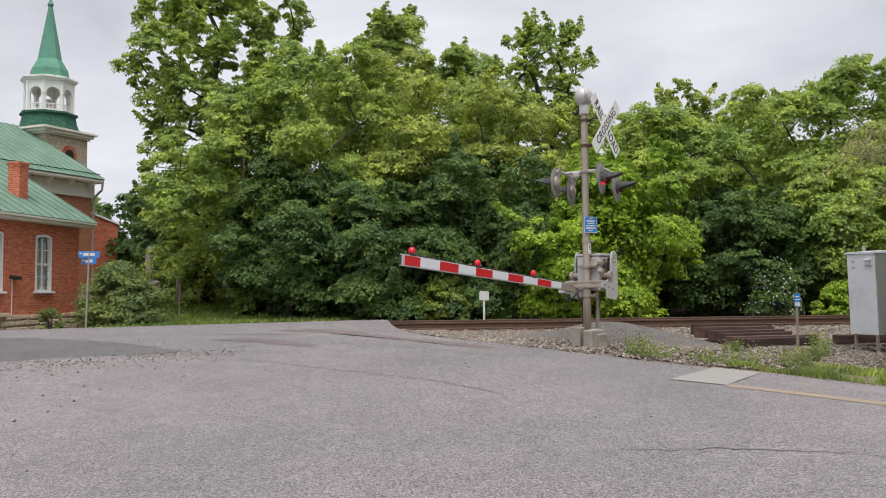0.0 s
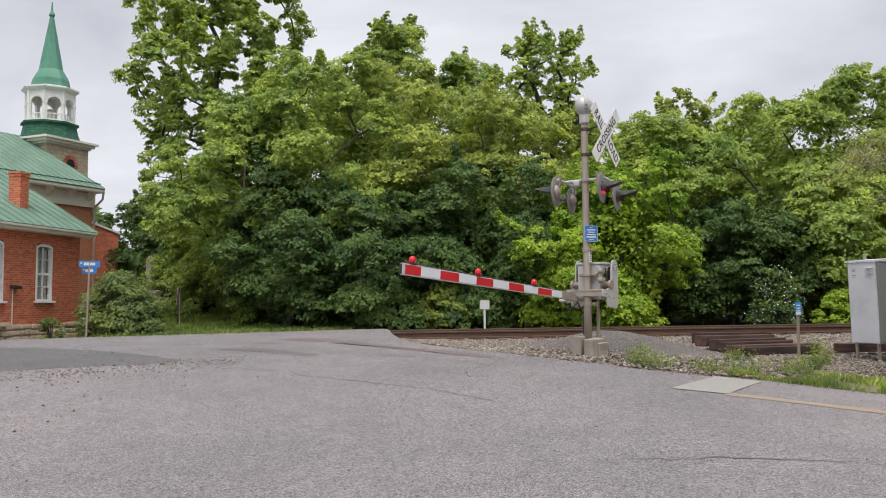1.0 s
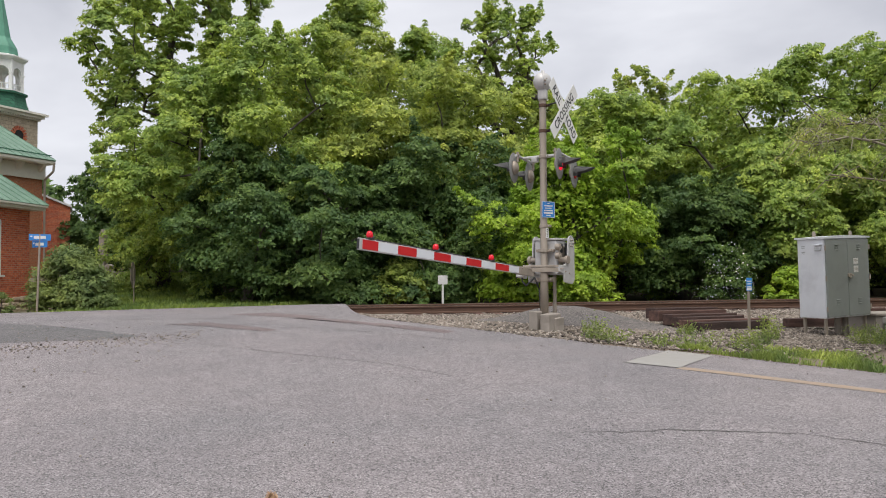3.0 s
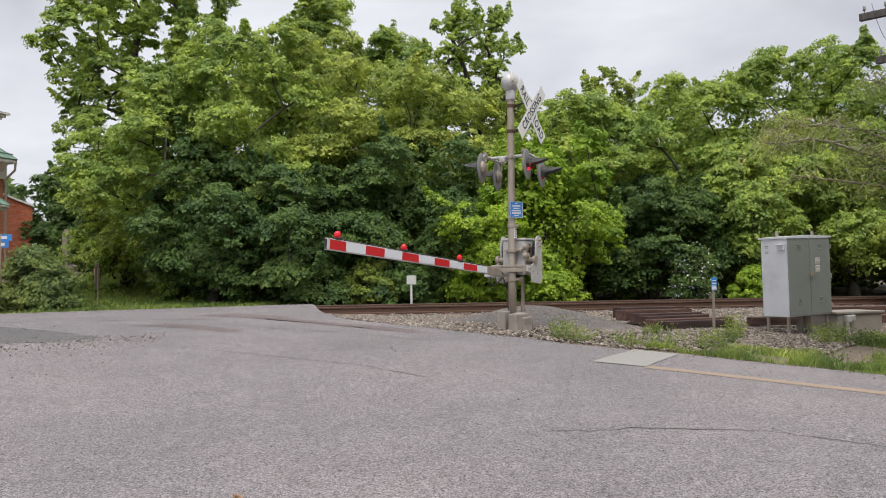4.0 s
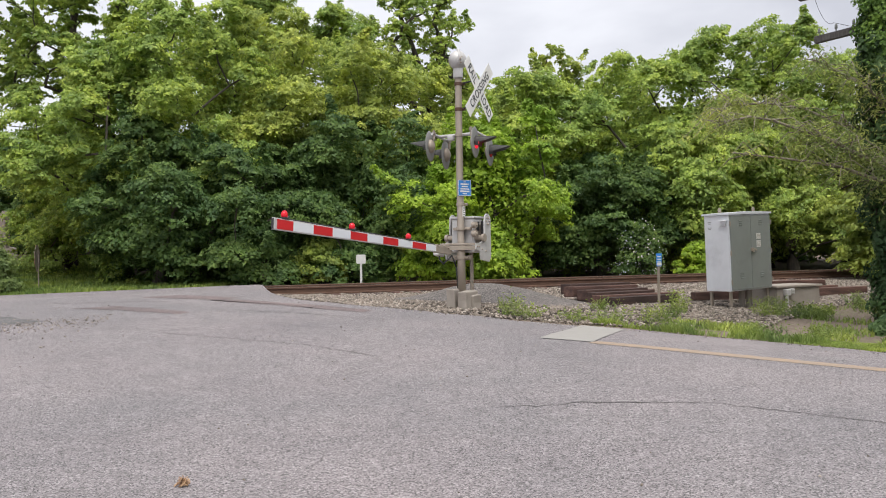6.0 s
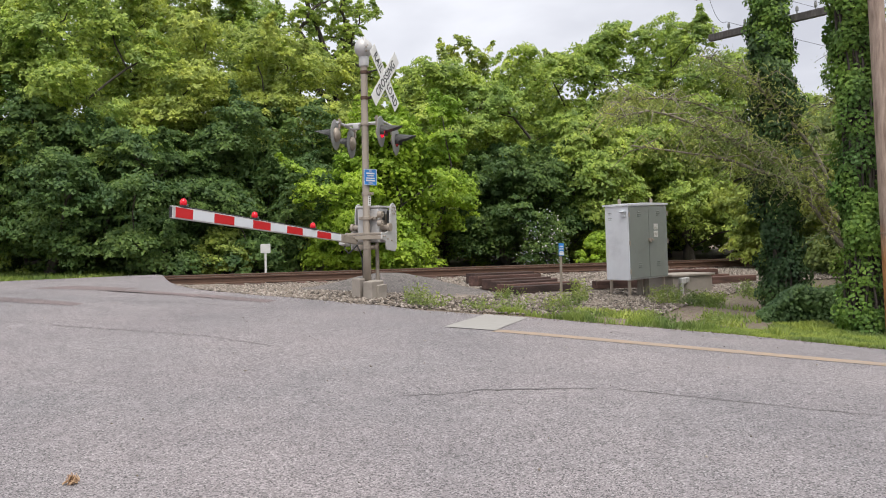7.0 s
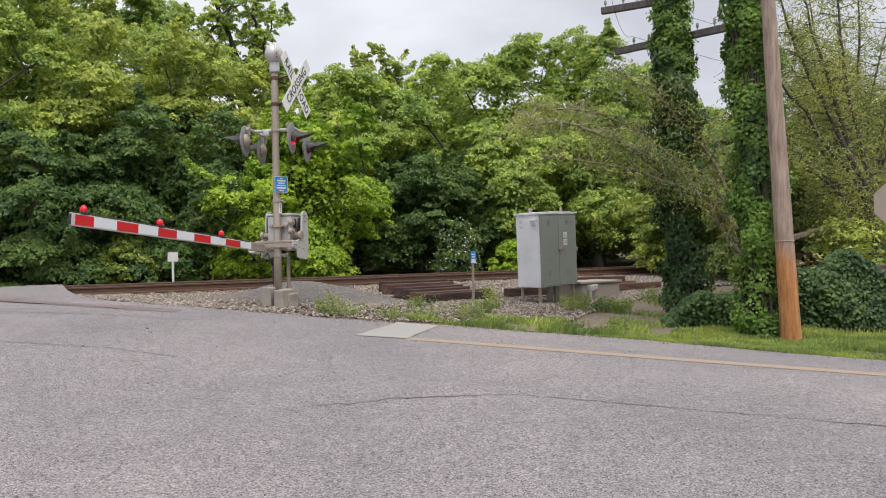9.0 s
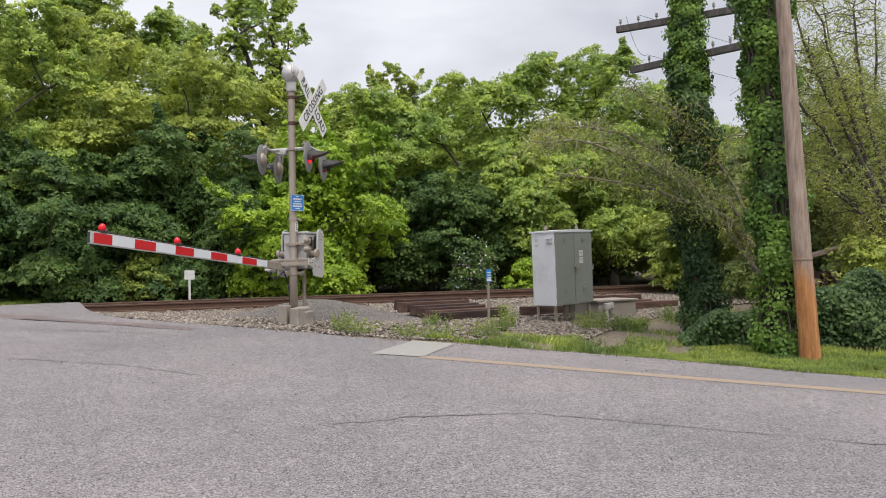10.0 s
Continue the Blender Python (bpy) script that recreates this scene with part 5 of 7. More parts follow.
def make_weed(x, y, h, r, n, seed, leaf="grass", label="clump of tall green weeds"):
    rng = np.random.default_rng(seed)
    root = thing("weed_clump", Matrix.Translation((x, y, gz(x, y))), label, "weed", "weeds on the verge")
    pile = Pile()
    pos = []
    for i in range(n):
        a, q = rng.uniform(0, math.tau), rng.random() ** 0.6 * r
        b = np.array([q * math.cos(a), q * math.sin(a), -0.03])
        hh = h * rng.uniform(0.55, 1.05)
        t = b + (rng.normal() * 0.1, rng.normal() * 0.1, hh)
        pile.tube([b, (b + t) / 2 + (0.02, 0.01, 0), t], [0.005, 0.004, 0.002], 4)
        m = int(8 + 12 * hh / 0.4)
        u = rng.uniform(0.15, 1.05, (m, 1))
        pos.append(b + (t - b) * u + rng.normal(size=(m, 3)) * 0.035)
    pos = np.concatenate(pos)
    v, f = leaf_arrays(pos, rng.normal(size=(len(pos), 3)) * 0.6 + (0, 0, 0.6), 0.055, rng, 0.32)
    pile.obj("stem", LEAF["shrub"], root)
    raw("foliage", v, f, LEAF[leaf], root)


for i, (wx, wy, wh, wr) in enumerate(((2.95, 13.35, 0.42, 0.2), (3.2, 13.15, 0.3, 0.25), (4.6, 13.0, 0.3, 0.25), (5.3, 12.95, 0.34, 0.2), (5.75, 13.5, 0.36, 0.2), (6.25, 14.2, 0.5, 0.16),
                                      (6.35, 11.4, 0.26, 0.25), (7.1, 11.3, 0.25, 0.25), (8.0, 14.3, 0.42, 0.3), (8.7, 14.5, 0.36, 0.3), (9.2, 14.9, 0.26, 0.3), (9.6, 15.3, 0.2, 0.25), (10.9, 15.6, 0.28, 0.4),
                                      (11.2, 16.2, 0.4, 0.4), (8.35, 14.75, 0.42, 0.25), (9.0, 14.4, 0.3, 0.2),  (4.9, 14.4, 0.3, 0.2), (4.0, 13.1, 0.22, 0.3))):
    make_weed(wx, wy, wh * 0.85, wr, int(10 + 46 * wr), 40 + i, "grass")

# ---- brick house beyond the tracks ----


def wall_coords(n):
    """Coordinates along a wall and up it, whichever way the wall faces."""
    sep = n.node("ShaderNodeSeparateXYZ")
    n.link(n.tc.outputs["Object"], sep.inputs[0])
    add = n.node("ShaderNodeMath")
    add.operation = "ADD"
    n.link(sep.outputs[0], add.inputs[0])
    n.link(sep.outputs[1], add.inputs[1])
    comb = n.node("ShaderNodeCombineXYZ")
    n.link(add.outputs[0], comb.inputs[0])
    n.link(sep.outputs[2], comb.inputs[1])
    return comb.outputs[0]


def brick_mat(name, a, b, mortar, bw=0.215, bh=0.072, joint=0.011, stain=(0.55, 0.36, 0.27), stain_at=0.6):
    n = Net(name)
    br = n.node("ShaderNodeTexBrick", Scale=1.0)
    br.inputs["Brick Width"].default_value, br.inputs["Row Height"].default_value = bw, bh
    br.inputs["Mortar Size"].default_value, br.inputs["Mortar Smooth"].default_value = joint, 0.25
    br.inputs["Color1"].default_value, br.inputs["Color2"].default_value, br.inputs["Mortar"].default_value = (*a, 1), (*b, 1), (*mortar, 1)
    n.link(wall_coords(n), br.inputs["Vector"])
    st = n.ramp(n.noise(1.6, 6, 0.7, None, False), (stain_at, (0, 0, 0)), (stain_at + 0.16, (0.75, 0.75, 0.75)))
    col = n.mix(st, br.outputs["Color"], stain)
    col = n.mix(1.0, col, n.ramp(n.noise(9.0, 5, 0.7, None, False), (0.3, (0.68, 0.68, 0.68)), (0.7, (1.2, 1.2, 1.2))), "MULTIPLY")
    n.bump(br.outputs["Fac"], -0.6, 0.01)
    return n.done(col, 0.88)


M_BRICK = brick_mat("old_red_brick", (0.44, 0.078, 0.036), (0.66, 0.175, 0.075), (0.48, 0.25, 0.17), stain=(0.56, 0.24, 0.13), stain_at=0.58)
M_BRICK2 = brick_mat("orange_brown_brick", (0.36, 0.12, 0.055), (0.42, 0.155, 0.07), (0.36, 0.2, 0.12))
M_TOWER = brick_mat("buff_tower_stone", (0.42, 0.345, 0.245), (0.54, 0.455, 0.335), (0.36, 0.31, 0.24), 0.42, 0.2, 0.02, (0.22, 0.17, 0.13))
M_RUBBLE = worn("pale_foundation_stone", (0.62, 0.51, 0.38), 0.9, 0, 0.5, 4.0, (0.4, 0.28, 0.18), 0.5, 0.7)


def green_roof_mat(name, c, c2):
    n = Net(name)
    f = n.noise(0.9, 6, 0.65, (1, 1, 1), False)
    col = n.ramp(f, (0.3, c), (0.5, c2), (0.75, tuple(min(1, v * 1.3) for v in c2)))
    col = n.mix(n.ramp(n.noise(7, 5, 0.7, None, False), (0.62, (0, 0, 0)), (0.78, (0.5, 0.5, 0.5))), col, (0.2, 0.25, 0.2))
    return n.done(col, 0.55)


M_GREENROOF = green_roof_mat("faded_green_roof_metal", (0.105, 0.19, 0.138), (0.155, 0.25, 0.19))
M_GREENSPIRE = green_roof_mat("green_spire_paint", (0.045, 0.175, 0.117), (0.075, 0.232, 0.158))
M_GREENSHINGLE = brick_mat("dark_green_shingles", (0.02, 0.1, 0.06), (0.035, 0.14, 0.085), (0.015, 0.06, 0.04), 0.22, 0.16, 0.012, (0.08, 0.2, 0.13), 0.62)
M_TRIM = worn("cream_painted_trim", (0.70, 0.67, 0.58), 0.6, 0, 0.12, 3.0, (0.42, 0.38, 0.3), 0.62)
M_TRIMW = worn("white_painted_trim", (0.78, 0.78, 0.76), 0.6, 0, 0.08, 3.0, (0.5, 0.48, 0.45), 0.66)
M_GLASS = worn("curtained_window_glass", (0.30, 0.31, 0.29), 0.12, 0, 0.35, 2.5, (0.12, 0.12, 0.12), 0.6)
M_BLIND = worn("pale_window_blind", (0.62, 0.63, 0.58), 0.7, 0, 0.12, 3.0, (0.4, 0.4, 0.36), 0.6)


def pane_mat():
    n = Net("window_pane")
    return n.done((0.9, 0.92, 0.92), 0.03, 0.0, **{"Transmission Weight": 1.0, "IOR": 1.45})


M_PANE = pane_mat()
M_VOID = worn("dark_interior", (0.02, 0.02, 0.02), 0.9)


def sash_window(parent, x, z0, w, h, y):
    """An arched sash window on a wall that faces -y, its pane at y + 0.1."""
    rise = 0.09
    top = lambda hw, extra: [(hw * math.cos(radians(a)), h - rise + extra + (rise + extra * 0.3) * math.sin(radians(a))) for a in range(0, 181, 15)]
    bm = B()
    outer = [(-w / 2 - 0.06, 0), (w / 2 + 0.06, 0)] + top(w / 2 + 0.06, 0.06)
    inner = [(-w / 2, 0.07), (w / 2, 0.07)] + top(w / 2, 0)
    m = Matrix.Translation((x, y, z0))
    lo = [bm.verts.new(m @ Vector((a, -0.03, b))) for a, b in outer]
    li = [bm.verts.new(m @ Vector((a, -0.03, b))) for a, b in inner]
    bo = [bm.verts.new(m @ Vector((a, 0.12, b))) for a, b in outer]
    bi = [bm.verts.new(m @ Vector((a, 0.12, b))) for a, b in inner]
    k = len(outer)
    for i in range(k):
        j = (i + 1) % k
        bm.faces.new((lo[i], lo[j], li[j], li[i]))
        bm.faces.new((li[i], li[j], bi[j], bi[i]))
        bm.faces.new((lo[j], lo[i], bo[i], bo[j]))
    bmesh.ops.recalc_face_normals(bm, faces=bm.faces)
    fr = part("window", bm, M_TRIMW, parent, "tall white arched sash window")
    bm = B()
    box(bm, x, y - 0.05, z0 - 0.02, w + 0.28, 0.16, 0.07, bevel=0.01)
    part("sill", bm, M_TRIMW, fr)
    bm = B()
    prism(bm, [(a * 0.99, b) for a, b in inner], 0.006, Matrix.Translation((x, y + 0.085, z0)))
    pane = part("pane", bm, M_PANE, fr, "window glass")
    pane.visible_shadow = False
    bm = B()
    prism(bm, [(a * 0.98, b) for a, b in inner], 0.01, Matrix.Translation((x, y + 0.16, z0)))
    part("blind", bm, M_BLIND, fr, "pale drawn blind")
    bm = B()
    prism(bm, [(a * 0.98, b) for a, b in inner if True], 0.01, Matrix.Translation((x, y + 0.25, z0)))
    part("backing", bm, M_VOID, fr)
    for zz, t in ((h * 0.5, 0.07), (h * 0.27, 0.03), (h * 0.76, 0.03)):
        bm = B()
        box(bm, x, y + 0.05, z0 + zz, w, 0.05, t)
        part("glazing_bar", bm, M_TRIMW, fr)
    bm = B()
    box(bm, x, y + 0.05, z0 + h / 2, 0.03, 0.05, h - 0.06)
    part("glazing_bar", bm, M_TRIMW, fr)


def wall_with_holes(bm, x0, x1, z0, z1, y, thick, holes):
    """A slab along x from x0 to x1 with upright oblong holes (x, z, w, h)."""
    xs = sorted({x0, x1, *[v for hx, hz, w, h in holes for v in (hx - w / 2, hx + w / 2)]})
    zs = sorted({z0, z1, *[v for hx, hz, w, h in holes for v in (hz, hz + h)]})
    for a, b in zip(xs, xs[1:]):
        for c, d in zip(zs, zs[1:]):
            mx, mz = (a + b) / 2, (c + d) / 2
            if any(abs(mx - hx) < w / 2 and hz < mz < hz + h for hx, hz, w, h in holes):
                continue
            box(bm, mx, y + thick / 2, mz, b - a, thick, d - c)
    bmesh.ops.remove_doubles(bm, verts=bm.verts, dist=0.0005)


def seam_roof(parent, x0, x1, y0, z0, run, rise, mat, step=0.48, over=0.0):
    """One slope along x: eave at y0, rising towards +y, with standing seams."""
    bm = B()
    ln = math.hypot(run, rise)
    a = math.atan2(rise, run)
    m = Matrix.Translation((0, y0, z0)) @ Matrix.Rotation(a, 4, "X")
    box(bm, (x0 + x1) / 2, ln / 2, 0.03, x1 - x0, ln, 0.06)
    bm.transform(m)
    slope = part("roof", bm, mat, parent, "faded green standing-seam metal roof")
    n = int((x1 - x0) / step)
    bm = B()
    box(bm, 0, ln / 2, 0.075, 0.022, ln, 0.035)
    bm.transform(m)
    first = part("seam", bm, mat, slope)
    first.location.x = x0 + 0.02
    for k in range(1, n + 1):
        o = new("seam", first.data)
        o.parent = slope
        o.location.x = x0 + 0.02 + k * (x1 - x0 - 0.04) / n
    return slope


def make_house():
    # local x runs along the wall away from the road, y into the house, the origin is the near right corner
    hd = math.atan2(-0.18, 0.98)
    root = thing("brick_house", Matrix.Translation((-12.98, 30.0, 0.0)) @ Matrix.Rotation(hd + math.pi / 2, 4, "Z"),
                 "old red brick building with green metal roof and stone foundation", "house")
    L, D, E = 8.0, 8.4, 3.86
    bm = B()
    wins = [(-1.96, 1.57, 0.8, 1.9), (-4.33, 1.57, 0.8, 1.9)]
    wall_with_holes(bm, -L, 0, 0.82, E, 0, 0.3, wins)
    part("wall", bm, M_BRICK, root, "weathered red brick wall")
    bm = B()
    box(bm, -0.15, D / 2 + 0.15, (0.82 + E) / 2, 0.3, D - 0.3, E - 0.82)
    prism(bm, [(0.3, E), (D, E), (D / 2 + 0.15, E + 2.55)], 0.3, Matrix.Translation((-0.15, 0, 0)) @ Matrix.Rotation(math.pi / 2, 4, "Z"))
    part("wall", bm, M_BRICK, root, "weathered red brick wall")
    bm = B()
    box(bm, -L + 0.15, D / 2 + 0.15, (0.82 + E) / 2, 0.3, D - 0.3, E - 0.82)
    box(bm, -L / 2, D + 0.15, (0.82 + E) / 2, L, 0.3, E - 0.82)
    part("wall", bm, M_BRICK, root, "weathered red brick wall")
    # foundation of coursed stones
    bm = B()
    box(bm, -L / 2, D / 2 + 0.02, 0.4, L - 0.06, D, 0.82)
    fnd = part("foundation", bm, M_RUBBLE, root, "pale rubble stone foundation")
    rng = random.Random(3)
    for row in range(4):
        x = -0.02 - 0.15 * rng.random()
        while x > -6.6:
            w = rng.uniform(0.18, 0.52)
            bm = B()
            box(bm, x - w / 2, -0.02 - 0.04 * rng.random(), 0.1 + row * 0.195 + 0.09 + rng.uniform(-0.015, 0.015), w - 0.04, 0.12, rng.uniform(0.12, 0.175), Matrix.Rotation(rng.uniform(-0.03, 0.03), 4, "Y"), 0.03)
            part("stone", bm, M_RUBBLE, fnd)
            x -= w
    for wx, wz, ww, wh in wins:
        sash_window(root, wx, wz, ww - 0.1, wh - 0.08, 0.0)
    # eaves and roof
    bm = B()
    box(bm, -L / 2 + 0.04, -0.2, E - 0.02, L + 0.48, 0.42, 0.05)
    box(bm, -L / 2 + 0.04, -0.4, E + 0.05, L + 0.48, 0.05, 0.14)
    part("eave_board", bm, M_TRIM, root, "cream painted eave board")
    bm = B()
    box(bm, -L / 2 + 0.04, -0.47, E + 0.1, L + 0.485, 0.1, 0.09, bevel=0.02)
    part("gutter", bm, M_TRIM, root)
    seam_roof(root, -L - 0.2, 0.3, -0.5, E + 0.1, D / 2 + 0.65, 2.9, M_GREENROOF)
    bm = B()
    a = math.atan2(2.9, D / 2 + 0.65)
    box(bm, -L / 2 + 0.04, 0, 0.03, L + 0.48, math.hypot(2.9, D / 2 + 0.65), 0.06)
    bm.transform(Matrix.Translation((0, D + 0.8 - (D / 2 + 0.65) / 2, E + 0.1 + 1.45)) @ Matrix.Rotation(-a, 4, "X"))
    part("roof", bm, M_GREENROOF, root)
    bm = B()
    cy, cz = 0.75, E + 0.1 + 0.75 * 0.58
    box(bm, -2.28, cy, cz + 0.55, 0.42, 0.42, 1.7)
    ch = part("chimney", bm, M_BRICK, root, "square red brick chimney")
    bm = B()
    box(bm, -2.28, cy, cz + 1.43, 0.5, 0.5, 0.08, bevel=0.01)
    box(bm, -2.28, cy, cz + 1.34, 0.46, 0.46, 0.08, bevel=0.01)
    part("chimney_cap", bm, M_BRICK, ch)
    bm = B()
    box(bm, -2.28, cy, cz - 0.02, 0.5, 0.5, 0.34)
    part("flashing", bm, M_GREENSPIRE, ch, "green metal flashing")
    bm = B()
    cyl(bm, (-1.15, 1.3, E + 0.9), (-1.15, 1.3, E + 1.45), 0.05, seg=10)
    part("vent_pipe", bm, M_GREENSPIRE, root)
    # wall lamp and conduit
    bm = B()
    box(bm, -3.45, -0.12, 2.02, 0.34, 0.22, 0.1, Matrix.Rotation(radians(12), 4, "X"), 0.02)
    lampb = part("wall_lamp", bm, M_BLACK, root, "dark wall lamp box")
    bm = B()
    cyl(bm, (-3.5, -0.03, 0.7), (-3.5, -0.03, 1.98), 0.018, seg=8)
    part("conduit", bm, M_TRIM, lampb)
    bm = B()
    box(bm, -4.4, -0.12, 0.86, 1.1, 0.3, 0.12, bevel=0.02)
    part("stone_ledge", bm, M_RUBBLE, root)


make_house()


# ---- church ----


def make_church():
    hd = math.atan2(-0.407, 0.914)
    root = thing("church", Matrix.Translation((-18.92, 45.15, 0.0)) @ Matrix.Rotation(hd + math.pi / 2, 4, "Z"),
                 "orange brick church with green roof, stone tower and white belfry", "church")
    L, D, E = 18.0, 11.2, 7.4
    bm = B()
    box(bm, -L / 2, 0.2, E / 2, L, 0.4, E)
    part("wall", bm, M_BRICK2, root, "orange-brown brick side wall")
    bm = B()
    box(bm, -0.2, D / 2 + 0.2, E / 2, 0.4, D - 0.4, E)
    prism(bm, [(0.4, E), (D, E), (D / 2 + 0.2, E + 3.0)], 0.4, Matrix.Translation((-0.2, 0, 0)) @ Matrix.Rotation(math.pi / 2, 4, "Z"))
    part("wall", bm, M_BRICK2, root, "orange-brown brick gable wall")
    bm = B()
    box(bm, -L + 0.2, D / 2 + 0.2, E / 2, 0.4, D - 0.4, E)
    box(bm, -L / 2, D + 0.2, E / 2, L, 0.4, E)
    part("wall", bm, M_BRICK2, root)
    bm = B()
    box(bm, -L / 2 + 0.05, -0.06, E - 0.42, L + 0.1, 0.12, 0.75)
    part("frieze", bm, M_TRIM, root, "cream painted frieze board")
    bm = B()
    box(bm, -L / 2, -0.3, E + 0.03, L + 0.5, 0.6, 0.1)
    box(bm, -L / 2, -0.58, E + 0.1, L + 0.55, 0.1, 0.16, bevel=0.02)
    part("cornice", bm, M_TRIM, root, "grey-white cornice and gutter")
    bm = B()
    prism(bm, [(-0.06, E - 0.02), (-0.5, E - 0.02), (-0.5, E - 0.14), (-0.06, E - 0.5)], 0.18, Matrix.Rotation(math.pi / 2, 4, "Z"))
    first = part("bracket", bm, M_TRIM, root)
    first.location.x = -0.3
    for k in range(1, 13):
        o = new("bracket", first.data)
        o.parent = root
        o.location.x = -0.3 - 1.35 * k
    seam_roof(root, -L - 0.3, 0.25, -0.65, E + 0.16, D / 2 + 0.85, 3.45, M_GREENROOF, 0.5)
    bm = B()
    a = math.atan2(3.45, D / 2 + 0.85)
    ln = math.hypot(3.45, D / 2 + 0.85)
    box(bm, -L / 2 + 0.15, 0, 0.03, L + 0.8, ln, 0.06)
    bm.transform(Matrix.Translation((0, D + 1.05 - (D / 2 + 0.85) / 2, E + 0.16 + 1.725)) @ Matrix.Rotation(-a, 4, "X"))
    part("roof", bm, M_GREENROOF, root)
    bm = B()
    for x in range(int(L / 0.5)):
        cyl(bm, (-x * 0.5, -0.3, E + 0.45), (-x * 0.5, -0.3, E + 0.56), 0.02, seg=6)
    box(bm, -L / 2, -0.3, E + 0.5, L + 0.6, 0.03, 0.05)
    part("snow_rail", bm, M_GREENSHINGLE, root)
    bm = B()
    pts = [(0.2, -0.6, E + 0.08), (0.2, -0.55, E - 0.35), (0.06, -0.1, E - 0.8), (0.06, -0.1, 0.3)]
    for p, q in zip(pts, pts[1:]):
        cyl(bm, p, q, 0.06, seg=10)
    part("downpipe", bm, M_GALV, root, "grey downpipe")
    # tower
    tx, ty, hw = 1.75, D / 2 - 0.3, 1.48
    T = 10.55
    bm = B()
    box(bm, tx, ty, T / 2, hw * 2, hw * 2, T)
    part("tower", bm, M_TOWER, root, "square buff stone tower")
    bm = B()
    for k, (e, z, h) in enumerate(((0.12, T + 0.02, 0.12), (0.26, T + 0.16, 0.16), (0.42, T + 0.3, 0.12))):
        box(bm, tx, ty, z, (hw + e) * 2, (hw + e) * 2, h)
    for sx in range(-9, 10):
        box(bm, tx + sx * 0.163, ty - hw - 0.16, T + 0.04, 0.08, 0.1, 0.08)
    part("tower_cornice", bm, M_TRIM, root, "cream moulded tower cornice")
    # round window with a brick ring
    cxw, czw = tx + 0.15, T - 1.05
    bm = B()
    lathe(bm, [(0.3, 0.0), (0.3, 0.05)], Matrix.Translation((cxw, ty - hw, czw)) @ RX90, 20)
    part("round_opening", bm, M_VOID, root, "dark round window")
    for k in range(18):
        a = k * math.tau / 18
        bm = B()
        box(bm, 0.42, 0, 0, 0.24, 0.1, 0.09, bevel=0.008)
        bm.transform(Matrix.Translation((cxw, ty - hw - 0.03, czw)) @ Matrix.Rotation(a, 4, "Y"))
        part("ring_brick", bm, M_BRICK, root)

    def octo(bm, prof, mat_name=None):
        m = Matrix.Translation((tx, ty, 0)) @ Matrix.Rotation(math.pi / 8 + 0.25, 4, "Z")
        return lathe(bm, prof, m, 8)

    bm = B()
    octo(bm, [(1.72, T + 0.36), (1.56, T + 0.8), (1.46, T + 1.26)])
    part("shingled_skirt", bm, M_GREENSHINGLE, root, "dark green shingled skirt")
    bm = B()
    octo(bm, [(1.46, T + 1.25), (1.6, T + 1.29), (1.6, T + 1.4), (1.4, T + 1.44)])
    part("skirt_moulding", bm, M_GREENSHINGLE, root)
    z0, z1 = T + 1.42, T + 3.2
    R = 1.34
    # belfry: eight arched faces
    apothem = R * math.cos(math.pi / 8)
    side = 2 * R * math.sin(math.pi / 8)
    base = Matrix.Translation((tx, ty, 0)) @ Matrix.Rotation(0.25, 4, "Z")
    for k in range(8):
        bm = B()
        aw, sp = side * 0.36, z0 + 1.02
        inner = [(-aw, z0 + 0.12)] + [(aw * math.cos(radians(180 - q)), sp + aw * math.sin(radians(180 - q))) for q in range(0, 181, 20)] + [(aw, z0 + 0.12)]
        outer = [(-side / 2, z0)] + [(-side / 2 + side * i / 9, z1) if i else (-side / 2, z1) for i in range(10)] + [(side / 2, z0)]
        m = base @ Matrix.Rotation(k * math.pi / 4, 4, "Z") @ Matrix.Translation((0, -apothem, 0))
        f0 = [bm.verts.new(m @ Vector((x, 0, z))) for x, z in outer]
        f1 = [bm.verts.new(m @ Vector((x, 0, z))) for x, z in inner]
        g1 = [bm.verts.new(m @ Vector((x, 0.14, z))) for x, z in inner]
        n_ = len(outer)
        for i in range(n_ - 1):
            bm.faces.new((f0[i], f0[i + 1], f1[i + 1], f1[i]))
            bm.faces.new((f1[i], f1[i + 1], g1[i + 1], g1[i]))
        bm.faces.new((f0[-1], f0[0], f1[0], f1[-1]))
        bm.faces.new((f1[-1], f1[0], g1[0], g1[-1]))
        g0 = [bm.verts.new(m @ Vector((x * 0.92, 0.14, z))) for x, z in outer]
        for i in range(n_ - 1):
            bm.faces.new((g0[i + 1], g0[i], g1[i], g1[i + 1]))
        bm.faces.new((g0[0], g0[-1], g1[-1], g1[0]))
        bmesh.ops.recalc_face_normals(bm, faces=bm.faces)
        part("belfry_arch", bm, M_TRIMW, root, "white arched belfry panel")
        bm = B()
        box(bm, -side / 2, 0.03, (z0 + z1) / 2, 0.15, 0.14, z1 - z0, bevel=0.015)
        box(bm, -side / 2, 0.02, z0 + 1.02, 0.2, 0.18, 0.06, bevel=0.01)
        bm.transform(m)
        part("pilaster", bm, M_TRIMW, root)
        bm = B()
        box(bm, 0, 0.06, z0 + 0.42, aw * 2, 0.05, 0.06)
        for q in range(3):
            box(bm, (q - 1) * aw * 0.6, 0.06, z0 + 0.25, 0.04, 0.04, 0.3)
        bm.transform(m)
        part("railing", bm, M_TRIMW, root)
    bm = B()
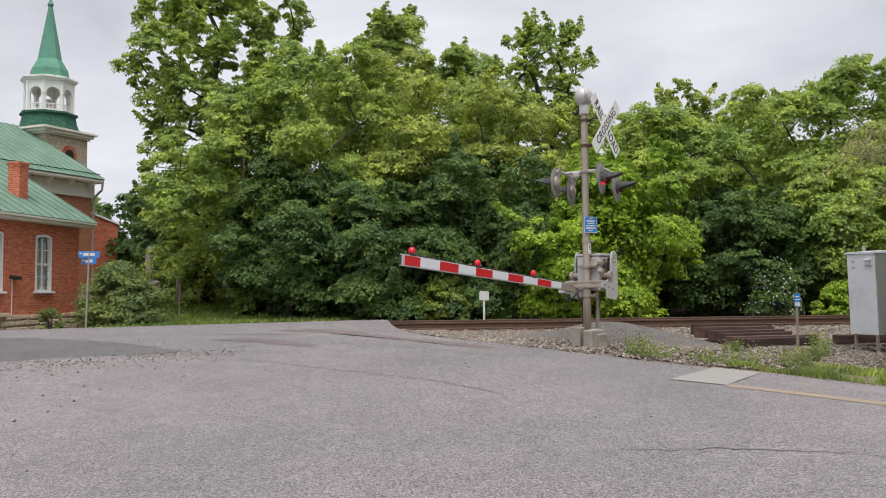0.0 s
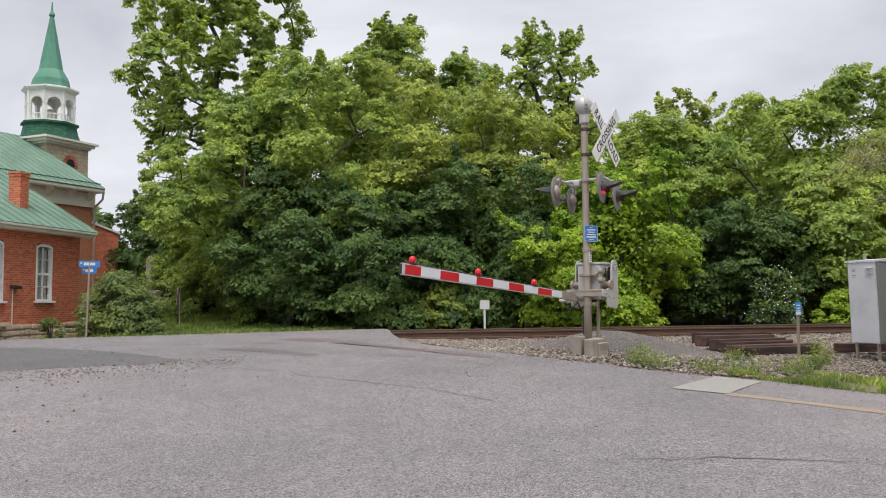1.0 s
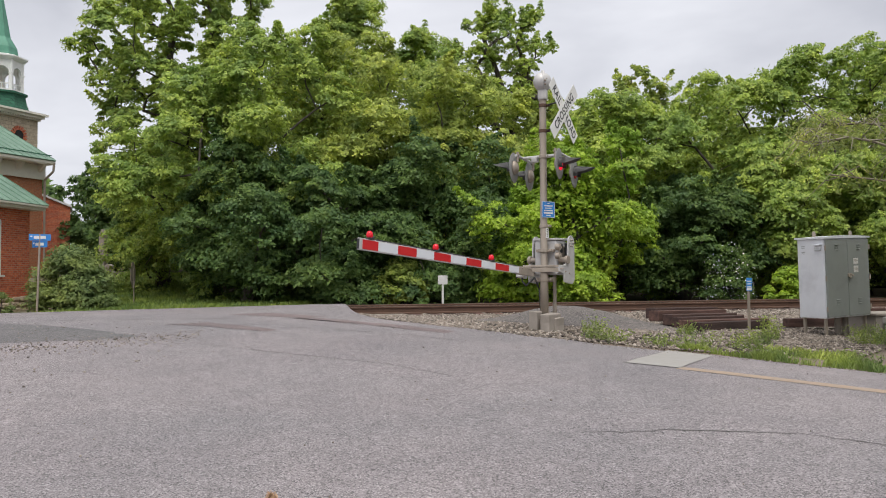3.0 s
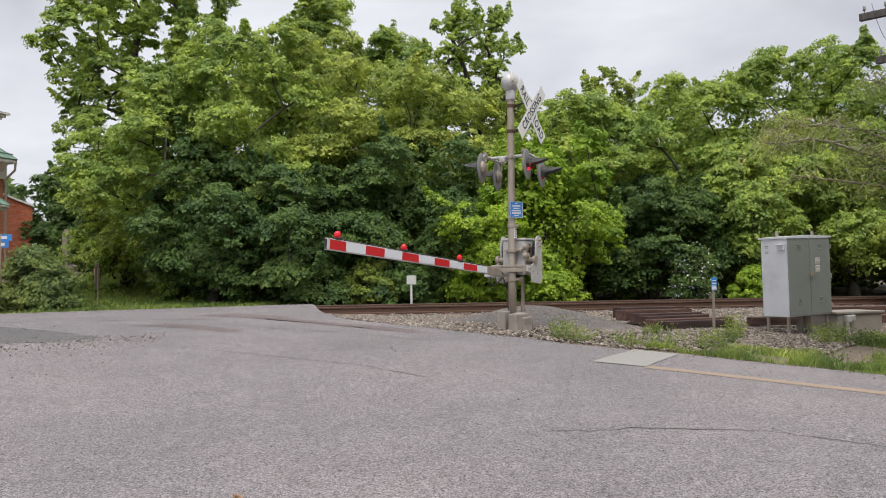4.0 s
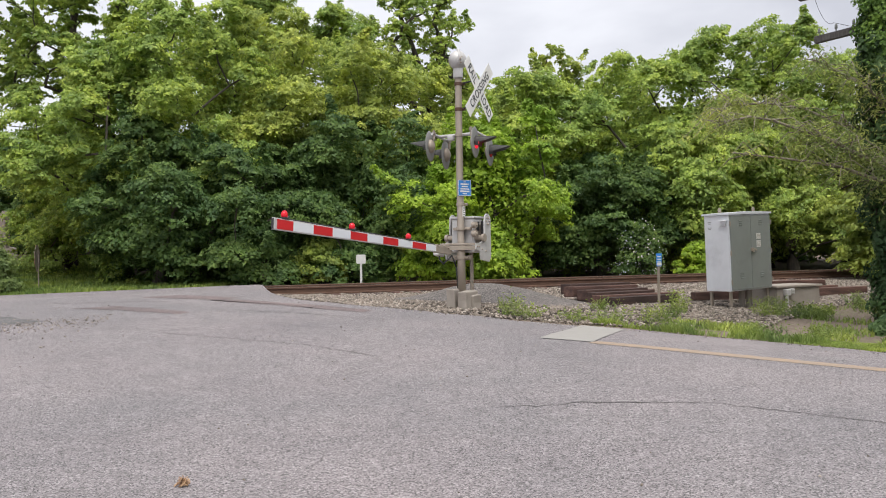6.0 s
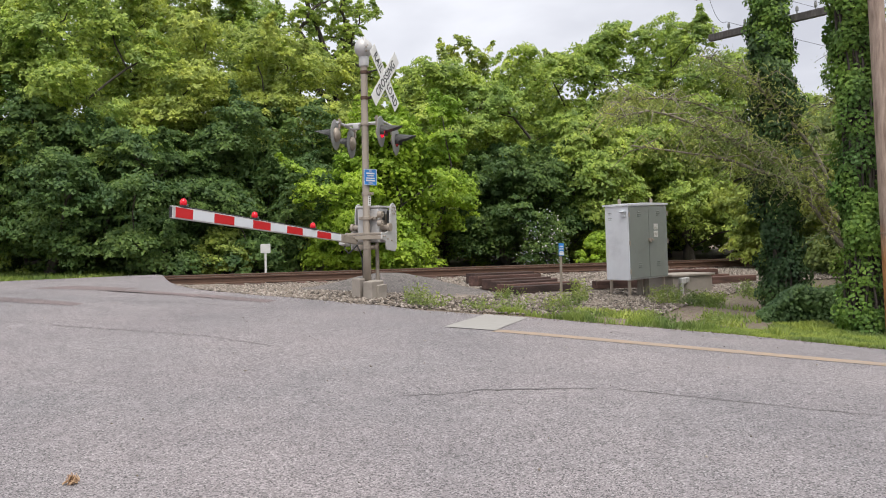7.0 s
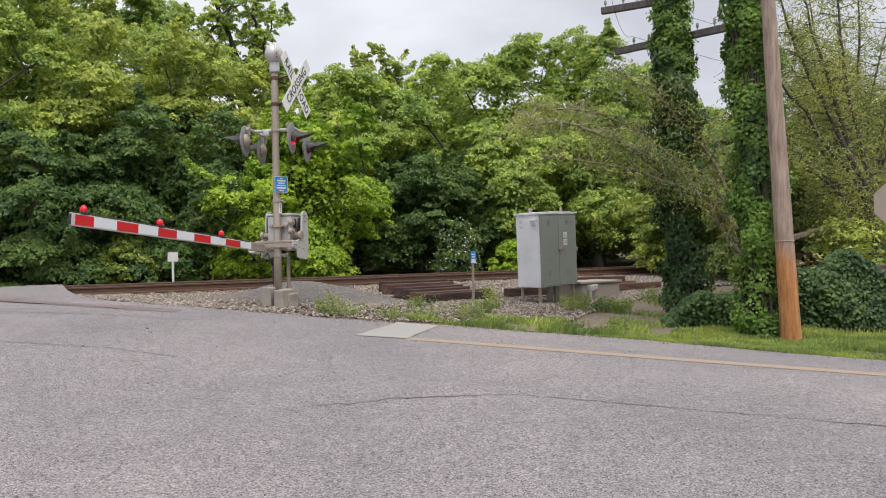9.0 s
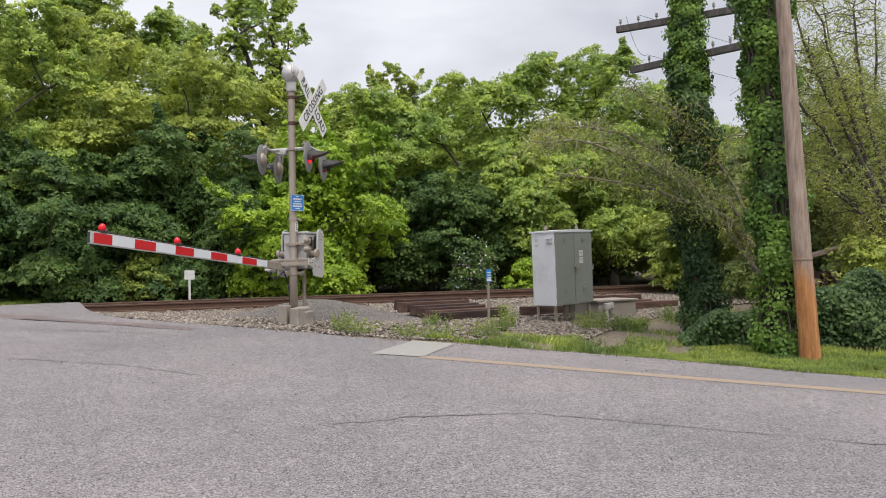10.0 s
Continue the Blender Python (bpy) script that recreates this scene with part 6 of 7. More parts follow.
    octo(bm, [(1.14, z0 - 0.04), (1.14, z0 + 0.03)])
    part("belfry_floor", bm, M_TRIM, root)
    bm = B()
    lathe(bm, [(0.42, z0 + 0.3), (0.38, z0 + 0.4), (0.27, z0 + 0.62), (0.22, z0 + 0.8), (0.1, z0 + 0.88)], Matrix.Translation((tx, ty, 0)), 18)
    part("church_bell", bm, M_TRIM, root, "pale bell hanging in the belfry", True)
    bm = B()
    octo(bm, [(1.34, z1 - 0.04), (1.5, z1 + 0.04), (1.6, z1 + 0.14), (1.6, z1 + 0.22), (1.14, z1 + 0.34)])
    part("belfry_cornice", bm, M_TRIMW, root, "white belfry cornice")
    zs = z1 + 0.3
    bm = B()
    octo(bm, [(1.12, zs), (1.07, zs + 0.2), (1.02, zs + 0.5), (0.86, zs + 0.8), (0.68, zs + 1.1), (0.12, zs + 4.3), (0.1, zs + 4.4)])
    part("spire", bm, M_GREENSPIRE, root, "green metal octagonal spire")
    bm = B()
    octo(bm, [(0.15, zs + 4.35), (0.18, zs + 4.42), (0.15, zs + 4.5), (0.06, zs + 4.7), (0.03, zs + 5.2)])
    part("finial", bm, M_GREENSPIRE, root)


make_church()


def make_annex():
    root = thing("brick_annex", Matrix.Translation((-21.3, 53.8, 0)) @ Matrix.Rotation(radians(21), 4, "Z"), "plain red-brown brick annex with white sloping coping", "building")
    bm = B()
    prism(bm, [(-3, 0), (0.45, 0), (0.45, 5.88), (-3, 7.3)], 5.0, Matrix.Translation((0, 2.5, 0)))
    part("wall", bm, M_BRICK, root, "red-brown brick wall")
    bm = B()
    prism(bm, [(-3.1, 7.36), (0.55, 5.86), (0.55, 5.98), (-3.1, 7.48)], 5.2, Matrix.Translation((0, 2.5, 0)))
    part("coping", bm, M_TRIMW, root, "white coping")


make_annex()


def make_street_sign():
    root = thing("street_sign", Matrix.Translation((-11.35, 26.8, 0.4)), "blue street name signs on a thin grey post", "street sign")
    bm = B()
    cyl(bm, (0, 0, 0), (0.07, 0, 2.2), 0.035, seg=12)
    part("post", bm, M_GALV, root, "", True)
    for z, rot, w in ((2.34, 28, 0.62), (2.13, -62, 0.62)):
        m = Matrix.Translation((0.07, 0, z)) @ Matrix.Rotation(radians(rot - (0 if z > 2.2 else -38)), 4, "Z")
        bm = B()
        box(bm, 0, 0, 0, w, 0.012, 0.2, bevel=0.003)
        bm.transform(m)
        pl = part("name_plate", bm, M_BLUE, root, "blue street name plate")
        bm = B()
        for k in (-1, 1):
            box(bm, 0.0, k * 0.008, 0, 0.34, 0.003, 0.09)
            box(bm, -0.24, k * 0.008, 0.03, 0.06, 0.003, 0.04)
        bm.transform(m)
        part("text_bar", bm, M_WHITE, pl)
    bm = B()
    cyl(bm, (0.07, 0, 2.0), (0.07, 0, 2.45), 0.02, seg=8)
    part("bracket", bm, M_GALV, root)


make_street_sign()


def make_octagon_sign(x, y, heading, h, label, r=0.38, post=0.03):
    root = thing("stop_sign", Matrix.Translation((x, y, gz(x, y))) @ Matrix.Rotation(radians(heading), 4, "Z"), label, "stop sign")
    bm = B()
    box(bm, 0, 0, h / 2, post * 2, post, h, bevel=0.004)
    part("post", bm, M_GALV, root)
    bm = B()
    prism(bm, [(r * math.cos(radians(22.5 + 45 * k)), h - 0.25 + r * math.sin(radians(22.5 + 45 * k))) for k in range(8)], 0.006, Matrix.Translation((0, post, 0)))
    part("panel", bm, M_GALV, root, "bare metal back of the sign")
    bm = B()
    prism(bm, [(r * 0.97 * math.cos(radians(22.5 + 45 * k)), h - 0.25 + r * 0.97 * math.sin(radians(22.5 + 45 * k))) for k in range(8)], 0.003, Matrix.Translation((0, post + 0.006, 0)))
    part("face", bm, M_RED, root, "red sign face")


make_octagon_sign(-9.4, 30.0, 97, 1.3, "stop sign seen edge-on on the grass verge", 0.48)
make_octagon_sign(11.18, 9.75, -40, 2.35, "grey back of a stop sign on a post")


# ---- shrubs ----


def make_shrub(x, y, rx, ry, h, leaf, label, seed, clumps=60, per=120, size=0.1, flowers=0):
    rng = np.random.default_rng(seed)
    root = thing("shrub", Matrix.Translation((x, y, gz(x, y))), label, "shrub")
    cen = []
    for i in range(clumps):
        a, q = rng.uniform(0, math.tau), math.sqrt(rng.random())
        zz = h * rng.random()
        k = math.sqrt(max(0.05, 1 - (zz / h) ** 2.2))
        cen.append((rx * q * k * math.cos(a), ry * q * k * math.sin(a), zz * 0.92))
    cen = np.array(cen)
    rad = rng.uniform(0.2, 0.42, clumps) * min(1.4, h / 1.6)
    pile = Pile()
    for c in cen[::3]:
        pile.tube([(c[0] * 0.15, c[1] * 0.15, -0.05), (c[0] * 0.6, c[1] * 0.6, c[2] * 0.6), tuple(c)], [0.02, 0.014, 0.006], 5)
    pile.obj("stem", M_BARK, root, True)
    v, f = clump_leaves(cen, rad, per, size, rng, 0.8, 0.1)
    raw("foliage", v, f, LEAF[leaf], root)
    if flowers:
        k = rng.integers(0, clumps, flowers)
        d = rng.normal(size=(flowers, 3))
        d /= np.linalg.norm(d, axis=1, keepdims=True)
        p = cen[k] + d * rad[k][:, None] * (1.05, 1.05, 0.85)
        v, f = leaf_arrays(p, d + (0, -0.6, 0.2), 0.045, rng, 0.9)
        raw("blossom", v, f, LEAF["flower"], root)
    return root


make_shrub(-10.9, 28.3, 1.25, 1.0, 2.05, "shrub", "rounded olive-green shrub beside the brick building", 60, 130, 190, 0.085)
make_shrub(-10.25, 27.9, 0.8, 0.8, 1.5, "shrub", "rounded olive-green shrub on the grass", 61, 90, 170, 0.085)
make_shrub(-12.55, 27.0, 0.45, 0.3, 0.75, "shrub", "small dusty shrub at the stone foundation", 62, 26, 90, 0.07)
make_shrub(10.75, 27.6, 0.8, 0.6, 1.9, "dark", "white-flowering shrub at the edge of the woods", 63, 60, 120, 0.09, 800)
make_shrub(12.6, 26.8, 0.9, 0.6, 1.25, "bright", "low bright green undergrowth by the tracks", 64, 50, 150, 0.09)
make_shrub(0.0, 27.2, 1.0, 0.6, 1.5, "walnut", "low yellowish green bough by the tracks", 65, 50, 130, 0.1)
make_shrub(13.3, 13.0, 0.8, 0.8, 1.9, "walnut", "young bright green sapling over the fence", 66, 60, 130, 0.07)
make_shrub(14.8, 12.6, 0.7, 0.7, 2.3, "walnut", "young bright green sapling by the shed", 67, 50, 120, 0.07)

# ---- stones in the churchyard ----


def make_monument(x, y, w, d, h, label):
    root = thing("gravestone", Matrix.Translation((x, y, gz(x, y) - 0.1)) @ Matrix.Rotation(radians(-15), 4, "Z"), label, "gravestone", "stones on the bank")
    bm = B()
    box(bm, 0, 0, 0.15, w * 1.5, d * 1.5, 0.3, bevel=0.02)
    part("plinth", bm, M_CONC, root)
    bm = B()
    prism(bm, [(-w / 2, 0.3), (w / 2, 0.3), (w * 0.4, h * 0.9), (0, h), (-w * 0.4, h * 0.9)], d, None)
    bmesh.ops.bevel(bm, geom=list(bm.edges), offset=0.015, segments=1, affect="EDGES")
    part("shaft", bm, M_CONC, root)


make_monument(-15.7, 45.0, 0.36, 0.34, 2.5, "tall weathered grey stone monument")
make_monument(-15.1, 44.2, 0.5, 0.25, 0.7, "low weathered grey gravestone")


# ---- poles, ivy, wires ----


def ivy_on(root, axis_pts, radii, n, seed, size=0.12, leaf="ivy", bare=()):
    """Ivy leaves in an uneven coat about a line of points."""
    rng = np.random.default_rng(seed)
    p = np.array(axis_pts, float)
    t = rng.random(n)
    h = np.linspace(0, 1, len(p))
    c = np.c_[[np.interp(t, h, p[:, k]) for k in range(3)]].T
    r = np.interp(t, h, radii)
    a = rng.uniform(0, math.tau, n)
    lump = 1 + 0.2 * np.sin(a * 2 + t * 31) + 0.16 * np.sin(a * 3 - t * 53 + 1) + 0.12 * np.sin(t * 90 + a)
    q = r * lump * (1 - 0.42 * rng.random(n) ** 2)
    d = np.c_[np.cos(a), np.sin(a), np.zeros(n)]
    pos = c + d * q[:, None] + np.c_[np.zeros(n), np.zeros(n), rng.normal(size=n) * 0.05]
    keep = np.ones(n, bool)
    for lo, hi, frac in bare:
        keep &= ~((t > lo) & (t < hi) & (rng.random(n) < frac))
    v, f = leaf_arrays(pos[keep], d[keep] * 1.0 + (0, 0, 0.45) + rng.normal(size=(keep.sum(), 3)) * 0.4, size, rng, 0.8)
    raw("ivy", v, f, LEAF[leaf], root)
    pile = Pile()
    for k in range(26):
        a0 = rng.uniform(0, math.tau)
        pts = []
        for s in np.linspace(0, 0.9, 12):
            cc = [np.interp(s, h, p[:, j]) for j in range(3)]
            rr = np.interp(s, h, radii) * rng.uniform(0.45, 0.8)
            a0 += rng.normal() * 0.35
            pts.append((cc[0] + rr * math.cos(a0), cc[1] + rr * math.sin(a0), cc[2]))
        pile.tube(pts, [0.018] * 12, 5)
    pile.obj("vine_stem", M_BARK, root, True)


def make_telegraph_pole():
    x, y = 9.62, 13.33
    z0 = gz(x, y)
    root = thing("telegraph_pole", Matrix.Translation((x, y, z0)), "old telegraph pole smothered in ivy with two crossarms", "utility pole")
    bm = B()
    cyl(bm, (0.22, 0, -0.2), (0.05, -0.02, 7.6), 0.15, 0.11, 16)
    part("pole", bm, M_POLE, root, "", True)
    ivy_on(root, [(0.25, 0, 0), (0.2, 0, 1.2), (0.12, 0, 2.4), (0.1, 0, 3.6), (0.02, 0, 4.8), (0.0, 0, 6.0), (0.06, 0, 7.4)], [0.38, 0.36, 0.42, 0.44, 0.34, 0.2, 0.15], 28000, 70, 0.066)
    ivy_on(root, [(0.05, 0, 4.3), (0.0, 0, 5.2), (0.02, 0, 6.2), (0.06, 0, 7.4)], [0.33, 0.33, 0.29, 0.27], 13000, 72, 0.06, "vine")
    for zc, half, d in ((6.11, 1.35, Vector((0.62, -0.78, 0))), (5.36, 1.3, Vector((0.38, -0.925, 0)))):
        d.normalize()
        c = Vector((0.05, 0, zc - z0)) - d * 0.1
        m = Matrix.Translation(c) @ Matrix.Rotation(math.atan2(d.y, d.x), 4, "Z")
        bm = B()
        box(bm, 0, 0.14, 0, half * 2, 0.10, 0.13, bevel=0.008)
        bm.transform(m)
        arm = part("crossarm", bm, M_ARM, root, "weathered grey timber crossarm")
        for k in range(8):
            xx = -half + 0.08 + k * (half * 2 - 0.16) / 7
            if abs(xx) < 0.2:
                continue
            bm = B()
            cyl(bm, (xx, 0.14, 0.06), (xx, 0.14, 0.14), 0.012, seg=6)
            lathe(bm, [(0.024, 0.12), (0.03, 0.135), (0.024, 0.155), (0.028, 0.17), (0.02, 0.2), (0.01, 0.21)], Matrix.Translation((xx, 0.14, 0)), 10)
            bm.transform(m)
            part("insulator", bm, M_GLASS, arm, "small glass insulator", True)


make_telegraph_pole()


def make_wires():
    for k, (a, b, sag) in enumerate((((9.3, 14.15, 5.55), (38, 22, 6.3), 0.7), ((10.0, 12.6, 5.55), (38, 20, 6.2), 0.7),
                                     ((8.95, 14.3, 6.3), (9.3, 14.15, 5.55), 0.25), ((10.3, 12.6, 6.3), (10.0, 12.6, 5.55), 0.2), ((9.1, 14.1, 6.3), (38, 21, 7.0), 0.8))):
        a, b = Vector(a), Vector(b)
        pile = Pile()
        pts = [a + (b - a) * (i / 20) - Vector((0, 0, sag * 4 * (i / 20) * (1 - i / 20))) for i in range(21)]
        pile.tube(pts, [0.004] * 21, 5)
        tagged(pile.obj("overhead_wire", M_BLACK, None, True), "thin dark overhead wire", "wire", "wires on the telegraph pole")


make_wires()


def make_utility_pole():
    x, y = 9.24, 9.95
    z0 = gz(x, y)
    root = thing("utility_pole", Matrix.Translation((x, y, z0)), "leaning wooden utility pole, stripped orange near the ground", "utility pole")
    lean = Vector((-0.048, 0.02, 1.0))
    pile = Pile()
    pts = [lean * (-0.2 + 8.7 * k / 24) for k in range(25)]
    pile.tube(pts, [(0.150 - 0.08 * k / 24) * (1 + 0.015 * math.sin(k * 2.3)) for k in range(25)], 20)
    pile.obj("pole", M_UPOLE, root, True)
    bm = B()
    c = lean * 1.5
    lathe(bm, [(0.142, c.z - 0.008), (0.146, c.z + 0.0), (0.142, c.z + 0.008)], Matrix.Translation((c.x, c.y, 0)), 20)
    part("band", bm, M_YELLOW, root, "thin yellow band")


make_utility_pole()


def make_ivy_trunk():
    x, y = 9.30, 10.58
    z0 = gz(x, y)
    root = thing("dead_tree", Matrix.Translation((x, y, z0)), "dead tree trunk thickly wrapped in bright green ivy", "tree")
    pile = Pile()
    pile.tube([(0, 0, -0.2), (-0.05, 0.02, 2.5), (-0.1, 0.04, 5), (-0.15, 0.05, 8)], [0.2, 0.17, 0.15, 0.12], 12)
    pile.obj("trunk", M_BARK, root, True)
    ivy_on(root, [(-0.08, 0, 0), (-0.06, 0, 1.3), (-0.08, 0.0, 2.6), (-0.14, 0.02, 4.0), (-0.24, 0.03, 5.4), (-0.3, 0.04, 6.7), (-0.35, 0.04, 8)], [0.38, 0.33, 0.38, 0.35, 0.39, 0.37, 0.36], 46000, 71, 0.06, "vine",
           ((0.05, 0.15, 0.72), (0.30, 0.42, 0.5)))


make_ivy_trunk()


# ---- willow and thin trees by the poles ----


def make_willow(x, y, limbs, seed, label, twigs=26, leaf="willow", droop=0.7, per=34, size=0.12, slim=0.22, twig_len=0.9):
    """Arching limbs with drooping twigs of narrow leaves."""
    rng = np.random.default_rng(seed)
    z0 = gz(x, y)
    bark = M_PALEBARK if leaf == "willow" and droop > 0.5 else M_BARK
    root = thing("willow", Matrix.Translation((x, y, z0)), label, "tree")
    pile, pos = Pile(), []
    for pts, r in limbs:
        p = np.array(pts, float)
        t = np.linspace(0, 1, 12)
        h = np.linspace(0, 1, len(p))
        q = np.c_[[np.interp(t, h, p[:, k]) for k in range(3)]].T
        q[1:-1] = (q[:-2] + 2 * q[1:-1] + q[2:]) / 4
        q[1:] += rng.normal(size=(11, 3)) * 0.03
        pile.tube(q, list(np.linspace(r, 0.012, 12)), 7)
        for k in range(twigs):
            s = rng.uniform(0.2, 1.0)
            b = np.array([np.interp(s, t, q[:, j]) for j in range(3)])
            a = rng.uniform(0, math.tau)
            ln = twig_len * rng.uniform(0.5, 1.2)
            d = np.array([math.cos(a), math.sin(a), rng.uniform(-0.2, 0.7)])
            m1 = b + d * ln * 0.45
            e = m1 + d * ln * 0.45 * (1, 1, 0.2) - (0, 0, droop * ln * 0.6)
            pile.tube([b, m1, e], [0.012, 0.008, 0.003], 4)
            for c0, c1 in ((b, m1), (m1, e)):
                mm = per // 2
                u = rng.random((mm, 1))
                pos.append(c0 + (c1 - c0) * u + rng.normal(size=(mm, 3)) * 0.11 - (0, 0, 0.05))
    pos = np.concatenate(pos)
    pile.obj("trunk", bark, root, True)
    nr = rng.normal(size=(len(pos), 3)) + (0, 0, 0.5)
    v, f = leaf_arrays(pos, nr, size, rng, slim)
    raw("crown", v, f, LEAF[leaf], root)


make_willow(10.95, 12.6, [
    ([(0, 0, 0), (-0.3, 0.0, 1.6), (-1.2, 0.1, 2.35), (-2.5, 0.2, 2.8), (-4.3, 0.3, 2.95)], 0.065),
    ([(0, 0, 0.3), (-0.4, 0.1, 1.9), (-1.1, 0.2, 2.7), (-2.0, 0.4, 3.0), (-3.1, 0.5, 3.2)], 0.055),
    ([(0, 0, 0.5), (-0.5, 0.2, 2.3), (-1.0, 0.4, 3.4), (-2.0, 0.5, 4.3), (-2.7, 0.6, 4.6)], 0.05),
    ([(0, 0, 0.8), (-1.3, 0.2, 2.5), (-2.5, 0.2, 3.1), (-3.7, 0.3, 3.6), (-4.6, 0.3, 3.4)], 0.045),
    ([(0, 0, 0.8), (-0.9, 0.6, 2.6), (-1.8, 1.0, 3.6), (-3.0, 1.3, 4.0), (-4.0, 1.4, 3.9)], 0.04),
], 80, "grey-green willow with arching limbs reaching past the pole", 50, per=44, size=0.095, twig_len=0.75)
for i, (wx, wy, hh, sd) in enumerate(((16.4, 15.8, 7.6, 82), (15.4, 14.6, 6.0, 83))):
    rr = random.Random(sd)
    limbs = []
    for k in range(9):
        a, sp = rr.uniform(0, math.tau), rr.uniform(0.8, 2.4)
        limbs.append(([(0, 0, 0), (0.1 * math.cos(a), 0.1 * math.sin(a), hh * 0.25), (sp * 0.5 * math.cos(a), sp * 0.5 * math.sin(a), hh * 0.62), (sp * math.cos(a), sp * math.sin(a), hh * rr.uniform(0.8, 1.05))], 0.07))
    make_willow(wx, wy, limbs, sd, "thin-leaved willow with many bare slender branches", 34, per=70, droop=0.35, twig_len=1.0, size=0.1)
make_willow(14.3, 13.0, [
    ([(0, 0, 0), (-0.25, 0, 2.2), (-1.5, 0.1, 3.7), (-2.8, 0.2, 5.0)], 0.10),
    ([(0, 0, 0.8), (-0.4, 0.2, 3.0), (-0.9, 0.4, 4.8), (-1.5, 0.5, 6.6)], 0.09),
    ([(0, 0, 1.2), (-1.1, 0.3, 2.8), (-2.3, 0.5, 3.6), (-3.2, 0.6, 3.9)], 0.06),
    ([(0, 0, 1.2), (0.1, 0.5, 3.5), (-0.2, 0.8, 5.5), (0.1, 1.0, 7.2)], 0.08),
    ([(0, 0, 0.6), (-0.8, -0.1, 2.2), (-2.0, -0.1, 2.9), (-3.0, 0, 3.2)], 0.05),
    ([(-0.3, 0, 2.4), (-1.2, 0.2, 4.2), (-1.9, 0.3, 5.4), (-2.3, 0.4, 6.8)], 0.06),
], 84, "thin-leaved willow with dark limbs leaning over the fence", 52, per=44, droop=0.4, twig_len=0.9, size=0.105)
BACK = "dense green thicket tree behind the fence"
for tx, ty, hh, rr_, lf, sd in ((18.5, 20.5, 5.8, 2.8, "shrub", 90), (21.5, 18.5, 5.2, 2.8, "maple", 91), (17.8, 17.2, 5.4, 2.3, "shrub", 92), (24.5, 22.5, 6.5, 3.2, "maple", 93), (17.2, 23.5, 4.4, 1.5, "walnut", 94), (23.0, 15.0, 5.5, 2.6, "shrub", 95)):
    make_tree(tx, ty, hh, rr_, 0.15, lf, BACK, sd, boughs=30, per=40, size=0.11, trunk_r=0.1, bough_r=(0.6, 1.0), group="thicket behind the fence")


# ---- fence with ivy, shed ----


def make_fence():
    a, b = Vector((10.55, 11.75, 0)), Vector((13.6, 10.55, 0))
    root = thing("ivy_fence", Matrix.Translation((a.x, a.y, gz(a.x, a.y))) @ Matrix.Rotation(math.atan2(b.y - a.y, b.x - a.x), 4, "Z"), "old timber rail fence buried in dark ivy", "fence")
    L = (b - a).length
    for k in range(4):
        bm = B()
        box(bm, k * L / 3, 0, 0.5, 0.1, 0.1, 1.1, bevel=0.012)
        part("post", bm, M_POLE, root)
    for z in (0.35, 0.92):
        bm = B()
        box(bm, L / 2, -0.04, z, L, 0.05, 0.12, bevel=0.01)
        part("rail", bm, M_TIE, root)
    rng = np.random.default_rng(77)
    n = 46000
    x = rng.uniform(-2.0, L + 0.2, n)
    top = 0.86 + 0.12 * np.sin(x * 2.1) + 0.34 * np.exp(-((x - 1.25) / 0.5) ** 2) + 0.05 * np.sin(x * 7)
    top *= np.clip((x + 2.15) / 0.8, 0.25, 1) * np.where(x < -0.2, 0.8, 1.0)
    z = top * rng.random(n) ** 0.8
    y = -0.16 - 0.25 * rng.random(n) ** 2 + 0.1 * np.sin(x * 3 + z * 4) + rng.normal(size=n) * 0.08 - 0.15 * (1 - z)
    v, f = leaf_arrays(np.c_[x, y, z], np.c_[rng.normal(size=n) * 0.5, -np.ones(n), 0.6 + rng.normal(size=n) * 0.4], 0.06, rng, 0.85)
    raw("ivy", v, f, LEAF["ivy"], root)
    bm = B()
    box(bm, 1.7, 0.35, 0.98, 1.6, 0.16, 0.14, Matrix.Rotation(radians(4), 4, "Y"), 0.02)
    part("fallen_log", bm, M_BARK, root, "grey fallen log on the fence")


make_fence()


def make_board_fence():
    x0, y0 = 13.3, 10.9
    root = thing("board_fence", Matrix.Translation((x0, y0, gz(x0, y0))) @ Matrix.Rotation(radians(-25), 4, "Z"), "weathered grey upright board fence", "fence")
    rng = random.Random(5)
    for k in range(16):
        bm = B()
        h = 1.15 + rng.uniform(-0.06, 0.06)
        box(bm, k * 0.17, 0, h / 2, 0.15, 0.022, h, bevel=0.004)
        part("board", bm, M_POLE, root)
    bm = B()
    box(bm, 1.3, 0.04, 0.8, 2.7, 0.05, 0.09)
    part("rail", bm, M_POLE, root)


make_board_fence()


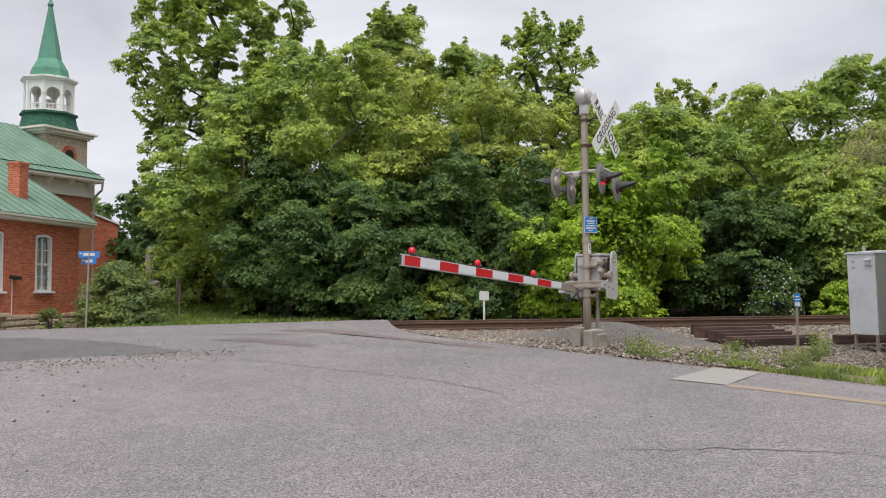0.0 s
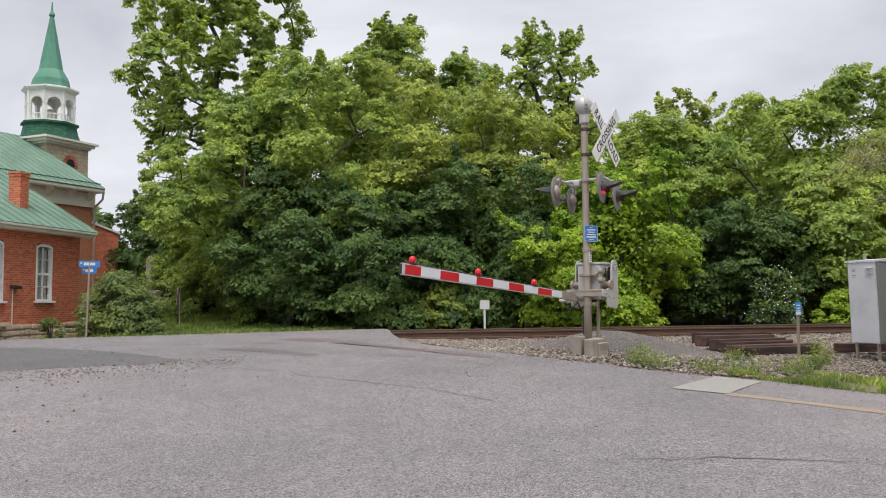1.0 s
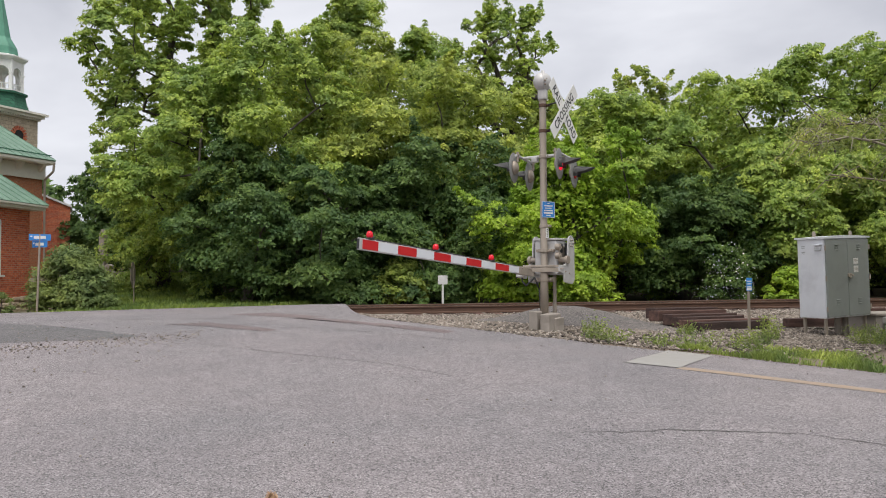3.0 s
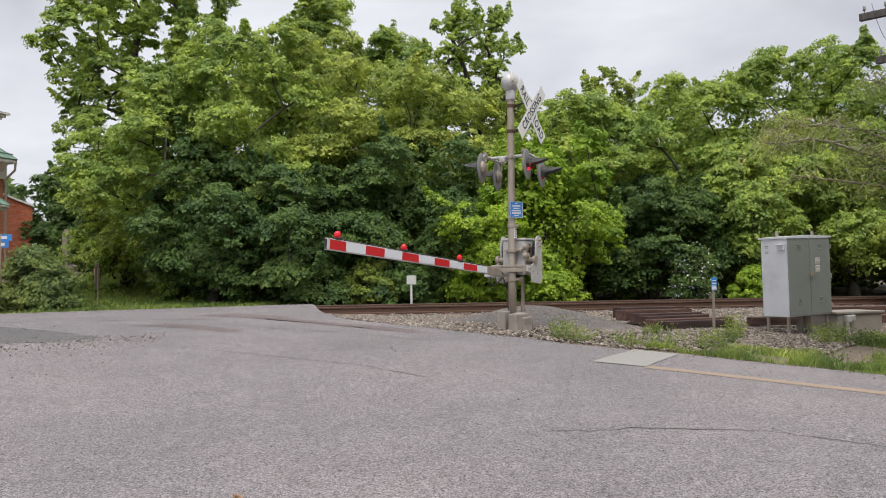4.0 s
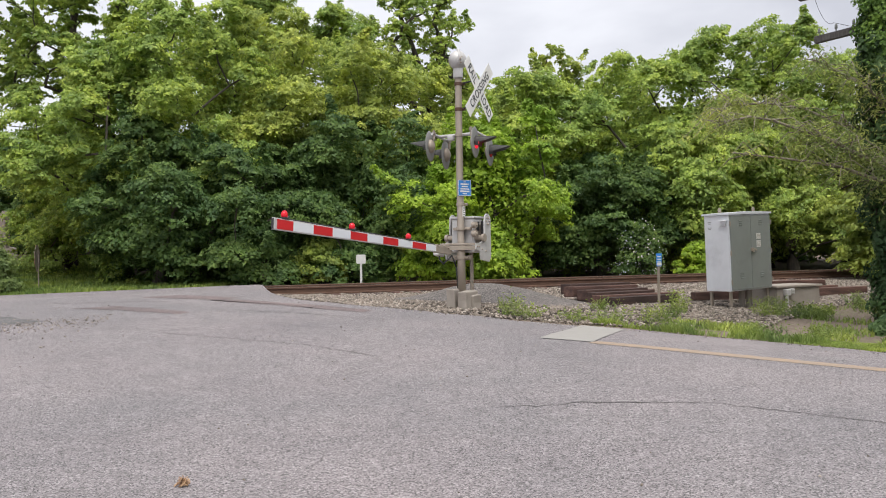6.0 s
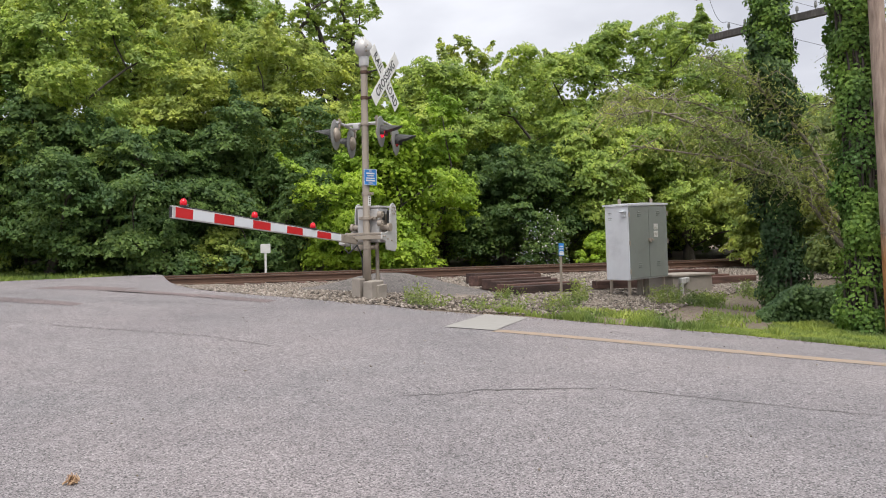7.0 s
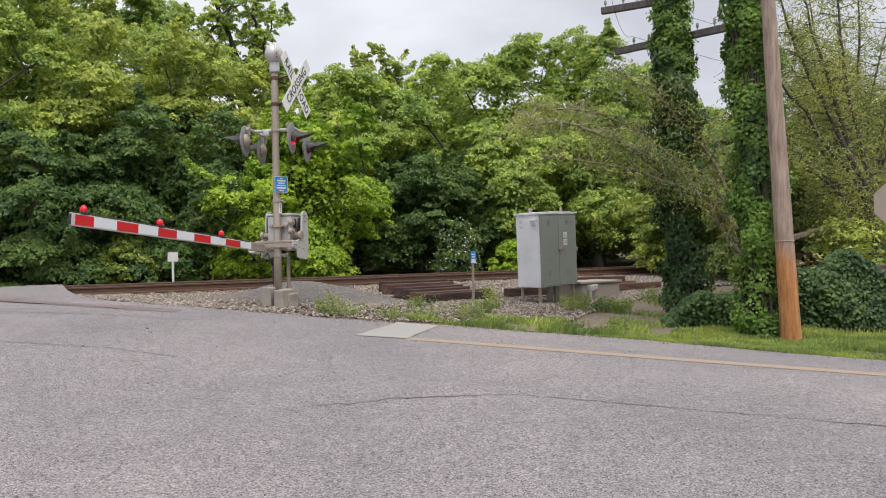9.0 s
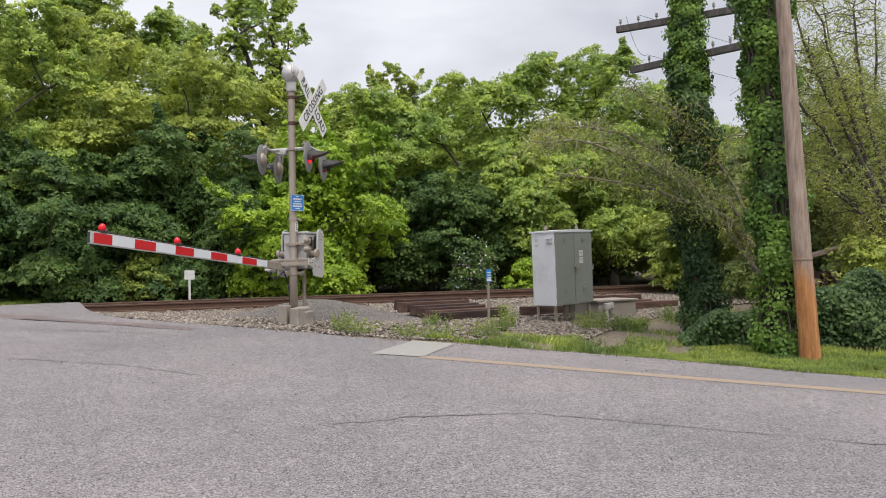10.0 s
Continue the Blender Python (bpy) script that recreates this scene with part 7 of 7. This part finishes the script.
def make_shed():
    root = thing("red_shed", Matrix.Translation((16.9, 14.4, gz(16.9, 14.4))) @ Matrix.Rotation(radians(-30), 4, "Z"), "small faded red painted brick shed", "shed")
    M = brick_mat("painted_red_block", (0.42, 0.09, 0.08), (0.48, 0.12, 0.1), (0.36, 0.1, 0.09), 0.4, 0.2, 0.01)
    bm = B()
    wall_with_holes(bm, -0.4, 3.6, -0.2, 1.75, 0, 0.2, [(0.55, 1.0, 0.6, 0.5)])
    box(bm, 1.6, 1.6, 0.8, 3.9, 0.2, 1.9)
    box(bm, -0.3, 0.85, 0.8, 0.2, 1.4, 1.9)
    part("wall", bm, M, root)
    bm = B()
    box(bm, 0.55, 0.12, 1.25, 0.6, 0.02, 0.5)
    part("window", bm, M_VOID, root, "dark small window")
    bm = B()
    prism(bm, [(-0.3, 1.72), (1.95, 1.98), (1.95, 2.06), (-0.3, 1.8)], 4.4, Matrix.Translation((1.6, 0, 0)) @ Matrix.Rotation(math.pi / 2, 4, "Z"))
    part("roof", bm, M_GALV, root, "grey sheet roof")


make_shed()


def make_leanto():
    root = thing("wood_shelter", Matrix.Translation((13.1, 13.9, gz(13.1, 13.9))) @ Matrix.Rotation(radians(-30), 4, "Z"), "small lean-to roof over stacked firewood", "shelter")
    bm = B()
    box(bm, 0.4, 0, 1.62, 1.5, 1.0, 0.05, Matrix.Rotation(radians(-16), 4, "Y"))
    part("roof", bm, M_POLE, root, "weathered board roof")
    for x in (-0.25, 1.05):
        bm = B()
        box(bm, x, -0.4, 0.75, 0.08, 0.08, 1.5)
        part("post", bm, M_POLE, root)
    rng = random.Random(8)
    for r in range(8):
        for k in range(7):
            bm = B()
            cyl(bm, (-0.1 + k * 0.16 + rng.uniform(-0.02, 0.02), -0.35, 0.1 + r * 0.14), (-0.1 + k * 0.16, 0.3, 0.1 + r * 0.14), 0.068, seg=8)
            part("firewood_log", bm, M_TIE if (r + k) % 3 else M_POLE, root)


make_leanto()


# ---- litter on the road ----


def make_tuft():
    x, y = -0.80, 5.27
    rng = np.random.default_rng(3)
    root = thing("straw_tuft", Matrix.Translation((x, y, float(paving_z(np.array([x]), np.array([y]))[0]) + 0.006)), "small tuft of dry brown straw on the asphalt", "litter")
    pile = Pile()
    for k in range(46):
        a = rng.uniform(0, math.tau)
        c = rng.normal(size=2) * 0.014
        d = np.array([math.cos(a), math.sin(a)]) * rng.uniform(0.012, 0.03)
        z = rng.uniform(0.0, 0.045)
        pile.tube([(c[0] - d[0], c[1] - d[1], z * 0.4), (c[0], c[1], z + 0.012), (c[0] + d[0], c[1] + d[1], z * 0.5)], [0.0025] * 3, 4)
    n = Net("dry_straw")
    m = n.done(n.ramp(n.geo.outputs["Random Per Island"], (0, (0.26, 0.15, 0.09)), (1, (0.5, 0.34, 0.2))), 0.9)
    pile.obj("straw", m, root)


make_tuft()


def make_grit():
    """Loose chips scattered on the road."""
    rng = np.random.default_rng(15)
    n = 1300
    x = rng.uniform(-11, 8, n)
    y = rng.uniform(4.5, 16, n)
    k = (y < edge_y(x) - 0.1) & (rng.random(n) < np.where((x < -3) & (y > 9), 1.0, 0.25))
    x, y = x[k], y[k]
    m = 500
    xe = rng.uniform(0.2, 8.5, m)
    x = np.r_[x, xe]
    y = np.r_[y, edge_y(xe) - rng.random(m) ** 2 * 0.5 - 0.05]
    # swept gravel along the rim of the darker asphalt
    m = 1500
    xg = rng.uniform(-11.5, -3.2, m)
    x = np.r_[x, xg]
    y = np.r_[y, np.interp(xg, [-12, -8.2, -5.6, -3.2], [10.0, 10.5, 12.4, 13.6]) + rng.normal(size=m) * 0.5 - 0.15]
    n = len(x)
    z = paving_z(x, y) + 0.004
    r = rng.uniform(0.004, 0.012, (n, 1)) * np.where(x < -3, 1.5, 1.0)[:, None]
    base = np.array([(1, 0, 0), (-1, 0, 0), (0, 1, 0), (0, -1, 0), (0, 0, 1), (0, 0, -1)], float)
    v = (base[None] + rng.normal(size=(n, 6, 3)) * 0.2) * r[..., None] + np.c_[x, y, z][:, None]
    f = np.array([(0, 2, 4), (2, 1, 4), (1, 3, 4), (3, 0, 4), (2, 0, 5), (1, 2, 5), (3, 1, 5), (0, 3, 5)])
    f = (f[None] + np.arange(n)[:, None, None] * 6).reshape(-1, 3)
    tagged(raw("loose_grit", v.reshape(-1, 3), f, M_STONE), "loose stone chips scattered on the asphalt", "grit", kind="stuff")


make_grit()
